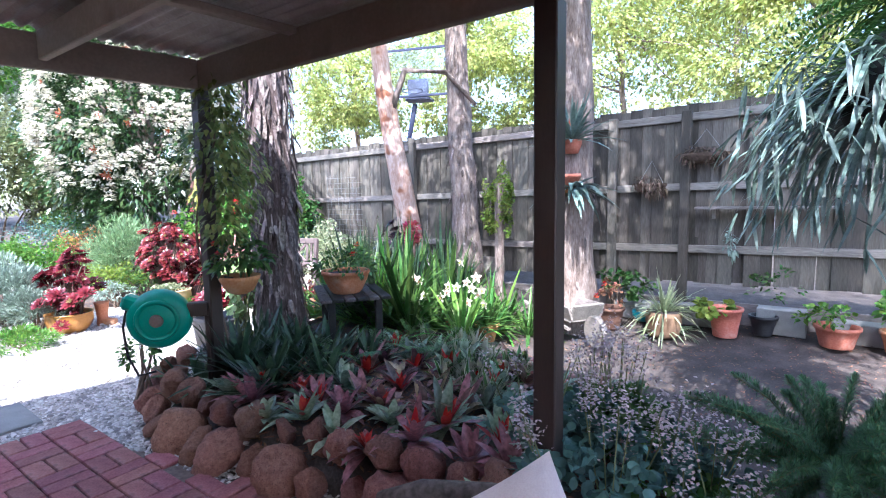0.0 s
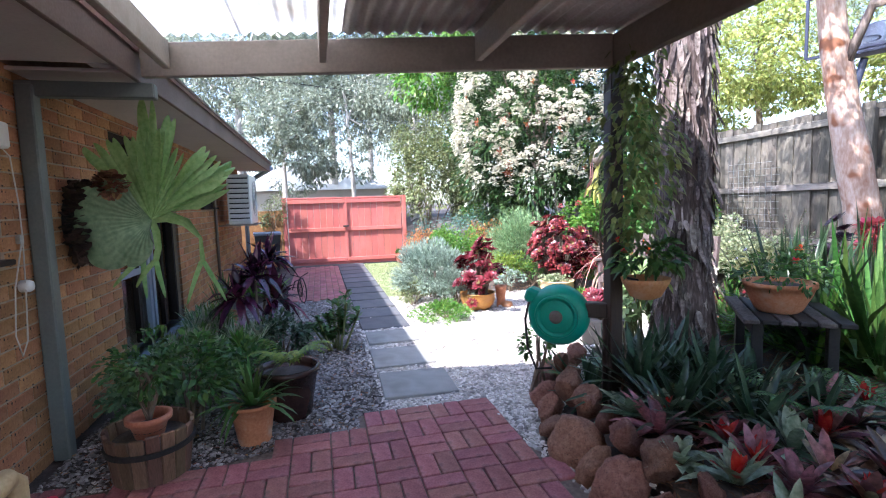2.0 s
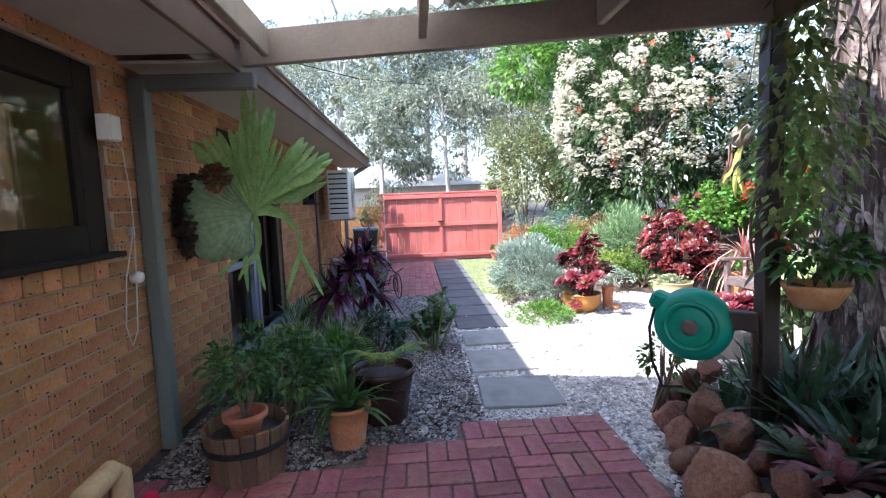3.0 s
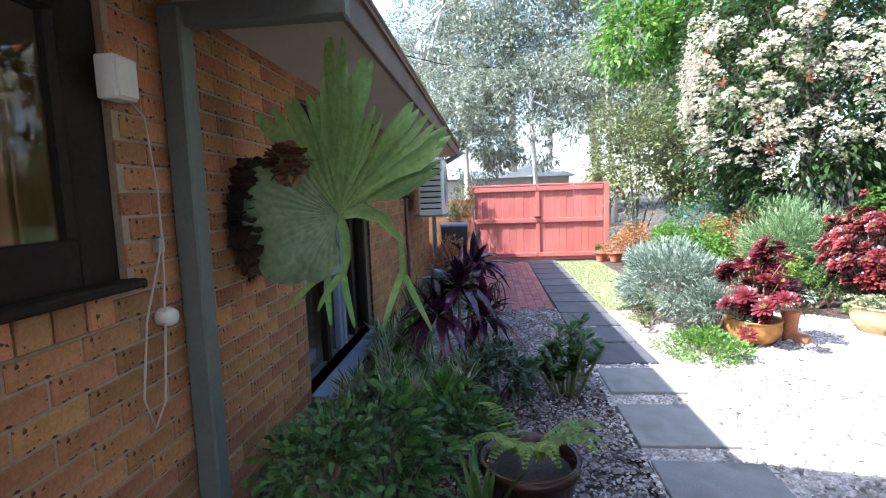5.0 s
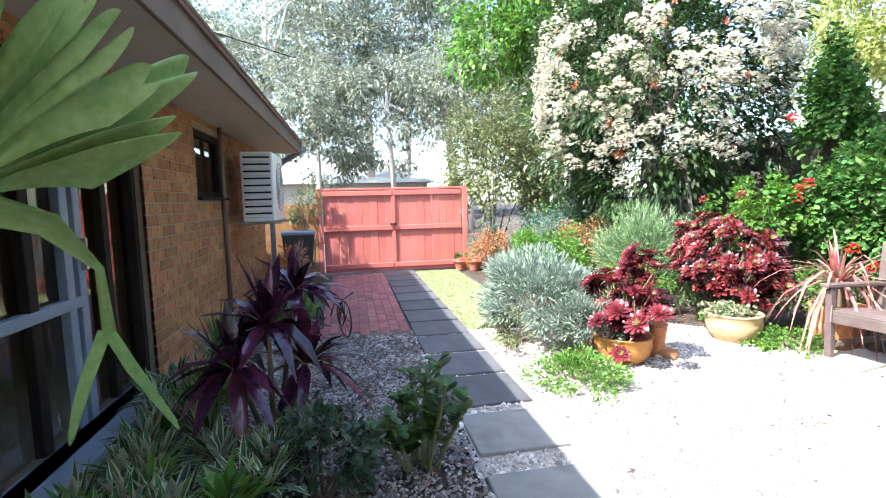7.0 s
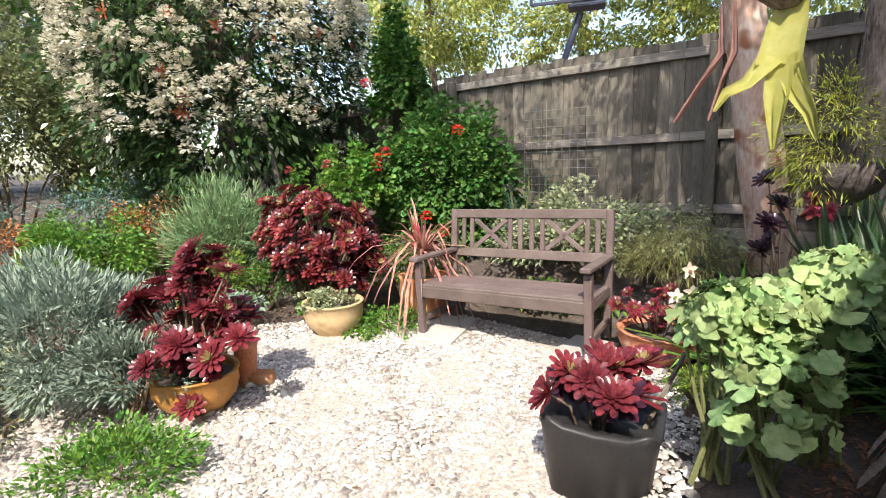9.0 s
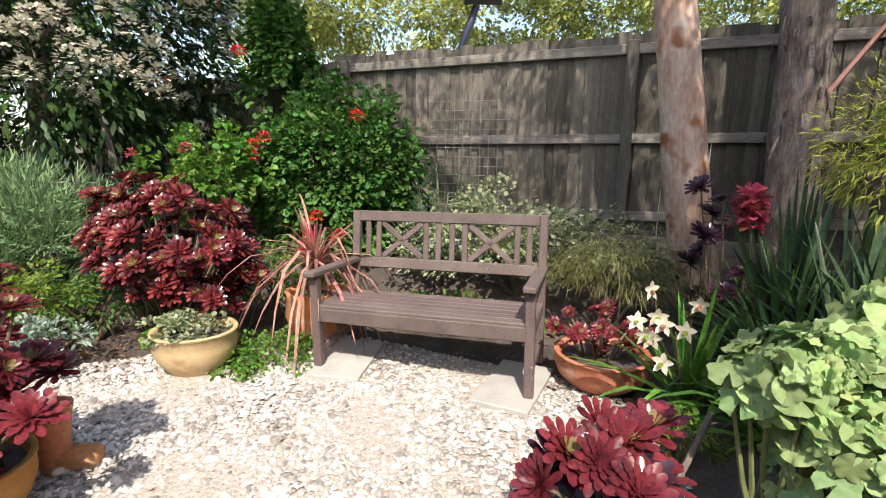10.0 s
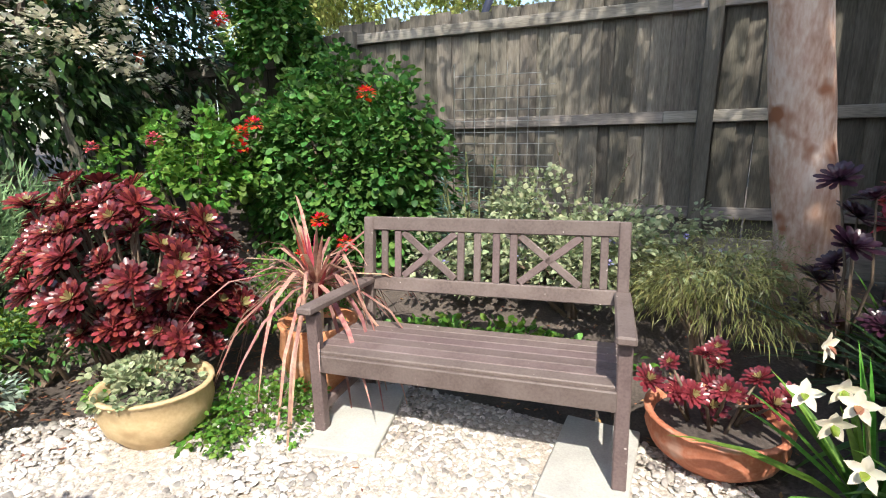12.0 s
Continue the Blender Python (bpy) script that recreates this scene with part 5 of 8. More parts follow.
# large aeonium behind the ochre pot
a2 = thing("aeonium_shrub", "large spreading purple aeonium with many rosettes", "succulent", (-8.0, 3.85, hz(-8.0, 3.85)))
heads = []
for i in range(165):
    d = sphere_dirs(1, -0.8)[0] * rng.uniform(0.6, 1.0)
    heads.append((d[0] * 0.72 + 0.08, d[1] * 0.46 - 0.05, 0.74 + d[2] * 0.44 - 0.18 * d[0], rng.uniform(0.08, 0.135)))
aeonium(a2, heads, L_PURPLE)
py = potted("ochre_pot", "round pale ochre pot overflowing with small groundcover", "potted plant", (-7.42, 3.47), bowl_profile(0.25, 0.28), M_CLAY, wob=0.02)
leaves("leaves", cloud((-0.05, 0.03, 0.26), (0.27, 0.24, 0.07), 700, 0.035, 0.028, "round", 20, droop=0.2, zmin=0), L_VARI, py)
leaves("trailing_leaves", cloud((-0.22, -0.02, 0.16), (0.14, 0.2, 0.14), 350, 0.035, 0.028, "round", 12, droop=0.3), L_BRIGHT, py)
# red cordyline in brown pot
cp = potted("potted_red_cordyline", "red-striped arching cordyline in a glazed brown pot", "potted plant", (-7.0, 4.18), [(0.13, 0), (0.17, 0.03), (0.225, 0.22), (0.21, 0.36), (0.225, 0.40), (0.20, 0.40), (0.19, 0.34)], M_TERRA)
leaves("leaves", merge(clump_vq(64, 0.92, 0.026, (0.5, 1.5), 1.25, 0.03, lift=0.62), clump_vq(8, 0.5, 0.03, (0.3, 0.9), 0.4, 0.03, lift=0.6)), L_REDST, cp)
leaves("centre_leaves", clump_vq(12, 0.42, 0.034, (0.03, 0.45), 0.1, 0.025, lift=0.5), leaf_mat("crimson_strap_leaf", (0.34, 0.03, 0.045), (0.50, 0.10, 0.11), rough=0.35), cp, "crimson young leaves")
part("trunk", Geo().tube([(0, 0, 0.34), (0.01, 0, 0.58)], [0.03, 0.025], 8), M_TWIG, cp)

# borders of the courtyard
bush("lavender_bush", "grey-green lavender bush beside the slab path", "shrub", (-8.15, 1.74), (0.80, 0.56, 0.46), 15000, 0.085, 0.013, L_GREY, "needle", 170, outward=1.2, droop=-0.1, lift=0.36, cs=0.2)
bush("lavender_bush", "silvery lavender bush at the foot of the ochre bowl", "shrub", (-7.32, 1.86), (0.32, 0.27, 0.28), 4200, 0.065, 0.012, L_GREY, "needle", 60, outward=1.2, droop=-0.1, lift=0.26, cs=0.2)
bush("low_green_mound", "low feathery bright green groundcover mound", "groundcover", (-6.75, 1.50), (0.38, 0.34, 0.16), 2600, 0.04, 0.014, L_BRIGHT, "leaf", 50, droop=0.1, zmin=0, lift=0.05, twigs=3)
bush("rosemary_bush", "upright green rosemary bush", "shrub", (-9.35, 3.65), (0.66, 0.5, 0.56), 9000, 0.10, 0.013, leaf_mat("rosemary_leaf", (0.15, 0.26, 0.11), (0.28, 0.40, 0.20), rough=0.6), "needle", 100, outward=0.6, droop=-0.3, lift=0.5)
bush("lime_groundcover", "lime green low groundcover beside the rosemary", "groundcover", (-8.75, 3.2), (0.4, 0.35, 0.28), 1800, 0.05, 0.02, L_LIME, "leaf", 40, zmin=0)
bush("white_flowering_daisy", "small grey-leaved plant with white flowers", "shrub", (-8.15, 3.0), (0.25, 0.22, 0.2), 700, 0.05, 0.018, L_GREY, "leaf", 20, zmin=0)
bush("green_shrub", "rounded bright green shrub", "shrub", (-10.2, 2.75), (0.7, 0.55, 0.5), 6500, 0.055, 0.028, L_BRIGHT, "leaf", 60)
bush("orange_tipped_shrub", "small shrub with orange new leaves", "shrub", (-10.5, 3.5), (0.5, 0.45, 0.52), 2400, 0.05, 0.022, L_ORANGE, "leaf", 40)
bush("orange_tipped_shrub", "small orange-leaved shrub near the gate", "shrub", (-12.1, 2.35), (0.5, 0.4, 0.42), 2000, 0.05, 0.022, L_ORANGE, "leaf", 40)
bush("blue_green_shrub", "blue-green euphorbia shrub beside the gate", "shrub", (-12.75, 2.55), (0.45, 0.4, 0.5), 1600, 0.09, 0.018, L_BLUE, "needle", 36)
bush("grey_green_shrub", "grey-green shrub before the hedge", "shrub", (-11.4, 3.3), (0.75, 0.6, 0.65), 3200, 0.06, 0.02, L_BLUE, "leaf", 60)
bush("sedge_tuft", "dry gravel-edge herb with pale stems", "groundcover", (-7.75, 1.32), (0.45, 0.22, 0.16), 1200, 0.06, 0.012, L_OLIVE, "needle", 30, zmin=0)
for i, (x, y) in enumerate(((-13.0, 2.0), (-12.85, 2.25))):
    tp = potted("terracotta_pot", "small terracotta pot beside the gate", "pot", (x, y), pot_profile(0.10, 0.15, 0.2), M_TERRA, group="pots by the gate")
    leaves("leaves", cloud((0, 0, 0.24), (0.14, 0.14, 0.1), 160, 0.05, 0.025, "leaf", 8), L_ORANGE if i else L_MID, tp)

# flowering tree and the hedge behind
ft = thing("flowering_tree", "dense evergreen tree covered with cream-white flower heads", "tree", (-11.2, 4.9, hz(-11.2, 4.9)))
part("trunk", Geo().tube([(0, 0, -0.05), (0.1, 0, 1.0), (0.05, 0.1, 2.5), (0, 0, 4.2)], [0.16, 0.13, 0.10, 0.05], 10, 0.2), M_ROUGHBARK, ft, smooth=True)
g = Geo()
for i in range(16):
    d = sphere_dirs(1, -0.3)[0]
    g.tube([(0.05, 0.05, 1.3 + 0.12 * i), (d[0] * 1.0, d[1] * 1.0, 2.6 + d[2]), (d[0] * 1.9, d[1] * 1.7, 2.9 + d[2] * 2.0)], [0.05, 0.03, 0.01], 6)
part("branch_frame", g, M_ROUGHBARK, ft)
leaves("crown", merge(cloud((0, 0.1, 2.9), (2.1, 1.75, 2.5), 24000, 0.12, 0.055, "far", 260, droop=0.35, zmin=-0.75, cs=0.17), cloud((0.2, 0, 1.4), (1.7, 1.3, 1.1), 4000, 0.11, 0.045, "far", 60, droop=0.35, zmin=-0.6, cs=0.2)), leaf_mat("photinia_leaf", (0.02, 0.055, 0.015), (0.065, 0.12, 0.035), rough=0.3, spec=0.5), ft)
fl = []
for i in range(190):
    d = sphere_dirs(1, -0.5)[0]
    if d[0] * 0.5 - d[1] * 0.85 < -0.35:
        continue
    for k in range(int(rng.integers(2, 9))):
        e = unit(d + rng.normal(0, 0.11, 3))
        c = np.array([0, 0.1, 2.9]) + e * np.array([2.1, 1.75, 2.5]) * rng.uniform(1.0, 1.1)
        fl.append(flower_ball(c, rng.uniform(0.08, 0.17), 60, 0.055))
tagged(leaves("blossom", merge(*fl), F_WHITE, ft, "cream-white flower clusters"), kind="stuff")
fl = []
for i in range(80):
    d = sphere_dirs(1, -0.5)[0]
    c = np.array([0, 0.1, 2.9]) + d * np.array([2.1, 1.75, 2.5]) * 1.05
    fl.append(rosette_vq(c, d, rng.uniform(0.06, 0.12), 12, 0.35))
tagged(leaves("new_growth", merge(*fl), F_CORAL, ft, "coral-red new shoots"), kind="stuff")


def tree(name, label, at, h, r, spots, n, L, W, mat, bark, cs=0.25, lean=(0, 0)):
    t = thing(name, label, "tree", (at[0], at[1], 0))
    pts = [(lean[0] * s * h, lean[1] * s * h, s * h - 0.05) for s in (0, 0.25, 0.5, 0.75)]
    pts[1] = (pts[1][0] + 0.03 * h, pts[1][1], pts[1][2])
    part("trunk", Geo().tube(pts, [r, r * 0.8, r * 0.6, r * 0.35], 9, 0.15), bark, t, smooth=True)
    vq, g = [], Geo()
    for k in range(spots):
        d = sphere_dirs(1, -0.75)[0]
        c = np.array([lean[0] * h * 0.7, lean[1] * h * 0.7, h * 0.62]) + d * np.array([h * 0.30, h * 0.30, h * 0.34]) * (1.0, 0.55, 0.9, 0.78)[k % 4]
        q = rng.uniform(0.09, 0.15) * h
        vq.append(cloud(c, (q, q, q * 0.7), n // spots, L, W, "far", 12, droop=0.3, zmin=-1, cs=0.36))
        if k % 3 == 0:
            b0 = np.array(pts[2]) + (np.array(pts[3]) - np.array(pts[2])) * ((k * 0.37) % 1.0)
            mid = b0 + (c - b0) * np.array([0.5, 0.4, 0.7]) + [0, 0, 0.03 * h]
            g.tube([tuple(b0), tuple(mid), tuple(c)], [r * 0.3, r * 0.14, r * 0.03], 6)
    leaves("crown", merge(*vq), mat, t)
    part("branch_frame", g, bark, t)
    return t


bush("olive_shrub", "tall pale olive-green shrub beside the gate", "shrub", (-14.3, 3.1, 0), (1.35, 1.25, 1.75), 15000, 0.10, 0.05, L_OLIVE, "far", 130, lift=1.9, cs=0.2)
bush("olive_shrub", "pale olive-green shrub behind the hedge", "shrub", (-13.4, 4.7, 0), (1.1, 1.0, 1.2), 8000, 0.10, 0.05, L_OLIVE, "far", 90, lift=1.3, cs=0.2)
tree("bright_green_tree", "tall bright green leafy tree", (-16.2, 6.2), 9.5, 0.16, 30, 15000, 0.18, 0.10, L_BRIGHT, M_ROUGHBARK)
for k, (x, y, h) in enumerate(((-27, -3.5, 14), (-31, 1.0, 16), (-29, 5.5, 15), (-36, -8, 15), (-40, 4, 19), (-34, 11, 16), (-24, 9.5, 11))):
    tree("gum_tree", "tall grey-green gum tree with pale limbs beyond the gate", (x, y), h, 0.28, 26, 17000, 0.25, 0.10, L_GUM, M_GUMBARK, lean=(rng.normal(0, 0.05), rng.normal(0, 0.08)))
for x, y, h in ((-22, -6.5, 8.5), (-21, -1.2, 6.5), (-22.5, 4.6, 8.0), (-25, 1.8, 9.0), (-20, 8.5, 7.5)):
    tree("young_gum_tree", "smaller grey-green gum tree beyond the gate", (x, y), h, 0.14, 24, 14000, 0.17, 0.07, L_GUM, M_GUMBARK, lean=(rng.normal(0, 0.05), rng.normal(0, 0.08)))
for k, (x, y, h) in enumerate(((-9.5, 15, 8.5), (-4.5, 16, 9.5), (0.5, 15.5, 9), (5, 15, 8.5), (-14, 14, 9), (-1.8, 20, 12))):
    tree("yellow_green_tree", "sunlit yellow-green tree beyond the fence", (x, y), h, 0.15, 34, 20000, 0.15, 0.09, L_YELTREE, M_ROUGHBARK)
for k, (x, y, h) in enumerate(((6, -9, 8), (-2, -11, 8), (-9, -10, 7), (9, 2, 8), (9, 8, 8))):
    tree("garden_tree", "leafy garden tree around the house", (x, y), h, 0.15, 14, 2600, 0.2, 0.1, L_MID, M_ROUGHBARK)

# ivy and geranium over the fence corner
iv = bush("climbing_geranium", "dense green climbing geranium covering the fence corner", "climber", (-7.75, 5.55), (0.92, 0.42, 0.84), 11000, 0.06, 0.055, L_GERAN, "round", 200, lift=0.75, zmin=-0.8, cs=0.2)
leaves("climbing_leaves", cloud((-0.75, 0.25, 1.9), (0.40, 0.3, 0.90), 4200, 0.06, 0.055, "round", 80, cs=0.25), L_GERAN, iv)
fl = [flower_ball((x + 0.1, -0.54 + rng.normal(0, 0.02), z), 0.06, 46, 0.042) for x, z in ((0.52, 1.30), (-0.45, 1.12), (-0.62, 1.05), (-0.60, 0.95), (0.1, 0.42), (-0.75, 1.9), (0.3, 0.25), (-0.1, 0.12))]
leaves("blossom", merge(*fl), F_RED, iv, "scarlet geranium flowers")
pe = bush("pink_geranium", "pale green geranium bush with pink flowers", "shrub", (-8.75, 4.9), (0.65, 0.5, 0.55), 2600, 0.06, 0.055, L_BRIGHT, "round", 60, lift=0.75, cs=0.2)
leaves("blossom", merge(*[flower_ball((x, -0.52, z), 0.05, 36, 0.035) for x, z in ((-0.3, 1.1), (0.35, 1.15))]), F_PINK, pe, "pink geranium flowers")
# behind the bench
vg = bush("variegated_periwinkle", "cream-variegated periwinkle groundcover behind the bench", "groundcover", (-5.75, 5.2, 0.25), (1.0, 0.45, 0.60), 6000, 0.05, 0.035, L_VARI, "leaf", 80, lift=0.2, zmin=0, cs=0.2)
leaves("flowers", merge(*[flower_ball((rng.uniform(-0.9, 0.9), rng.uniform(-0.5, 0.1), rng.uniform(0.35, 0.6)), 0.012, 8, 0.022) for i in range(16)]), F_BLUE, vg, "small violet-blue flowers")
eu = thing("euphorbia", "blue-green euphorbia with feathery heads against the fence", "shrub", (-6.45, 5.45, hz(-6.45, 5.45)))
for i in range(10):
    x, y, zt = rng.normal(0, 0.2), rng.normal(0, 0.12), rng.uniform(0.55, 0.95)
    st = part("stem", Geo().tube([(x * 0.4, y * 0.4, 0), (x * 0.8, y * 0.8, zt * 0.6), (x, y, zt)], 0.008, 6), M_STEM, eu)
    k = 60
    a, zz = rng.uniform(0, 6.28, k), rng.uniform(0.35, 1, k)
    d = np.stack([np.cos(a), np.sin(a), rng.uniform(-0.1, 0.8, k)], 1)
    leaves("needles", blades(np.array([x, y, 0]) * (zz[:, None] * 0.3 + 0.7) + np.stack([0 * zz, 0 * zz, zz * zt], 1), d, 0.085, 0.012, 0.1, "needle"), L_BLUE, st)
lg = thing("leggy_shrub", "thin leggy shrub with small pale leaves by the trellis", "shrub", (-5.75, 5.75, hz(-5.75, 5.75)))
for dx, dz in ((-0.22, 0.95), (0.05, 0.75), (0.32, 0.85), (0.45, 0.6)):
    st = part("stem", Geo().tube([(0, 0, 0), (dx * 0.5, 0, dz * 0.5), (dx, -0.03, dz)], [0.008, 0.006, 0.003], 6), M_TWIG, lg)
    k = 46
    s = rng.uniform(0.2, 1, k)
    leaves("leaves", blades(np.stack([dx * s, 0 * s, dz * s], 1), sphere_dirs(k, -0.3), 0.035, 0.018, 0.1), L_VARI, st)
bush("green_seedlings", "bright green seedlings under the bench back", "groundcover", (-6.1, 4.75), (0.65, 0.16, 0.14), 700, 0.08, 0.04, L_BRIGHT, "leaf", 30, zmin=0, lift=0.08)
# fine groundcover round the cordyline
bush("clover_groundcover", "low green groundcover beside the gravel", "groundcover", (-7.05, 3.75), (0.30, 0.32, 0.15), 1300, 0.03, 0.022, L_BRIGHT, "round", 40, zmin=0, lift=0.03)
bush("dark_shrub", "dense dark green shrub under the flowering tree", "shrub", (-10.5, 4.1), (0.75, 0.55, 0.6), 2600, 0.07, 0.035, L_DARK, "leaf", 60)
bush("dark_shrub", "dense green shrub at the foot of the flowering tree", "shrub", (-11.9, 4.0), (0.85, 0.6, 0.75), 2800, 0.07, 0.035, L_MID, "leaf", 60)
bush("green_groundcover", "low mixed green groundcover in the border", "groundcover", (-8.5, 3.55), (0.45, 0.4, 0.25), 1500, 0.045, 0.02, L_MID, "leaf", 40, zmin=0)
bush("green_groundcover", "low bright green groundcover behind the cordyline", "groundcover", (-7.45, 4.45), (0.5, 0.4, 0.3), 1700, 0.045, 0.025, L_BRIGHT, "leaf", 40, zmin=0)
bush("dark_shrub", "dark green shrub in the shade behind the aeonium", "shrub", (-9.1, 4.3), (0.7, 0.5, 0.5), 2400, 0.06, 0.03, L_DARK, "leaf", 50)

# right of the bench
bt = potted("terracotta_bowl", "wide terracotta bowl of small aeoniums beside the bench", "potted plant", (-4.98, 4.22), bowl_profile(0.28, 0.22), M_TERRA)
aeonium(bt, [(rng.normal(0, 0.16), rng.normal(-0.02, 0.12), rng.uniform(0.26, 0.48), rng.uniform(0.05, 0.085)) for i in range(15)], L_PURPLE, 0.2, single=True)
bush("feathery_fern", "feathery yellow-green fern bush beside the gum trunk", "fern", (-4.95, 4.78), (0.42, 0.36, 0.30), 5200, 0.075, 0.005, L_FEATH, "needle", 70, lift=0.55, droop=0.5)


def orchid(t, n, r, z, cx=0, cy=0):
    for i in range(n):
        c = np.array([cx + rng.normal(0, r), cy + rng.normal(0, r), z + rng.normal(0, r * 1.2)])
        ax = unit(np.array([rng.normal(0, 0.4), -1, rng.normal(0.1, 0.3)]))
        u = unit(np.cross(ax, [0, 0, 1.0]))
        w = np.cross(u, ax)
        a = np.arange(5) * 2 * np.pi / 5 + 0.3
        d = u[None] * np.cos(a)[:, None] + w[None] * np.sin(a)[:, None] + ax * 0.25
        fl = part("flower", fast_mesh("flower", *blades(np.tile(c, (5, 1)), d, 0.058, 0.032, 0.1, "leaf", 0.1, up=ax[None]), F_ORCH), F_ORCH, t, "creamy white orchid flower")
        leaves("lip", blades(np.tile(c + ax * 0.008, (3, 1)), d[3:5].mean(0) + ax * 0.9 + rng.normal(0, 0.2, (3, 3)), 0.03, 0.022, 0.2, "leaf"), L_RUST if i % 2 else L_LIME, fl)


oc = thing("cymbidium_orchid", "cymbidium orchid with creamy flowers and arching strap leaves", "orchid", (-4.55, 3.85, hz(-4.55, 3.85)))
leaves("leaves", clump_vq(34, 0.75, 0.035, (0.15, 1.1), 0.6), L_BRIGHT, oc)
part("spike", Geo().tube([(0, 0, 0), (-0.08, -0.05, 0.35), (-0.15, -0.1, 0.45)], 0.007, 6), M_STEM, oc)
orchid(oc, 9, 0.075, 0.42, -0.14, -0.08)

# black tub with aeonium
tub = thing("black_planter_tub", "black plastic planter tub holding purple aeoniums", "potted plant", (-4.90, 2.70, 0), 8)
tg = Geo()
for k, (sx, sy, z) in enumerate(((0.20, 0.16, 0.0), (0.235, 0.19, 0.30), (0.245, 0.20, 0.34), (0.24, 0.19, 0.35), (0.21, 0.165, 0.345), (0.20, 0.155, 0.30))):
    a = np.linspace(0, 2 * np.pi, 32, endpoint=False)
    e = 5
    px = sx * np.sign(np.cos(a)) * np.abs(np.cos(a)) ** (2 / e)
    py_ = sy * np.sign(np.sin(a)) * np.abs(np.sin(a)) ** (2 / e)
    tg.v.append(np.stack([px, py_, np.full(32, z) + (0.02 * np.sin(5 * a) if 1 < k < 4 else 0)], 1))
for i in range(5):
    tg.f += [(i * 32 + j, i * 32 + (j + 1) % 32, (i + 1) * 32 + (j + 1) % 32, (i + 1) * 32 + j) for j in range(32)]
tg.f += [tuple(range(32))[::-1], tuple(range(160, 192))]
part("tub", tg, M_BLACKPOT, tub, smooth=True)
aeonium(tub, [(rng.normal(0, 0.11), rng.normal(0, 0.09), rng.uniform(0.40, 0.58), rng.uniform(0.09, 0.14)) for i in range(13)], L_PURPLE, 0.3, single=True)
aeonium(tub, [(0.08, -0.1, 0.46, 0.13), (-0.15, -0.02, 0.44, 0.12)], L_BLACKP, 0.3, single=True)
part("stick", Geo().tube([(0.16, 0.0, 0.28), (0.30, 0.08, 0.62)], 0.01, 6), M_FENCE, tub)
lt = bush("lime_groundcover", "lime-green tufted groundcover by the tub", "groundcover", (-4.62, 3.35), (0.16, 0.14, 0.11), 600, 0.05, 0.008, L_LIME, "needle", 14, zmin=0, lift=0.1)

# large pale pelargonium
for c, rr, hh in (((-4.48, 2.68), 0.14, 0.62), ((-4.30, 2.66), 0.20, 0.36), ((-4.15, 2.92), 0.18, 0.64), ((-4.33, 2.80), 0.15, 0.56)):
    p = thing("pelargonium", "pale green pelargonium with broad scalloped leaves", "shrub", (c[0], c[1], hz(*c)))
    k = 78
    d = sphere_dirs(k, -0.85)
    pos = np.array([0, 0, hh]) + d * np.array([rr, rr, rr]) * rng.uniform(0.6, 1, k)[:, None]
    nrm = unit(d * [1, 1, 0.3] + [0, -0.3, 0.7] + rng.normal(0, 0.5, (k, 3)))
    leaves("leaves", fan_leaves(pos, nrm, rng.uniform(0.02, 0.058, k)), L_PELARG, p)
    gg = Geo()
    for q in pos[::10]:
        gg.tube([(rng.normal(0, 0.04), rng.normal(0, 0.04), 0), (q[0] * 0.5, q[1] * 0.5, q[2] * 0.5), tuple(q)], [0.012, 0.008, 0.004], 6)
    part("stem_frame", gg, M_STEM, p)
    d2 = sphere_dirs(60, 0)
    leaves("young_leaves", fan_leaves(np.array([0, -0.05, hh + rr * 0.45]) + d2 * [rr * 0.75, rr * 0.7, rr * 0.6], unit(d2 + rng.normal(0, 0.4, (60, 3))), rng.uniform(0.015, 0.04, 60)), L_PELARG, p)
# dark aeonium by the trunk and strap-leaved bank
da = thing("dark_aeonium", "almost black aeonium on tall stems before the trunk", "succulent", (-4.35, 4.9, hz(-4.35, 4.9)))
aeonium(da, [(rng.normal(-0.05, 0.10), rng.normal(0, 0.1), z, rng.uniform(0.09, 0.14)) for z in (0.25, 0.35, 0.45, 0.55, 0.68, 0.8, 0.9, 0.98)] + [(rng.uniform(0.05, 0.55), rng.normal(-0.1, 0.1), rng.uniform(0.2, 0.5), rng.uniform(0.09, 0.13)) for i in range(8)], L_BLACKP, single=True)
for i in range(26):
    x, y = rng.uniform(-4.25, -2.3), rng.uniform(3.45, 5.2)
    s = thing("strap_leaved_lily", "arching green strap-leaved lily in the bed", "lily", (x, y, hz(x, y)), group="lilies in the bed")
    leaves("leaves", clump_vq(26, rng.uniform(0.6, 0.95), 0.036, (0.1, 1.15), 0.6), L_MID if i % 3 else L_BRIGHT, s)
for i in range(14):
    x, y = rng.uniform(-4.15, -3.1), rng.uniform(3.55, 4.9)
    s = thing("strap_leaved_lily", "tall dark arching strap-leaved lily before the trunks", "lily", (x, y, hz(x, y)), group="lilies in the bed")
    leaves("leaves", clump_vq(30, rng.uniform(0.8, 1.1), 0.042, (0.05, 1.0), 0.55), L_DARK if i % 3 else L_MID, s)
for x, y, n in ((-4.28, 3.42, 22), (-4.02, 3.62, 26), (-4.42, 3.75, 16)):
    s = thing("arching_strap_plant", "yellow-green arching strap-leaved plant at the gravel edge", "lily", (x, y, hz(x, y)), group="lilies in the bed")
    leaves("leaves", clump_vq(n, 0.55, 0.042, (0.5, 1.4), 0.55), L_BRIGHT, s)
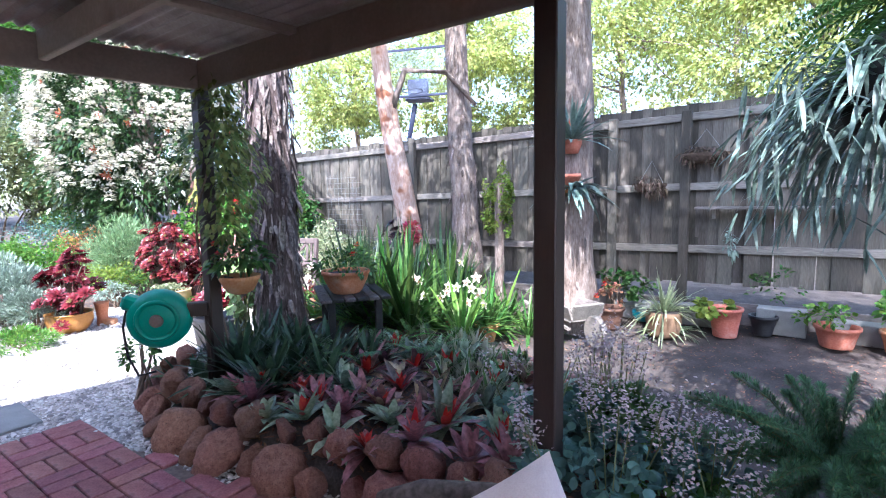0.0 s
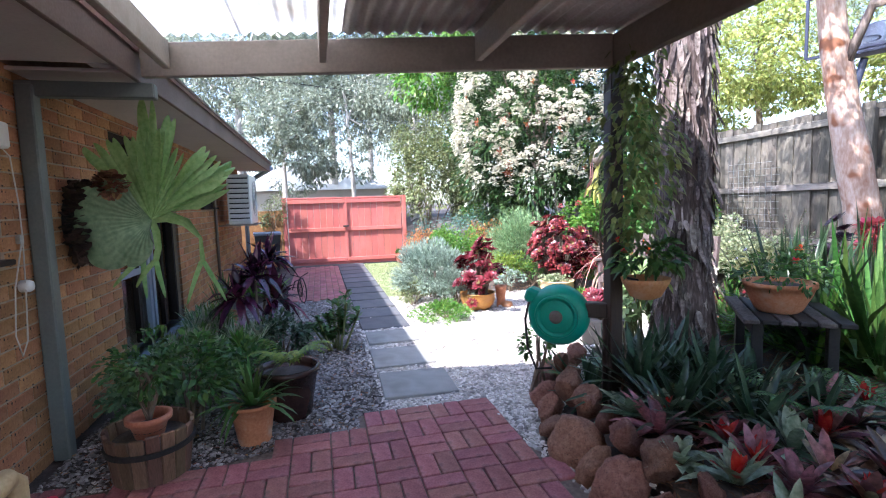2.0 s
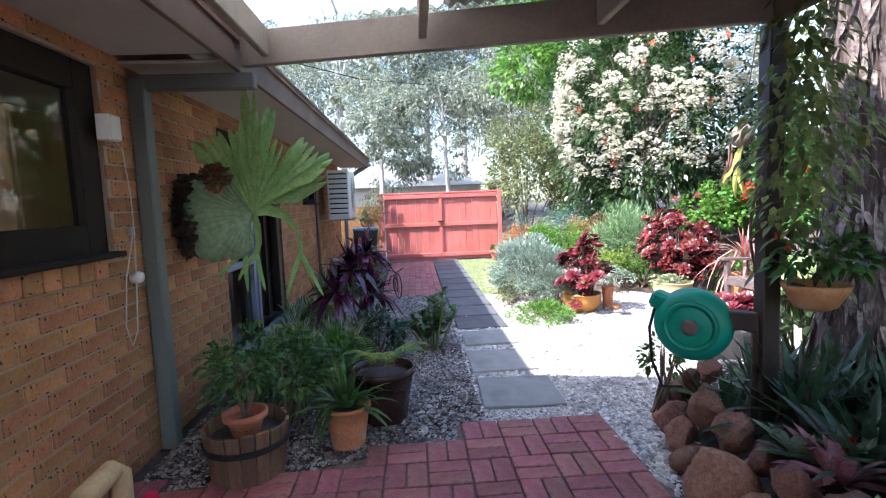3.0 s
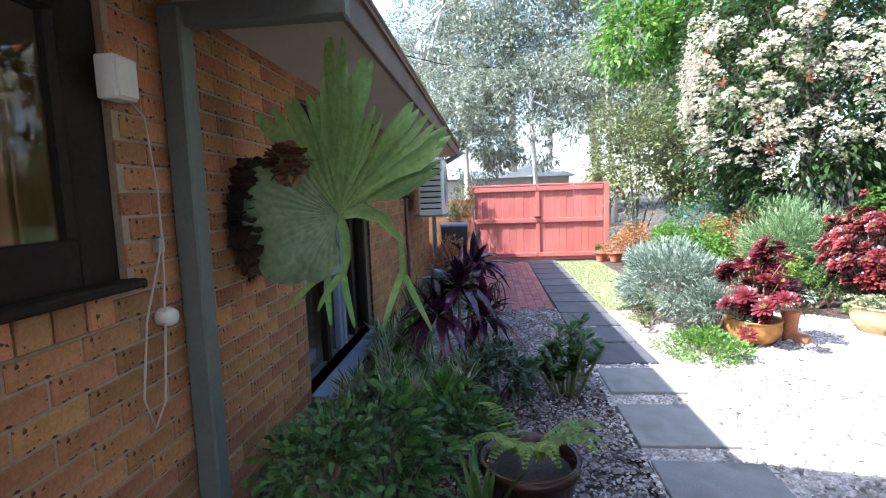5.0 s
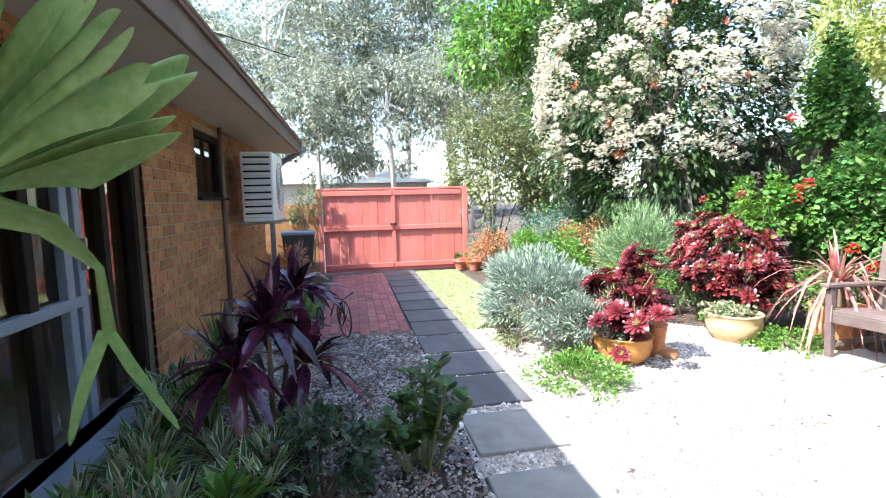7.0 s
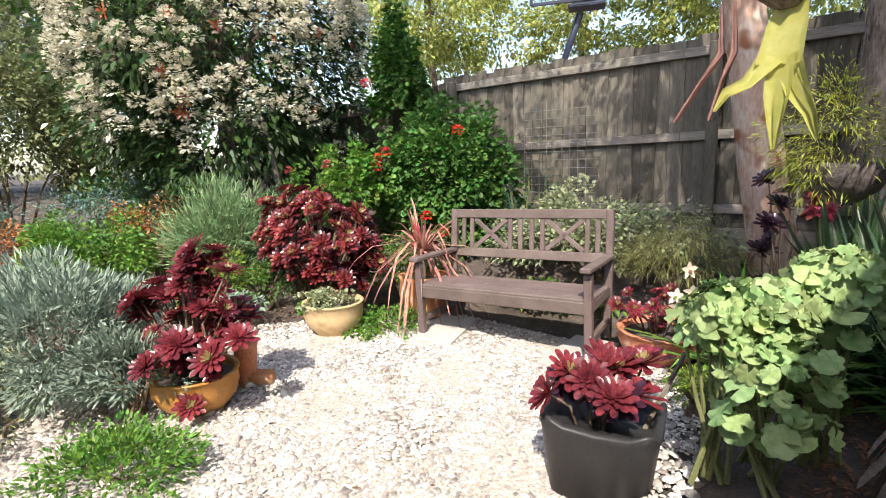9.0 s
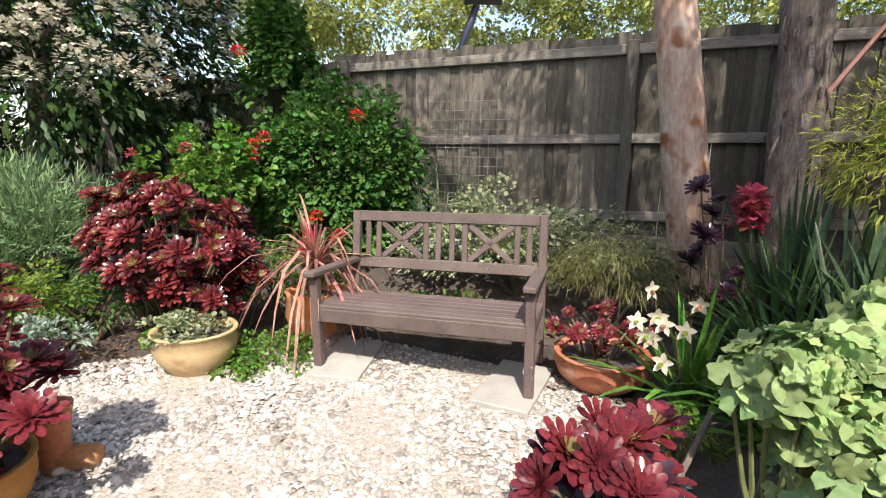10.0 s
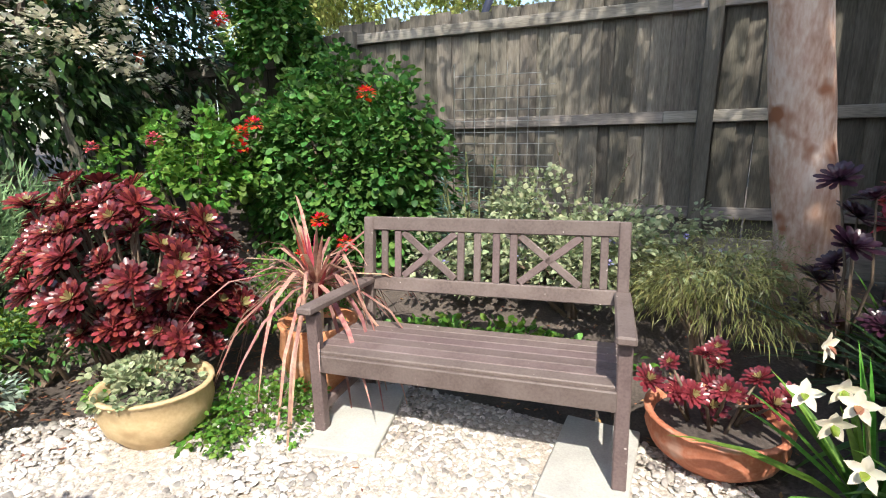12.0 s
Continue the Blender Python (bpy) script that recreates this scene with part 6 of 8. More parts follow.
for x, y, L0 in ((-3.75, 3.55, 1.15), (-3.45, 3.75, 1.2), (-3.15, 3.6, 1.05), (-3.9, 3.85, 1.1), (-3.55, 4.1, 1.2), (-3.95, 4.65, 1.25), (-3.6, 4.85, 1.3), (-3.3, 4.55, 1.2), (-4.05, 4.3, 1.1)):
    s = thing("tall_strap_plant", "tall dark strap-leaved orchid clump behind the table", "orchid", (x, y, hz(x, y)), group="tall orchids in the bed")
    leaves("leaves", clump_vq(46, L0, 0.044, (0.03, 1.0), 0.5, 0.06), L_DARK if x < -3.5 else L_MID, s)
rf = thing("red_bromeliad_flower", "tall coral-red flower spikes among strap leaves", "flower", (-4.05, 4.95, hz(-4.05, 4.95)))
for i in range(4):
    x, y = rng.normal(0, 0.1), rng.normal(0, 0.08)
    st = part("stem", Geo().tube([(x * 0.3, y * 0.3, 0), (x, y, 0.85)], 0.008, 6), M_STEM, rf)
    leaves("petals", merge(*[flower_ball((x, y, 0.80 + 0.06 * k), 0.06, 16, 0.07, "leaf") for k in range(4)]), F_PINK, st)
ls = thing("lily_flowers", "white flowered lilies in the shady bed", "lily", (-2.75, 3.95, hz(-2.75, 3.95)))
leaves("leaves", clump_vq(40, 0.7, 0.035, (0.1, 1.0), 0.5), L_MID, ls)
for k in range(4):
    orchid(ls, 4, 0.07, rng.uniform(0.45, 0.75), rng.normal(0, 0.2), rng.normal(-0.1, 0.1))
# yellow-green willowy shrub and the pale hanging staghorn
hfx = thing("hanging_asparagus", "yellow-green needle-leaved fern hanging in a dark basket", "hanging plant", (-4.17, 2.98, 1.34))
part("basket", Geo().lathe([(0.05, -0.12), (0.10, -0.08), (0.13, 0.0), (0.12, 0.01), (0.09, -0.02)], n=18), M_WICKER, hfx, smooth=True)
leaves("needles", cloud((-0.02, 0, 0.10), (0.19, 0.17, 0.24), 3000, 0.034, 0.0045, "needle", 60, zmin=-0.9, cs=0.3), leaf_mat("yellow_needle_leaf", (0.20, 0.24, 0.03), (0.42, 0.44, 0.08), trans=0.4), hfx)
part("wire", Geo().tube([(0, 0, 0), (0.05, 0.0, 2.0), (0.3, -0.1, 3.6)], 0.002, 5), M_BLACK, hfx)
mb = thing("button_fern_column", "column of small yellow-green leaves hanging before the fence", "climber", (-3.15, 5.5, hz(-3.15, 5.5)))
leaves("leaves", cloud((0, 0, 1.25), (0.20, 0.17, 0.45), 2600, 0.03, 0.026, "round", 60, zmin=-1, cs=0.16), L_LIME, mb)
part("stem", Geo().tube([(0, 0, 0), (0, 0, 1.5)], 0.06, 8), M_ROUGHBARK, mb)


def frond(pts, widths, mat, parent, name="frond", lobes=0, side=(0, 0, 1), thick=0.004):
    """A broad frond along a line, with forked finger lobes at its end."""
    pts = [Vector(p) for p in pts]
    side = Vector(side)
    v, f = [], []
    n = len(pts)
    for i, p in enumerate(pts):
        d = (pts[min(i + 1, n - 1)] - pts[max(i - 1, 0)]).normalized()
        s = (side - d * side.dot(d)).normalized()
        nn2 = d.cross(s)
        for k in range(5):
            u = k / 2 - 1
            v.append(p + s * widths[i] * u / 2 + nn2 * widths[i] * 0.12 * (u * u) + nn2 * 0.01 * math.sin(k * 3 + i))
    for i in range(n - 1):
        for k in range(4):
            f.append((i * 5 + k, i * 5 + k + 1, (i + 1) * 5 + k + 1, (i + 1) * 5 + k))
    g = Geo().add([tuple(q) for q in v], f)
    d = (pts[-1] - pts[-2]).normalized()
    s = (side - d * side.dot(d)).normalized()
    L0 = (pts[-1] - pts[0]).length
    for k in range(lobes):
        u = (k + 0.5) / lobes * 2 - 1
        b = pts[-1] + s * widths[-1] * u / 2 - d * 0.03
        dl = (d + s * u * 0.85).normalized()
        w = widths[-1] / lobes * 1.7
        ln = L0 * (0.55 + 0.25 * math.cos(u * 1.5)) * rng.uniform(0.8, 1.15)
        nrm = dl.cross(s).normalized()
        sd = nrm.cross(dl).normalized()
        vv2, ff = [], []
        for i, (q, ww) in enumerate(((0, 1.0), (0.35, 1.05), (0.7, 0.8), (0.92, 0.55), (1.0, 0.2))):
            c = b + dl * ln * q + nrm * 0.03 * math.sin(q * 3 + k) + Vector((0, 0, -0.10 * ln * q * q))
            vv2 += [c - sd * w * ww / 2, c + nrm * w * 0.1, c + sd * w * ww / 2]
        for i in range(4):
            for j in range(2):
                ff.append((i * 3 + j, i * 3 + j + 1, i * 3 + j + 4, i * 3 + j + 3))
        g.add([tuple(q) for q in vv2], ff)
    ob = part(name, g, mat, parent, smooth=True)
    return ob


# staghorn fern on the house wall
sg = thing("staghorn_fern", "large staghorn fern on the brick wall with a black disc behind it", "fern", (-4.66, WY, 1.42))
# flat black disc on the wall, a dark halo behind the fronds
part("board", Geo().lathe([(0.26, 0), (0.27, 0.01), (0.27, 0.05), (0.24, 0.06)], n=28), M_BLACK, sg).matrix_basis = pose(0.04, 0.005, 0.0, -90, 0, 0) @ Matrix.Diagonal((0.66, 0.78, 0.8, 1))
part("root_ball", Geo().lathe([(0.25, 0.0), (0.25, 0.08), (0.2, 0.2), (0.1, 0.30), (0.02, 0.33)], n=20), M_BLACK, sg, smooth=True).matrix_basis = pose(-0.03, 0.02, 0.0, -90, 0, 0) @ Matrix.Diagonal((0.62, 0.72, 1, 1))
k = 90
a = rng.uniform(0, 2 * np.pi, k)
leaves("old_fronds", blades(np.stack([0.12 + rng.uniform(0, 0.05, k), 0.29 + 0.06 * np.cos(a), 0.25 + 0.045 * np.sin(a)], 1), np.stack([0.5 + 0 * a, 0.4 * np.cos(a), 0.4 * np.sin(a)], 1) + rng.normal(0, 0.5, (k, 3)), 0.07, 0.06, 0.1, "round"), L_RUST, sg, "dry brown old shield fronds")
k = 260
a = rng.uniform(0, 2 * np.pi, k)
leaves("dry_rim", blades(np.stack([0.02 + 0.17 * np.cos(a), rng.uniform(0.02, 0.12, k), 0.22 * np.sin(a)], 1), np.stack([np.cos(a), 0.2 + 0 * a, np.sin(a)], 1) + rng.normal(0, 0.3, (k, 3)), rng.uniform(0.04, 0.10, k), 0.06, 0.1, "round"), leaf_mat("dark_dead_frond", (0.025, 0.017, 0.012), (0.10, 0.06, 0.04), rough=0.85, trans=0.05), sg, "dry brown rim of old fronds")
H = Vector((0.06, 0.49, 0.0))
# convex shield wrapping back to the wall, ridged from the heart, with a lobed rim
na, nr = 150, 16
v, f = [], []
for i in range(nr):
    q = i / (nr - 1)
    for j in range(na):
        th = radians(112 + 168 * j / (na - 1))
        e = max(math.cos(th - radians(186)), 0)
        lobe = 1 + 0.13 * q ** 3 * (abs(math.sin(5.2 * th)) ** 0.6 - 0.5)
        rad = q * (0.17 + 0.30 * e ** 0.8) * lobe
        v.append((H.x + 0.13 * math.sin(math.pi * 0.62 * q) - 0.04 * q ** 3 + 0.007 * math.sin(44 * th) * q * (1.2 - q) + 0.012 * math.sin(10.4 * th) * q ** 3, H.y + rad * math.cos(th), H.z + rad * math.sin(th)))
for i in range(nr - 1):
    for j in range(na - 1):
        f.append((i * na + j, i * na + j + 1, (i + 1) * na + j + 1, (i + 1) * na + j))
part("shield_frond", Geo().add(v, f), L_SHIELD, sg, "round grey-green shield frond", True)


def fan_frond(a0, a1, R, fingers, tilt, off, cut, seed):
    """A ribbed wedge fanning from the heart, its far edge split into forked fingers."""
    na, nr = 24 * fingers, 16
    v, f = [], []
    for i in range(nr):
        q = i / (nr - 1)
        for j in range(na + 1):
            u = j / na
            c = u * fingers
            k = int(min(c, fingers - 1))
            w = abs((c - k) * 2 - 1)
            big = math.sin(seed + k * 2.3) * 0.14 + 0.08 * math.cos(seed * 3 + 5 * k)
            fork = (0.22 if (k + int(seed)) % 2 else 0.07) * max(0, 1 - abs((c - k) - 0.45) * 6)
            tip = 1 + big - cut * (1 + 0.5 * math.sin(seed * 7 + k)) * w ** 4 - fork
            th = radians(a0 + (a1 - a0) * (u + 0.012 * math.sin(9 * u + seed)))
            r = R * q * (tip if q > 0.45 else 1 + (tip - 1) * (q / 0.45) ** 2)
            x = H.x + off * q + tilt * q * q + 0.014 * math.cos(fingers * 6.283 * u) * q * (1.3 - q) + 0.02 * math.sin(7 * u + seed) * q * q
            sag = 0.10 * R * q ** 3 * max(math.cos(th), 0)
            v.append((x, H.y + r * math.cos(th), H.z + r * math.sin(th) - sag))
    for i in range(nr - 1):
        for j in range(na):
            f.append((i * (na + 1) + j, i * (na + 1) + j + 1, (i + 1) * (na + 1) + j + 1, (i + 1) * (na + 1) + j))
    part("fertile_frond", Geo().add(v, f), L_STAG, sg, smooth=True)


for a0, a1, R, fingers, tilt, off, cut, seed in ((106, 132, 0.58, 2, 0.02, -0.08, 0.36, 0.5), (84, 108, 0.74, 2, -0.04, -0.04, 0.42, 1.7), (72, 92, 0.62, 2, 0.10, 0.03, 0.30, 0.9), (50, 80, 0.62, 3, 0.05, 0.02, 0.30, 2.9), (32, 58, 0.66, 3, 0.0, 0.03, 0.30, 4.1), (26, 46, 0.66, 2, -0.16, -0.05, 0.30, 5.6)):
    fan_frond(a0, a1, R, fingers, tilt, off, cut, seed)
frond([H, H + Vector((0.02, 0.03, -0.08)), H + Vector((0.0, 0.03, -0.2)), H + Vector((0.02, 0.0, -0.32))], [0.04, 0.05, 0.045, 0.04], L_STAG, sg, "drooping_frond", 2, (0, 1, 0))
frond([H, H + Vector((0.02, -0.05, -0.10)), H + Vector((0.0, -0.06, -0.24)), H + Vector((0.0, -0.09, -0.30))], [0.03, 0.045, 0.04, 0.04], L_STAG, sg, "drooping_frond", 2, (0, 1, 0))
frond([H, H + Vector((-0.06, 0.08, 0.03)), H + Vector((-0.14, 0.18, -0.02)), H + Vector((-0.2, 0.26, -0.15)), H + Vector((-0.22, 0.26, -0.36))], [0.05, 0.09, 0.07, 0.025, 0.04], L_STAG, sg, "drooping_frond", 2, (0, 0.6, 0.6))

# pale staghorn hanging near the fence trees
ps = thing("hanging_staghorn", "pale yellow-green staghorn hanging on a wire from the tree", "fern", (-4.36, 2.29, 1.68))
L_DRYPINK = leaf_mat("dry_pink_frond", (0.30, 0.17, 0.13), (0.46, 0.30, 0.24), rough=0.7)
M_PALESTAG = leaf_mat("pale_staghorn_frond", (0.42, 0.46, 0.10), (0.58, 0.60, 0.20), rough=0.5, trans=0.45, vary=0.1)
frond([(0.02, 0, 0.10), (0.01, -0.02, 0.02), (0.0, -0.03, -0.07)], [0.05, 0.085, 0.10], M_PALESTAG, ps, "frond", 0, (1, -0.3, 0))
for dx, dz, w in ((-0.13, -0.17, 0.022), (0.0, -0.27, 0.035), (0.08, -0.25, 0.03)):
    frond([(dx * 0.15, -0.03, -0.05), (dx * 0.5, -0.035, -0.06 + dz * 0.3), (dx * 0.85, -0.04, dz * 0.75), (dx * 1.05, -0.04, dz)], [0.06, w * 1.6, w, w * 0.35], M_PALESTAG, ps, "frond_fork", 0, (1, -0.3, 0))
for x0, bend in ((-0.14, -0.07), (-0.11, -0.03)):
    frond([(x0, 0, 0.10), (x0 + 0.01, 0, -0.02), (x0 + bend * 0.5, 0, -0.09), (x0 + bend * 1.4, 0, -0.19)], [0.004, 0.014, 0.006, 0.009], L_DRYPINK, ps, "dead_frond", 0, (1, -0.4, 0))
part("mount", Geo().lathe([(0.02, 0.06), (0.07, 0.10), (0.08, 0.16), (0.03, 0.22)], n=14), M_ROUGHBARK, ps, smooth=True)
part("wire", Geo().tube([(0, 0, 0.2), (0.3, 0.3, 3.5)], 0.003, 5), M_BLACK, ps)

# ---- pots along the house ----
bar = thing("half_barrel_planter", "weathered half wine barrel planter with iron hoops", "planter", (-3.72, -0.93, 0))
nst = 18
for i in range(nst):
    a = 2 * math.pi * i / nst
    part("stave", Geo().box((0.195 * math.cos(a), 0.195 * math.sin(a), 0.15), (0.022, 0.066, 0.30 + 0.02 * math.sin(3 * a)), Matrix.Rotation(a, 4, "Z") @ Matrix.Rotation(radians(7), 4, "Y"), 0.004), M_BARREL, bar)
part("hoop", Geo().lathe([(0.222, 0.19), (0.225, 0.19), (0.229, 0.22), (0.226, 0.22)], n=36), M_BLACK, bar)
part("soil", Geo().lathe([(0.185, 0.22), (0.19, 0.23), (0.01, 0.235)], n=20), M_SOIL, bar)
pp = potted("terracotta_pot", "terracotta pot with a jade plant standing in the barrel", "potted plant", (-3.72, -0.93, 0.235), pot_profile(0.075, 0.105, 0.12), M_TERRA)
leaves("leaves", cloud((-0.05, 0, 0.36), (0.19, 0.19, 0.2), 420, 0.05, 0.022, "spoon", 26), L_MID, pp)
for i in range(5):
    part("stem", Geo().tube([(0, 0, 0.08), (rng.normal(0, 0.05), rng.normal(0, 0.05), 0.22), (rng.normal(0, 0.1), rng.normal(0, 0.1), 0.38)], 0.012, 6), M_TWIG, pp)
t2 = potted("potted_agapanthus", "terracotta pot with a green strap-leaved plant", "potted plant", (-3.98, -0.42), pot_profile(0.10, 0.135, 0.26, 0.015), M_TERRA)
leaves("leaves", clump_vq(52, 0.42, 0.032, (0.2, 1.3), 0.75, 0.05, lift=0.24), L_MID, t2)
t3 = potted("black_glazed_pot", "large dark glazed pot with a ferny plant", "potted plant", (-4.32, -0.22), pot_profile(0.15, 0.205, 0.36, 0.025), material("dark_brown_glaze", [(0.03, 0.014, 0.012), (0.06, 0.028, 0.022)], scale=4, rough=0.25, bump=0.06, vary=0))
fr = []
for i in range(9):
    a = rng.uniform(0, 6.28)
    s = np.linspace(0.15, 1, 16)
    d = np.array([math.cos(a), math.sin(a)])
    rach = np.stack([d[0] * 0.32 * s, d[1] * 0.32 * s, 0.36 + 0.45 * s - 0.32 * s * s], 1)
    pd = np.array([-d[1], d[0], 0.1])
    for sg_ in (-1, 1):
        fr.append(blades(rach, np.tile(pd * sg_ + [d[0] * 0.5, d[1] * 0.5, 0], (16, 1)), 0.10 * (1.1 - s), 0.022, 0.2, "leaf"))
leaves("fronds", merge(*fr), L_LIME, t3)
bush("jade_bush", "dark green succulent bush against the brick wall", "shrub", (-4.55, -1.18), (0.34, 0.25, 0.22), 1100, 0.06, 0.028, leaf_mat("jade_leaf", (0.09, 0.18, 0.08), (0.22, 0.34, 0.16), rough=0.4), "spoon", 46)
for x, y, r in ((-4.62, -0.86, 0.34), (-4.35, -1.12, 0.26), (-4.9, -0.78, 0.30)):
    s = thing("pale_bromeliad", "pale grey-green broad-leaved bromeliad by the wall", "bromeliad", (x, y, 0.02), group="bromeliads by the wall")
    single_leaves(clump_vq(22, r, 0.062, (0.15, 1.1), 0.3, 0.03, lift=0.06), 22, leaf_mat("pale_bromeliad_leaf", (0.16, 0.26, 0.11), (0.34, 0.45, 0.24), rough=0.4), s)
bush("mixed_pot_foliage", "mid-green leafy plant behind the barrel", "shrub", (-4.25, -0.85), (0.3, 0.28, 0.30), 900, 0.065, 0.03, L_MID, "leaf", 34, lift=0.34)
for i, (x, y) in enumerate(((-5.0, -1.1), (-5.1, -0.8), (-5.25, -1.1), (-5.6, -0.95), (-5.95, -1.15), (-6.3, -1.1), (-5.5, -0.65), (-6.6, -1.2))):
    v_ = thing("variegated_lily", "cream-edged variegated strap plant beside the door", "groundcover", (x, y, 0), group="variegated plants by the door")
    vq = merge(*[(lambda q: (q[0] + [rng.normal(0, 0.15), rng.normal(0, 0.12), 0.27], q[1]))(clump_vq(20, 0.23, 0.040, (0.25, 1.35), 0.35, shape="leaf")) for j in range(9)])
    if i % 4 == 1:
        leaves("leaves", vq, L_BRIGHT, v_)
    else:
        margined(vq, 180, L_MID, v_)
bush("low_green_shrub", "mid-green low shrub in front of the door sill", "shrub", (-4.85, -0.55), (0.26, 0.24, 0.2), 800, 0.06, 0.03, L_MID, "leaf", 44)
bush("low_green_shrub", "mid-green low shrub beside the gravel", "shrub", (-5.6, -0.35), (0.26, 0.26, 0.22), 900, 0.06, 0.03, L_DARK, "leaf", 34)
co = thing("purple_cordyline", "dark purple cordyline with broad glossy leaves", "cordyline", (-6.05, -0.62, 0))
for dx, dy, zt, n in ((0.0, 0.0, 0.82, 20), (-0.28, 0.12, 0.95, 22), (0.10, -0.16, 0.62, 16), (-0.1, 0.18, 0.55, 12)):
    st = part("stem", Geo().tube([(0, 0, 0), (dx * 0.5, dy * 0.5, zt * 0.5), (dx, dy, zt)], [0.018, 0.015, 0.012], 7), M_TWIG, co)
    q = clump_vq(n + 16, 0.42, 0.085, (0.15, 2.0), 0.5, 0.02, "leaf")
    leaves("leaves", (q[0] + [dx, dy, zt - 0.03], q[1]), L_CORDY, st)
frond([(-0.0, 0.1, 0.55), (-0.02, 0.14, 0.45), (-0.03, 0.16, 0.3)], [0.02, 0.06, 0.01], L_BROMR, co, "red_leaf", 0, (1, 0.2, 0))
t4 = potted("terracotta_pot", "terracotta pot with narrow leaves beside the brick pier", "potted plant", (-7.05, -1.12), pot_profile(0.11, 0.15, 0.24), M_TERRA)
leaves("leaves", clump_vq(36, 0.55, 0.025, (0.05, 0.7), 0.35, 0.05, lift=0.22), L_MID, t4)
cr = thing("jade_plant", "upright dark jade plant with paddle leaves at the gravel edge", "succulent", (-5.85, 0.16, 0))
for i in range(8):
    x, y, zt = rng.normal(0, 0.15), rng.normal(0, 0.12), rng.uniform(0.3, 0.62)
    st = part("stem", Geo().tube([(x * 0.3, y * 0.3, 0), (x, y, zt)], [0.014, 0.009], 7), M_STEM, cr)
    k = 38
    a, s = rng.uniform(0, 6.28, k), rng.uniform(0.3, 1, k)
    leaves("leaves", blades(np.stack([x * s, y * s, zt * s], 1), np.stack([np.cos(a), np.sin(a), 0.3 + 0.5 * s], 1), 0.10, 0.05, 0.1, "spoon"), L_MID, st)
fn = thing("bird_nest_fern", "sunlit green fern along the house foot", "fern", (-9.7, -0.95, 0))
leaves("leaves", merge(*[(lambda q: (q[0] + [rng.normal(0, 0.35), rng.normal(0, 0.15), 0], q[1]))(clump_vq(16, 0.48, 0.06, (0.2, 1.2), 0.5, shape="leaf")) for j in range(9)]), L_BRIGHT, fn)
bush("red_leaf_shrub", "reddish shrub beside the house end", "shrub", (-11.2, -1.15), (0.5, 0.3, 0.38), 1200, 0.08, 0.025, L_ORANGE, "leaf", 34)
bush("gate_creeper", "thin pale creeper on the gate post", "climber", (-13.1, -0.95, 0), (0.3, 0.32, 0.55), 900, 0.055, 0.03, L_OLIVE, "leaf", 30, lift=1.25, twigs=6)

# ---- bed under the pergola ----
PX = CORNER[0] - 0.02
vine = thing("post_vine", "leafy climbing vine wound round the pergola post", "climber", (PX, CORNER[1], hz(PX, CORNER[1])))
pts = [(0.08 * math.cos(s * 9), 0.08 * math.sin(s * 9), s * 2.3) for s in np.linspace(0, 1, 40)]
part("stem", Geo().tube(pts, 0.008, 6), M_TWIG, vine)
k = 950
a, z = rng.uniform(0, 6.28, k), rng.triangular(0.75, 1.6, 2.35, k)
rr = rng.uniform(0.05, 0.30, k) * (0.6 + 0.5 * np.sin(z * 3.1) ** 2)
leaves("leaves", blades(np.stack([0.10 + rr * np.cos(a), 0.08 + rr * np.sin(a), z], 1), np.stack([np.cos(a), np.sin(a), -0.7 + 0 * a], 1) + rng.normal(0, 0.4, (k, 3)), rng.uniform(0.04, 0.085, k), 0.034, 0.3, "leaf"), leaf_mat("vine_leaf", (0.12, 0.17, 0.04), (0.30, 0.34, 0.12), trans=0.5), vine)
hp = thing("hanging_pot", "terracotta half pot with leafy red-flowered plant hung on the post", "hanging pot", (PX + 0.22, CORNER[1] + 0.08, 0.86))
part("pot", Geo().lathe([(0.05, 0), (0.09, 0.02), (0.135, 0.10), (0.145, 0.13), (0.135, 0.13), (0.12, 0.10)], n=26), M_TERRA, hp, smooth=True)
part("bracket", Geo().box((-0.12, -0.04, 0.11), (0.2, 0.02, 0.02)), M_BLACK, hp)
leaves("leaves", cloud((0, 0, 0.25), (0.18, 0.18, 0.17), 260, 0.075, 0.035, "leaf", 20), L_MID, hp)
leaves("flowers", merge(flower_ball((0.02, -0.17, 0.30), 0.014, 14, 0.02), flower_ball((-0.1, -0.12, 0.36), 0.012, 14, 0.02)), F_RED, hp, "small red flowers")
tbz = hz(-3.4, 3.1) + 0.455
bw = potted("terracotta_bowl", "wide terracotta bowl of greenery on the garden table", "potted plant", (-3.36, 3.02, tbz), [(0.12, 0), (0.14, 0.02), (0.19, 0.12), (0.205, 0.17), (0.215, 0.17), (0.215, 0.20), (0.195, 0.20), (0.185, 0.17)], M_TERRA)
leaves("leaves", cloud((0, 0, 0.24), (0.26, 0.26, 0.13), 420, 0.055, 0.022, "leaf", 30), L_MID, bw)
leaves("flowers", merge(flower_ball((0.2, -0.1, 0.36), 0.018, 18, 0.025), flower_ball((0.05, 0.1, 0.42), 0.018, 18, 0.025)), F_RED, bw, "red flowers")

# dark strap-leaf clump round the post
for i in range(21):
    x, y = rng.uniform(-3.95, -2.7), rng.uniform(1.80, 2.65)
    s = thing("dark_strap_plant", "dark glossy strap-leaved plant in the shade", "bromeliad", (x, y, hz(x, y)), group="dark strap plants")
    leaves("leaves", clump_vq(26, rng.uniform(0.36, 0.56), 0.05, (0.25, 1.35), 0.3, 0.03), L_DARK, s)
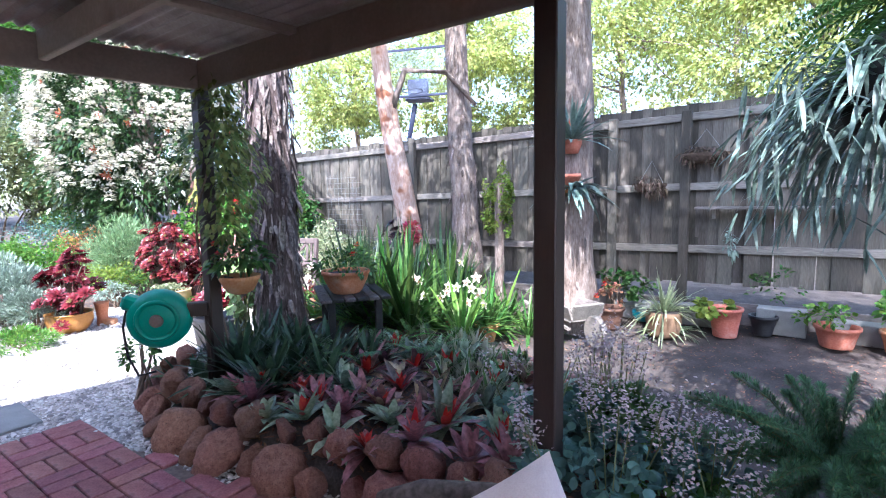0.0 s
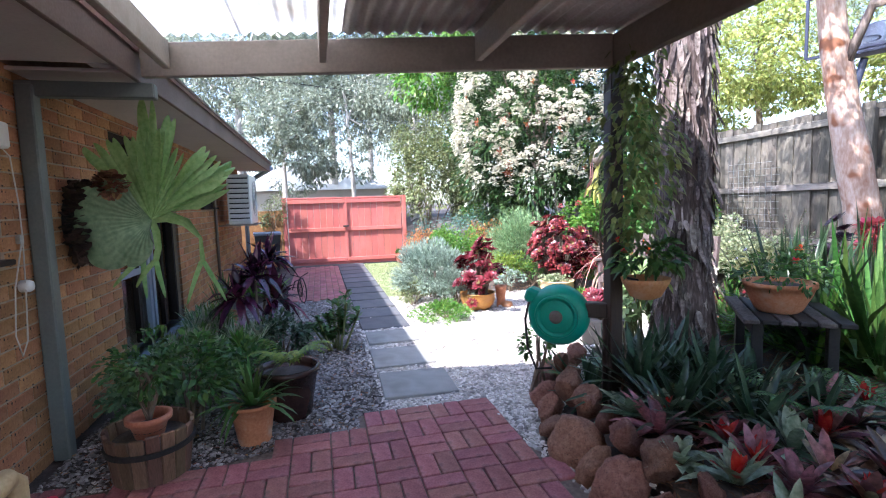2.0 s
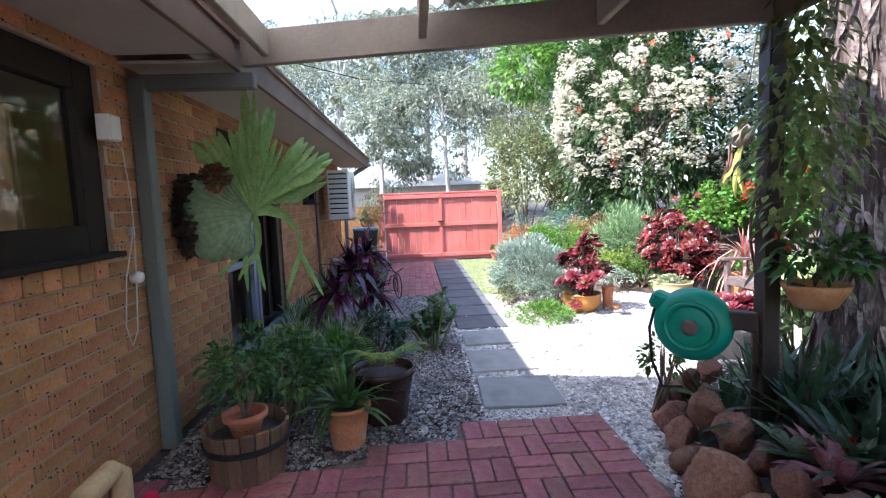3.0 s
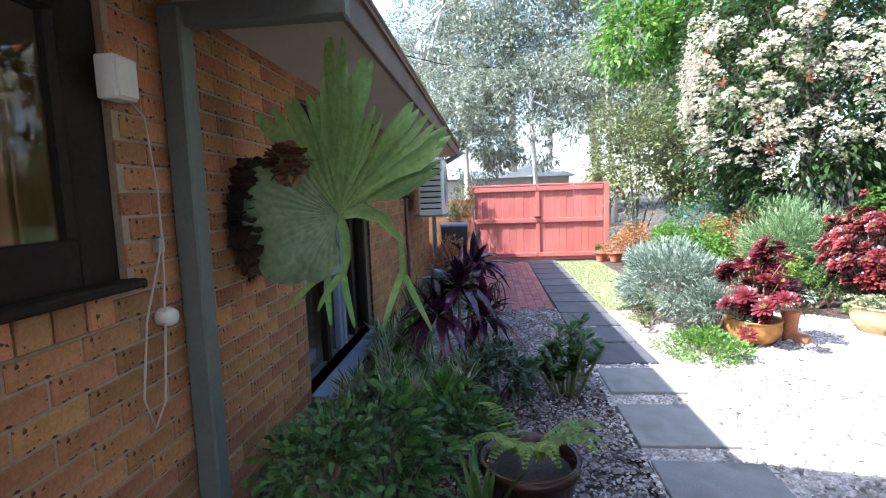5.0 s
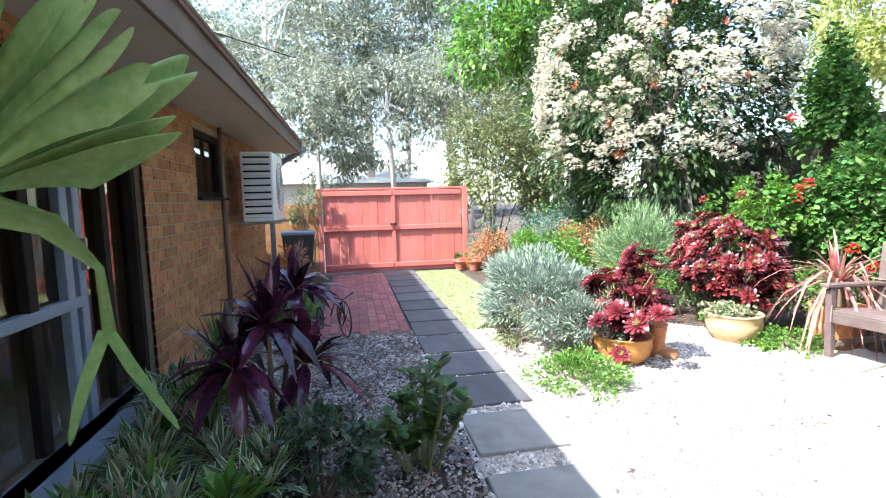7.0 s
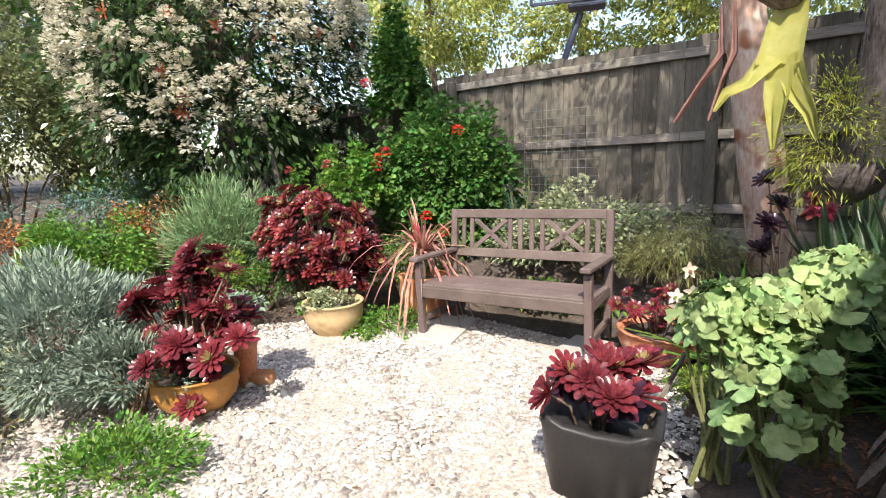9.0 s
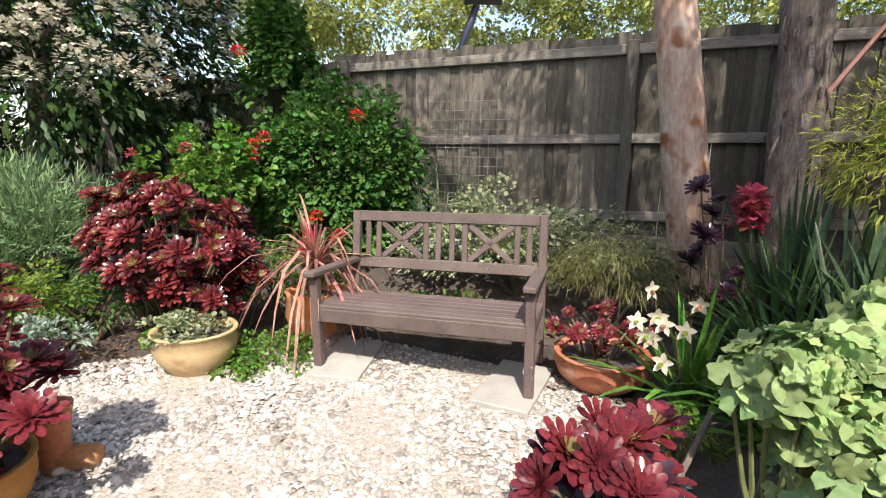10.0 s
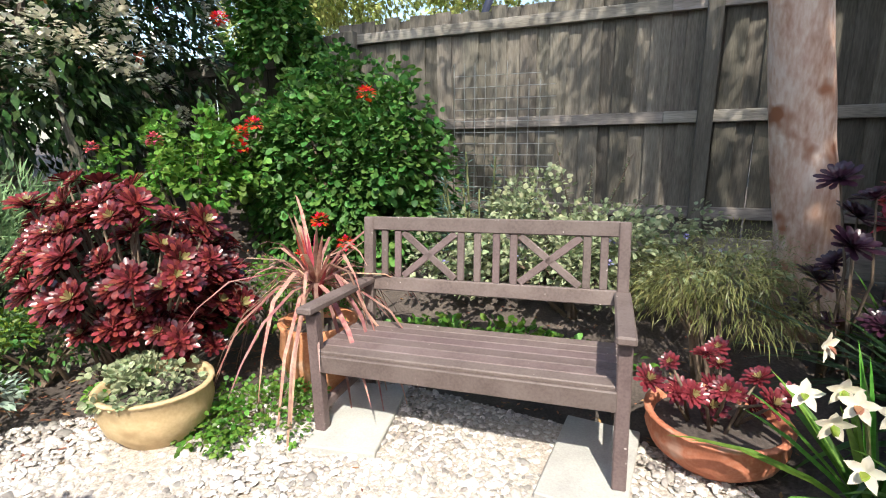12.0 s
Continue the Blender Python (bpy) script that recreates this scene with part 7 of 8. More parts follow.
# bromeliads
spots = []
while len(spots) < 62:
    x, y = rng.uniform(-3.1, -0.95), rng.uniform(1.5, 3.1)
    if y > 1.62 + 0.1 * math.sin(3 * x) and all((x - a) ** 2 + (y - b) ** 2 > 0.033 for a, b in spots):
        spots.append((x, y))
for i, (x, y) in enumerate(spots):
    red = i % 3 == 0
    r = rng.uniform(0.20, 0.32)
    b = thing("bromeliad", "bromeliad rosette with a red heart" if red else "mottled green and bronze bromeliad rosette", "bromeliad", (x, y, hz(x, y)), rng.uniform(0, 360), "bromeliads in the bed")
    vq = clump_vq(22, r, 0.058, (0.35, 1.45), 0.45, 0.02, lift=0.02)
    if y < 2.0:
        single_leaves(vq, 22, L_BROM if i % 2 else L_BROMG, b)
    else:
        leaves("leaves", vq, L_BROM if i % 2 else L_BROMG, b)
    if red:
        single_leaves(clump_vq(9, r * 0.5, 0.045, (0.1, 0.9), 0.1, 0.015, lift=0.04), 9, L_BROMR, b, "centre_leaf")
bush("trailing_vine", "small trailing vine hanging below the hose reel", "climber", (-4.12, 1.62, 0.05), (0.14, 0.12, 0.22), 160, 0.045, 0.03, L_MID, "leaf", 16, lift=0.32, twigs=5)
# ferns in the bed
for x, y in ((-2.75, 2.55), (-4.0, 1.95), (-2.4, 2.9)):
    t = thing("sword_fern", "green sword fern in the bed", "fern", (x, y, hz(x, y)))
    fr = []
    for i in range(9):
        a = rng.uniform(0, 6.28)
        s = np.linspace(0.12, 1, 20)
        d = np.array([math.cos(a), math.sin(a)])
        rach = np.stack([d[0] * 0.38 * s, d[1] * 0.38 * s, 0.5 * s - 0.28 * s * s], 1)
        for q in (-1, 1):
            fr.append(blades(rach, np.tile([-d[1] * q, d[0] * q, 0], (20, 1)) + np.array([d[0], d[1], 0]) * 0.2, 0.06 * np.sin(3.0 * s + 0.2) + 0.012, 0.014, 0.1, "leaf"))
    leaves("fronds", merge(*fr), L_MID, t)
# variegated clumps and the two red pots
for i, (x, y) in enumerate(((-2.15, 3.1), (-1.95, 2.85), (-2.35, 3.35), (-1.7, 3.05), (-1.75, 2.6))):
    t = thing("variegated_clump", "green and cream variegated leafy clump", "groundcover", (x, y, hz(x, y)), group="variegated clumps in the bed")
    margined(merge(*[(lambda q: (q[0] + [rng.normal(0, 0.12), rng.normal(0, 0.12), 0], q[1]))(clump_vq(18, 0.22, 0.045, (0.1, 1.2), 0.3, shape="leaf")) for j in range(6)]), 108, L_MID, t, 0.6 if i % 2 == 0 else 0.9)
for x, y, s_, mt in ((-2.85, 4.02, 0.8, L_SPIDER), (-2.66, 4.30, 1.1, L_MID)):
    t = potted("terracotta_pot", "terracotta pot of bright leaves beside the bed", "potted plant", (x, y), pot_profile(0.08 * s_, 0.115 * s_, 0.17 * s_), M_TERRA, group="terracotta pots by the bed")
    leaves("leaves", clump_vq(40, 0.30 * s_, 0.045, (0.2, 1.3), 0.4, 0.04, lift=0.15, shape="leaf"), mt, t)
# heuchera edge with pale florets
for i in range(17):
    x, y = rng.uniform(-1.15, -0.25), rng.uniform(1.75, 2.6)
    if (x + 0.96) ** 2 + (y - 1.885) ** 2 < 0.03:
        continue
    t = thing("foamy_bells", "low blue-green plant with pale pink flower sprays", "groundcover", (x, y, hz(x, y) - 0.01), group="flowering plants by the post")
    leaves("leaves", cloud((0, 0, 0.13), (0.2, 0.2, 0.13), 130, 0.06, 0.05, "round", 16), L_BLUE if i % 3 else L_MID, t)
    for k in range(4):
        dx, dy, zt = rng.normal(0, 0.12), rng.normal(0, 0.12), rng.uniform(0.34, 0.56)
        st = part("flower_stem", Geo().tube([(dx * 0.3, dy * 0.3, 0.05), (dx, dy, zt)], 0.003, 5), M_STEM, t)
        n_ = 46
        leaves("florets", blades(np.array([dx, dy, zt]) + rng.normal(0, 1, (n_, 3)) * [0.026, 0.026, 0.05], sphere_dirs(n_, -0.5), 0.02, 0.015, 0.1, "petal"), F_BRONZE, st)["kind"] = "stuff"
# asparagus fern, near foreground
af = thing("foxtail_fern", "dense dark green foxtail fern beside the patio", "fern", (0.06, 2.55, 0))
for i in range(64):
    a = rng.uniform(0, 6.28)
    el = rng.uniform(0.05, 1.15)
    Lp = rng.uniform(0.50, 0.85)
    s = np.sort(rng.uniform(0.12, 1, 620))
    d = np.array([math.cos(a) * math.cos(el), math.sin(a) * math.cos(el), math.sin(el)])
    ax = d[None] * (Lp * s)[:, None] + np.array([0, 0, 1]) * (0.28 - 0.36 * s * s * Lp)[:, None]
    out = sphere_dirs(len(s), -1)
    st = part("stem", Geo().tube([tuple(ax[0]), tuple(ax[len(s) // 2]), tuple(ax[-1])], 0.004, 5), M_STEM, af)
    leaves("needles", blades(ax, out + d * 0.5, 0.05 * np.minimum(1, 4 * (1.08 - s)), 0.0045, 0.0, "needle"), L_ASPAR, st)

# ---- along the fence foot ----
def fence_pot(x, y, label, prof, mat, vq, lm, cat="potted plant"):
    t = potted("fence_pot", label, cat, (x, y), prof, mat, group="pots along the fence")
    leaves("leaves", vq, lm, t)
    return t


fp = fence_pot(-1.72, 5.45, "glazed brown pot with a small red-flowered plant", pot_profile(0.10, 0.14, 0.24), M_BARREL, cloud((0, 0, 0.36), (0.13, 0.13, 0.14), 90, 0.05, 0.03, "leaf", 10), L_RUST)
leaves("flowers", merge(flower_ball((-0.06, -0.05, 0.5), 0.02, 18, 0.03), flower_ball((-0.14, -0.05, 0.36), 0.02, 18, 0.03)), F_RED, fp, "red flowers")
fence_pot(-1.18, 5.5, "spider plant spilling over a ribbed basket pot", [(0.15, 0), (0.16, 0.02), (0.17, 0.05), (0.165, 0.07), (0.175, 0.10), (0.17, 0.12), (0.18, 0.15), (0.175, 0.18), (0.185, 0.21), (0.17, 0.26)], M_BARREL, merge(clump_vq(120, 0.55, 0.018, (0.15, 1.45), 0.75, 0.06, lift=0.24), clump_vq(30, 0.35, 0.018, (1.2, 1.7), 0.5, 0.1, lift=0.06)), L_SPIDER)
fence_pot(-0.62, 5.62, "terracotta pot with lime-green geranium leaves", pot_profile(0.11, 0.15, 0.30), M_TERRA, cloud((-0.1, -0.05, 0.27), (0.16, 0.12, 0.12), 70, 0.075, 0.07, "round", 10), L_LIME)
fence_pot(0.28, 5.72, "low terracotta pot with small green plants", pot_profile(0.13, 0.17, 0.2), M_TERRA, cloud((-0.05, 0, 0.26), (0.22, 0.18, 0.14), 160, 0.06, 0.04, "leaf", 16), L_BRIGHT)
fence_pot(-0.3, 5.78, "dark pot with a thin leafy shrub against the fence", pot_profile(0.08, 0.12, 0.2), M_BLACKPOT, cloud((0.1, 0, 0.45), (0.25, 0.15, 0.2), 130, 0.05, 0.03, "leaf", 14), L_MID)
fence_pot(0.72, 5.7, "pot of bright green foliage by the fence", pot_profile(0.10, 0.14, 0.2), M_TERRA, cloud((0, 0, 0.32), (0.22, 0.2, 0.2), 220, 0.06, 0.05, "round", 18), L_BRIGHT)
gf = bush("red_geranium", "small red-flowered geranium by the fence post", "shrub", (-1.72, 5.85), (0.3, 0.15, 0.22), 300, 0.06, 0.05, L_MID, "round", 16, lift=0.35)
bl = thing("blue_watering_bowl", "small turquoise bowl on the ground by the fence", "bowl", (-1.45, 5.78, hz(-1.45, 5.78)))
part("bowl", Geo().lathe([(0.06, 0), (0.11, 0.05), (0.12, 0.12), (0.11, 0.12), (0.09, 0.05)], n=20), material("turquoise_glaze", [(0.01, 0.20, 0.24), (0.02, 0.28, 0.32)], scale=4, rough=0.3, bump=0.02, vary=0), bl, smooth=True)
# baskets on the fence
for x, z, w in ((-0.9, 1.93, 0.24), (-1.45, 1.62, 0.18)):
    hb = thing("wall_basket", "dry brown moss basket hung on the fence", "hanging basket", (x, 5.98, z))
    part("basket", Geo().lathe([(0.3 * w, -0.09), (0.8 * w, -0.05), (w, 0.0), (w, 0.02), (0.85 * w, 0.02)], n=18), M_MOSS, hb, smooth=True).scale = (1, 0.5, 1)
    part("wire", Geo().tube([(-w * 0.8, 0.02, 0), (0, 0.06, 0.28), (w * 0.8, 0.02, 0)], 0.003, 5), M_STEEL, hb)
    leaves("dry_leaves", cloud((0, -0.02, 0.0), (w, 0.1, 0.10), 420, 0.07, 0.014, "leaf", 26, zmin=-0.9, droop=0.9), L_MOSS, hb)
hk = thing("wire_plant_hanger", "small hanging grey-leaved plant on the fence", "hanging plant", (-0.62, 5.95, 1.02))
leaves("leaves", cloud((0, 0, -0.02), (0.09, 0.06, 0.14), 60, 0.06, 0.03, "leaf", 8, zmin=-1, droop=0.6), L_GREY, hk)
part("wire", Geo().tube([(0, 0.08, 0.2), (0, 0.02, 0.1), (0, 0, 0)], 0.003, 5), M_STEEL, hk)

# epiphyte pot on the third trunk
ep = thing("trunk_epiphytes", "terracotta pot of bromeliads and elkhorn strapped to the trunk", "epiphyte", (-2.08, 5.16, 1.55))
part("pot", Geo().lathe([(0.06, 0), (0.09, 0.16), (0.10, 0.16), (0.10, 0.20), (0.08, 0.20)], n=20), M_TERRA, ep, smooth=True)
part("upper_pot", Geo().lathe([(0.07, 0.42), (0.10, 0.5), (0.11, 0.56), (0.09, 0.56)], n=20), M_TERRA, ep, smooth=True)
q1 = clump_vq(80, 0.60, 0.042, (0.2, 1.6), 0.35, 0.05, lift=0.55)
q2 = clump_vq(70, 0.50, 0.055, (0.9, 1.9), 0.5, 0.06, lift=0.05)
leaves("leaves", q1, L_ELK, ep)
leaves("lower_fronds", q2, L_ELK, ep)
leaves("red_leaves", clump_vq(10, 0.25, 0.03, (0.2, 0.9), 0.2, 0.04, lift=0.55), L_BROMR, ep)

# big hanging elkhorn and fern at the patio side
ek = thing("hanging_elkhorn", "large hanging elkhorn fern with blue-green antler fronds", "hanging plant", (0.30, 3.45, 2.0))
part("mount", Geo().lathe([(0.02, -0.25), (0.2, -0.18), (0.28, 0.0), (0.25, 0.2), (0.1, 0.32)], n=18), M_BLACK, ek, smooth=True)
part("chain", Geo().tube([(0, 0, 0.3), (0, 0.1, 3.4)], 0.006, 6), M_BLACK, ek)
n_ = 430
a = rng.uniform(0, 2 * np.pi, n_)
el = rng.uniform(-0.5, 0.8, n_)
d = np.stack([np.cos(a) * np.cos(el), np.sin(a) * np.cos(el), np.sin(el)], 1)
base = d * [0.24, 0.24, 0.24]
L_ = rng.uniform(0.30, 0.66, n_)
dr = rng.uniform(0.35, 0.95, n_)
st_ = blades(base, d, L_, 0.026, dr, "strap", 0.1)
tips = base + d * (L_ * (1 - 0.25 * np.clip(dr, 0, 1)))[:, None] * 0.93 + np.array([0, 0, -1]) * (L_ * dr * 0.86)[:, None]
f1 = blades(tips, unit(d * 0.35 + [0, 0, -1] + rng.normal(0, 0.35, (n_, 3))), 0.19, 0.022, 0.1, "strap")
f2 = blades(tips, unit(d * 0.5 + [0, 0, -1] + rng.normal(0, 0.45, (n_, 3))), 0.16, 0.02, 0.1, "strap")
leaves("fronds", merge(st_, f1, f2), L_ELK, ek)
hf = thing("hanging_fern", "hanging green fern above the elkhorn", "hanging plant", (0.42, 3.6, 2.5))
fr = []
for i in range(95):
    a = rng.uniform(0, 6.28)
    s = np.linspace(0.1, 1, 22)
    d = np.array([math.cos(a), math.sin(a)])
    R_ = rng.uniform(0.5, 0.85)
    up_ = rng.uniform(-0.1, 0.5)
    rach = np.stack([d[0] * R_ * s, d[1] * R_ * s, up_ * s - 0.75 * R_ * s * s], 1)
    for q in (-1, 1):
        fr.append(blades(rach, np.tile([-d[1] * q, d[0] * q, -0.3], (22, 1)), 0.075 * np.sin(2.9 * s + 0.2) + 0.012, 0.017, 0.1, "leaf"))
leaves("fronds", merge(*fr), L_MID, hf)
part("pot", Geo().lathe([(0.12, -0.2), (0.16, -0.05), (0.18, 0.0), (0.15, 0.0)], n=20), M_TERRA, hf, smooth=True)
part("chain", Geo().tube([(0, 0, 0.0), (0, 0, 2.9)], 0.006, 6), M_BLACK, hf)

# power line over the gate
pl = thing("power_line", "thin black overhead power line beyond the gate", "cable", (-22, 0, 0))
part("wire", Geo().tube([(6, -9, 7.2), (0, -2, 6.6), (-4, 4, 6.9), (-8, 12, 7.6)], 0.02, 6), M_BLACK, pl)
# neighbouring roofs
for x, y, w, d_, h, rz in ((-34, -2, 12, 8, 3.2, 0), (6.0, 14.5, 9, 6, 3.0, 0)):
    nb = tagged(thing("neighbour_house", "pale neighbouring house with grey metal roof", "house", (x, y, 0), rz), kind="structure")
    part("wall", Geo().box((0, 0, h / 2 - 0.4), (d_, w, h - 0.8)), M_EAVE, nb)
    part("roof", Geo().add([(-d_ / 2 - 0.4, -w / 2 - 0.4, h - 0.8), (d_ / 2 + 0.4, -w / 2 - 0.4, h - 0.8), (d_ / 2 + 0.4, w / 2 + 0.4, h - 0.8), (-d_ / 2 - 0.4, w / 2 + 0.4, h - 0.8), (0, -w / 4, h + 0.9), (0, w / 4, h + 0.9)], [(0, 1, 4), (1, 2, 5, 4), (2, 3, 5), (3, 0, 4, 5), (3, 2, 1, 0)]), M_WHITE, nb)

# ---- rocks of the bed edge ----
def rock_mesh(seed, s=(1, 1, 1)):
    bm = bmesh.new()
    bmesh.ops.create_icosphere(bm, subdivisions=4, radius=1)
    cuts_ = [(Vector(sphere_dirs(1, -1)[0]), rng.uniform(0.62, 0.88)) for q in range(9)]
    for v in bm.verts:
        p = v.co.copy()
        for nrm, far_ in cuts_:
            over = p.dot(nrm) - far_
            if over > 0:
                p -= nrm * over * 0.85
        k = 1 + 0.22 * noise.noise(p * 1.4 + Vector((seed * 7.1, 0, 0))) + 0.10 * noise.noise(p * 4 + Vector((0, seed * 3.3, 0))) + 0.07 * noise.noise(p * 9 + Vector((seed, 0, 0)))
        v.co = Vector((p.x * s[0], p.y * s[1], p.z * s[2])) * k
    me = bpy.data.meshes.new("rock")
    bm.to_mesh(me)
    bm.free()
    me.materials.append(M_ROCK)
    me.shade_smooth()
    return me


rocks = [rock_mesh(i, (1, rng.uniform(0.8, 1.0), rng.uniform(0.75, 1.0))) for i in range(9)]
edge = [(-4.32, 1.85), (-4.20, 1.68), (-3.95, 1.58), (-3.7, 1.48), (-3.45, 1.44), (-3.2, 1.42), (-2.98, 1.40), (-2.75, 1.42), (-2.52, 1.45), (-2.3, 1.48), (-2.08, 1.52), (-1.85, 1.57), (-1.62, 1.6), (-1.4, 1.62), (-1.2, 1.64)]
for i, (x, y) in enumerate(edge):
    for tier in range(2):
        r = rng.uniform(0.095, 0.18) * (0.8 if tier else 1)
        ob = new("edging_rock", rocks[int(rng.integers(9))])
        ob.matrix_basis = pose(x + rng.normal(0, 0.02) + tier * 0.10, y + tier * 0.15 + rng.normal(0, 0.015), 0.06 + tier * 0.17, *rng.uniform(0, 360, 3)) @ Matrix.Diagonal((r, r * rng.uniform(0.75, 1.0), r * rng.uniform(0.7, 1.05), 1))
        tagged(ob, "pitted red-brown volcanic rock edging the bed", "rock", "rocks edging the bed")

# ---- paving bricks in basket weave ----
paving = tagged(new("brick_paving"), "red clay bricks laid in basket weave", "paving", kind="structure")
mb1 = Geo().box((0, 0, 0), (0.222, 0.107, 0.04), ch=0.005).mesh("brick", M_PAVE)
cells = []
for i in range(-1, 30):
    for j in range(-1, 14):
        x0, y0 = -3.9 + 0.23 * i, -1.56 + 0.23 * j
        for k in range(2):
            if (i + j) % 2:
                c, a = (x0 + 0.115, y0 + 0.0575 + 0.115 * k), 0
            else:
                c, a = (x0 + 0.0575 + 0.115 * k, y0 + 0.115), 90
            if inside(c[0], c[1], PATIO):
                cells.append((c, a))
cells.sort(key=lambda q: q[0][0])
rest = Geo()
for n_, (c, a) in enumerate(cells):
    mm = pose(c[0], c[1], 0.004 + rng.normal(0, 0.0015), rng.normal(0, 0.4), rng.normal(0, 0.4), a + rng.normal(0, 0.5))
    if n_ < 300:
        ob = new("brick", mb1)
        ob.parent = paving
        ob.matrix_basis = mm
    else:
        rest.box(mm.translation, (0.222, 0.107, 0.04), mm, 0.005)
M_PAVE2 = material("red_paving_brick_rest", [(0.20, 0.062, 0.06), (0.30, 0.105, 0.10), (0.38, 0.165, 0.16)], scale=6, rough=0.75, bump=0.3, fine=90, vary=0.16, by="island", hue=0.015)
tagged(part("brick_field", rest, M_PAVE2, paving), kind="stuff")
path = tagged(new("red_path"), "red brick path strip beside the darker slabs", "paving", kind="structure")
g = Geo()
for i in range(19):
    for j in range(9):
        g.box((-8.65 - 0.23 * i - (0.11 if j % 2 else 0), -0.50 + 0.11 * j, 0.0), (0.222, 0.102, 0.03), ch=0.004)
tagged(part("brick_field", g, M_PAVE2, path), kind="stuff")


# ---- gravel, litter and grass ----
RA = np.arange(6) * math.pi / 3
STONE = np.concatenate([np.stack([np.cos(RA), np.sin(RA), 0 * RA - 0.15], 1), np.stack([0.66 * np.cos(RA + 0.5), 0.66 * np.sin(RA + 0.5), 0 * RA + 0.75], 1), [(0, 0, 1.0)]])
STONE_F = np.array([(j, (j + 1) % 6, 6 + j) for j in range(6)] + [(6 + j, (j + 1) % 6, 6 + (j + 1) % 6) for j in range(6)] + [(6 + j, 6 + (j + 1) % 6, 12) for j in range(6)])


def pebbles(n, poly, size, keep, zoff=0.0):
    """Small stones strewn inside an outline."""
    P = np.array(poly)
    lo, hi = P.min(0), P.max(0)
    p = rng.uniform(lo, hi, (n, 2))
    ok = np.array([inside(x, y, poly) and keep(x, y) for x, y in p])
    p = p[ok]
    k = len(p)
    s = size * rng.lognormal(0, 0.32, k)
    sc = np.stack([s * rng.uniform(0.8, 1.35, k), s * rng.uniform(0.6, 1.0, k), s * rng.uniform(0.35, 0.6, k)], 1)
    v = STONE[None] * (1 + rng.normal(0, 0.10, (k, 13, 1)))
    v = v * sc[:, None, :]
    a, b = rng.uniform(0, 6.28, k), rng.normal(0, 0.25, k)
    ca, sa = np.cos(a)[:, None], np.sin(a)[:, None]
    x, y, z = v[..., 0], v[..., 1], v[..., 2] + v[..., 0] * b[:, None]
    v = np.stack([x * ca - y * sa, x * sa + y * ca, z], -1)
    v += np.concatenate([p, (height(p[:, 0], p[:, 1]) + zoff + s * rng.uniform(0.0, 0.35, k))[:, None]], 1)[:, None, :]
    f = STONE_F[None] + (np.arange(k) * 13)[:, None, None]
    return v.reshape(-1, 3), f.reshape(-1, 3)


def off_slab(x, y):
    return not any(x1 - 0.01 < x < x0 + 0.01 and y0 - 0.01 < y < y1 + 0.01 for x0, x1, y0, y1 in slab_xs) and not inside(x, y, PATIO)


v, f = pebbles(80000, GRAVEL, 0.0125, lambda x, y: off_slab(x, y) and y > 0.44, 0.004)
tagged(part("gravel", fast_mesh("gravel", v, f, M_PEBBLE), M_PEBBLE), "loose pale cream and grey gravel stones", "gravel", kind="stuff")
# house strip: its shade is put into the darker stone colour
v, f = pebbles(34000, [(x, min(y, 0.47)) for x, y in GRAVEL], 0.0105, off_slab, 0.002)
tagged(part("house_gravel", fast_mesh("house_gravel", v, f, M_PEBBLE_SHADE), M_PEBBLE_SHADE), "finer mixed grey gravel along the house, coloured darker for the house shade", "gravel", kind="stuff")
v, f = pebbles(4000, [(-4.3, 1.75), (-4.1, 1.4), (-3.8, 1.15), (-2.9, 1.28), (-1.5, 1.42), (-1.5, 1.62), (-2.9, 1.5), (-3.6, 1.6)], 0.012, lambda x, y: True, 0.0)
tagged(part("edging_gravel", fast_mesh("edging_gravel", v, f, M_PEBBLE), M_PEBBLE), "thin strip of gravel between paving and rocks", "gravel", kind="stuff")


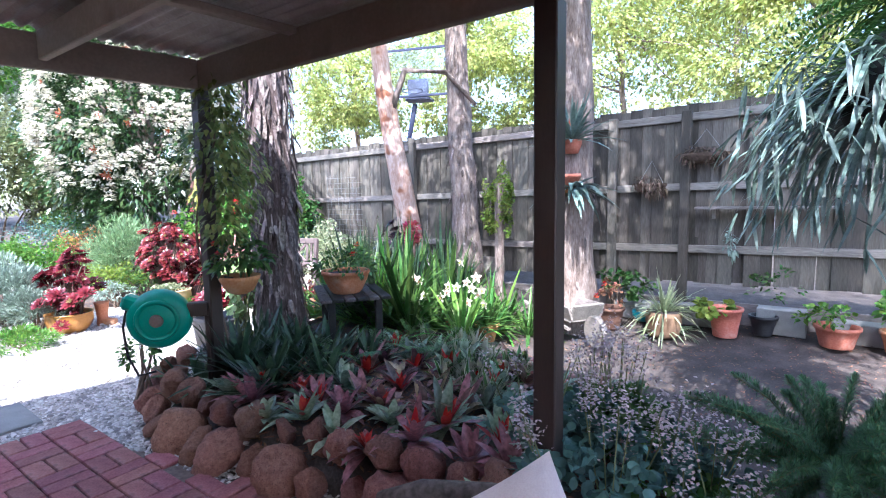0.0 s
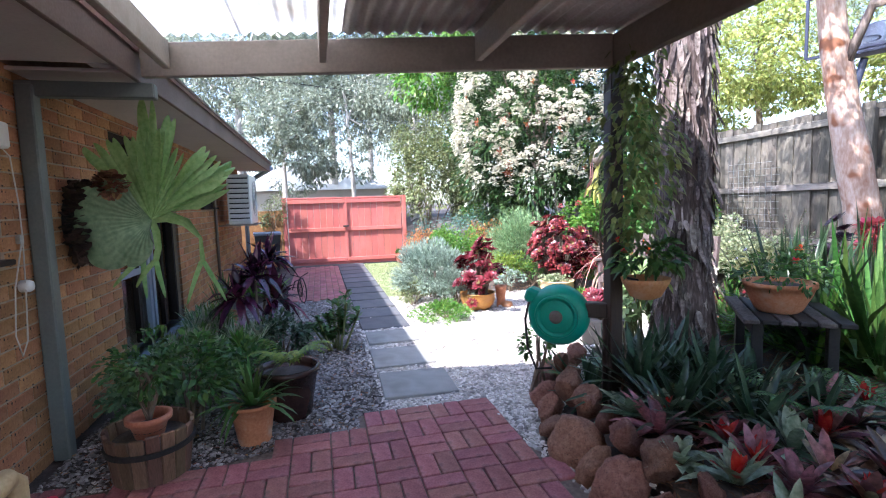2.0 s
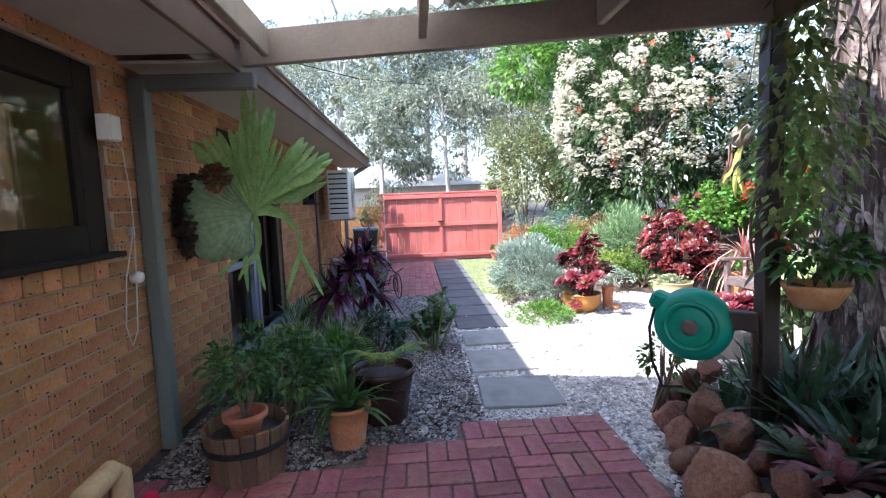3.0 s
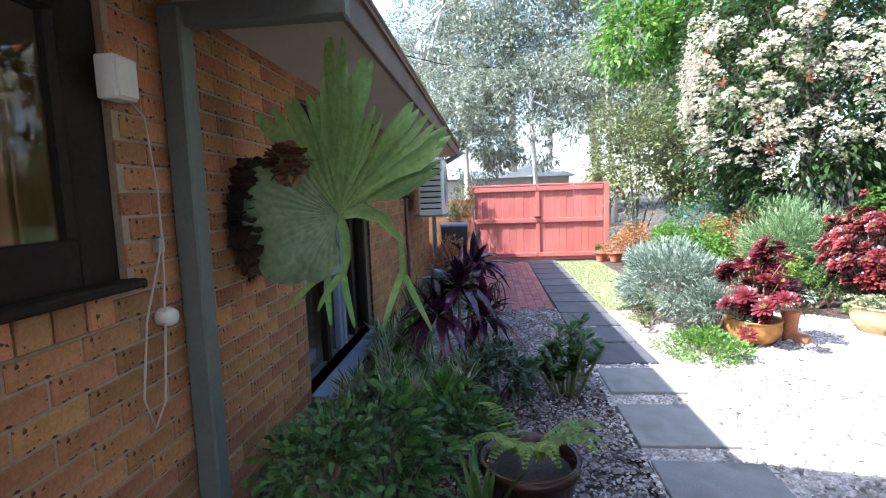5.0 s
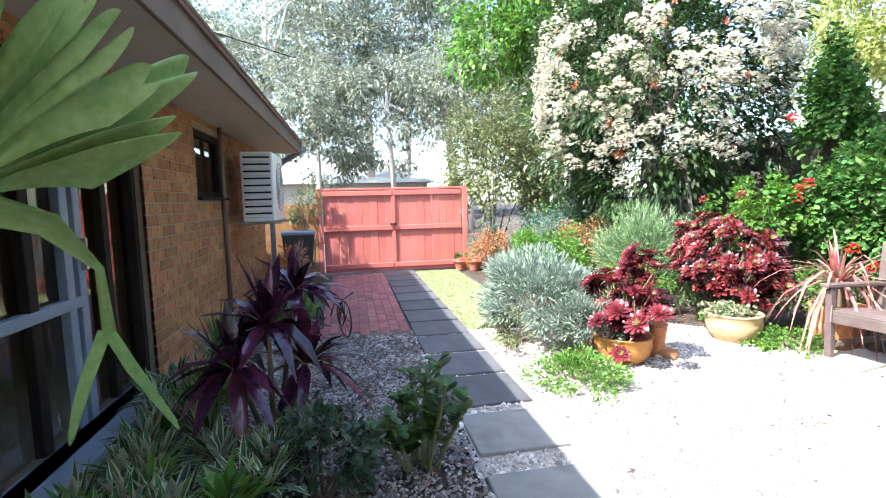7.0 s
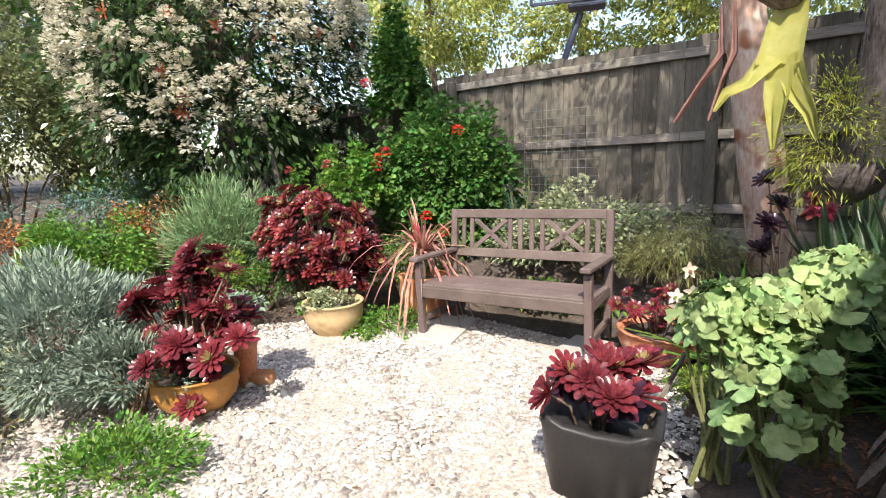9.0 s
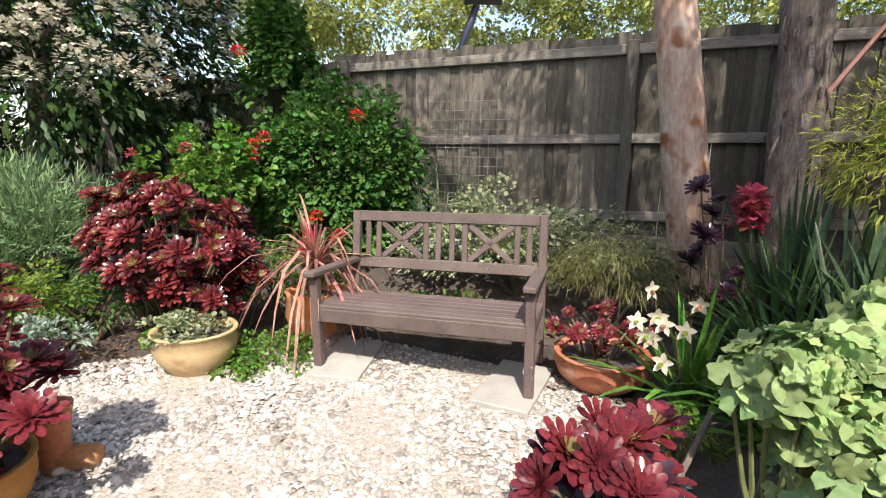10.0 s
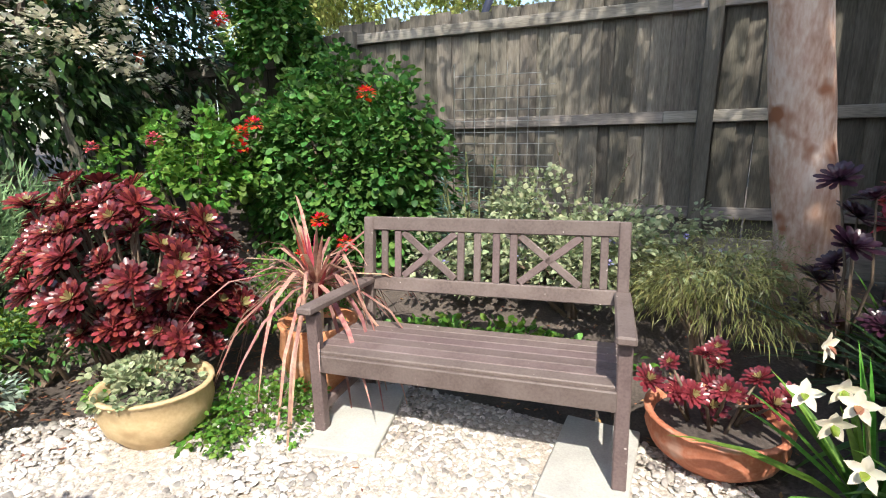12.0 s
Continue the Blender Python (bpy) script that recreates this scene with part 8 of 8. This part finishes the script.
def strewn(name, n, box, L, W, mat, label, category, keep=lambda x, y: True, up=0.006, tilt=0.15):
    x, y = rng.uniform(box[0], box[1], n), rng.uniform(box[2], box[3], n)
    ok = np.array([keep(a, b) for a, b in zip(x, y)])
    x, y = x[ok], y[ok]
    k = len(x)
    a = rng.uniform(0, 6.28, k)
    ll = L * rng.uniform(0.5, 1.3, k)
    vq = blades(np.stack([x, y, height(x, y) + rng.uniform(0, up, k)], 1), np.stack([np.cos(a), np.sin(a), np.abs(rng.normal(0, tilt, k))], 1), ll, W * ll / L, 0.05, "far", 0.1)
    ob = part(name, fast_mesh(name, vq[0], vq[1], mat), mat)
    return tagged(ob, label, category, kind="stuff")


strewn("bark_mulch", 9000, (-4.2, -0.3, 1.5, 3.6), 0.06, 0.014, M_MULCH, "red-brown bark chips over the planted bed", "mulch", lambda x, y: bed_mask(x, y) > 0.4, 0.012)
strewn("leaf_litter", 5000, (-4.5, 1.6, 2.6, 6.0), 0.035, 0.012, L_RUST, "fine dry leaf litter on the soil", "leaf litter", lambda x, y: bed_mask(x, y) < 0.5)
strewn("leaf_litter_gravel", 2200, (-9.0, -4.6, 1.4, 5.2), 0.035, 0.013, L_RUST, "dry fallen leaves on the gravel edge", "leaf litter", lambda x, y: (not inside(x, y, GRAVEL)) or rng.uniform() < 0.12, 0.02)
strewn("house_litter", 3000, (-8.4, -3.3, -1.5, 0.4), 0.035, 0.013, L_RUST, "dry brown litter among the gravel by the house", "leaf litter", lambda x, y: not inside(x, y, PATIO), 0.02)
strewn("border_litter", 3500, (-13.2, -7.5, 1.9, 5.8), 0.05, 0.018, L_RUST, "dry leaves under the border shrubs", "leaf litter", lambda x, y: True, 0.01)
gx_ = rng.uniform(-13.0, -8.4, 9000)
gy_ = rng.uniform(1.05, 1.9, 9000)
vq = blades(np.stack([gx_, gy_, 0 * gx_ + 0.005], 1), rng.normal(0, 0.35, (9000, 3)) + [0, 0, 1], 0.045, 0.006, 0.2, "needle")
tagged(part("grass", fast_mesh("grass", vq[0], vq[1], L_LAWN), L_LAWN), "short sunlit lawn grass", "grass", kind="stuff")
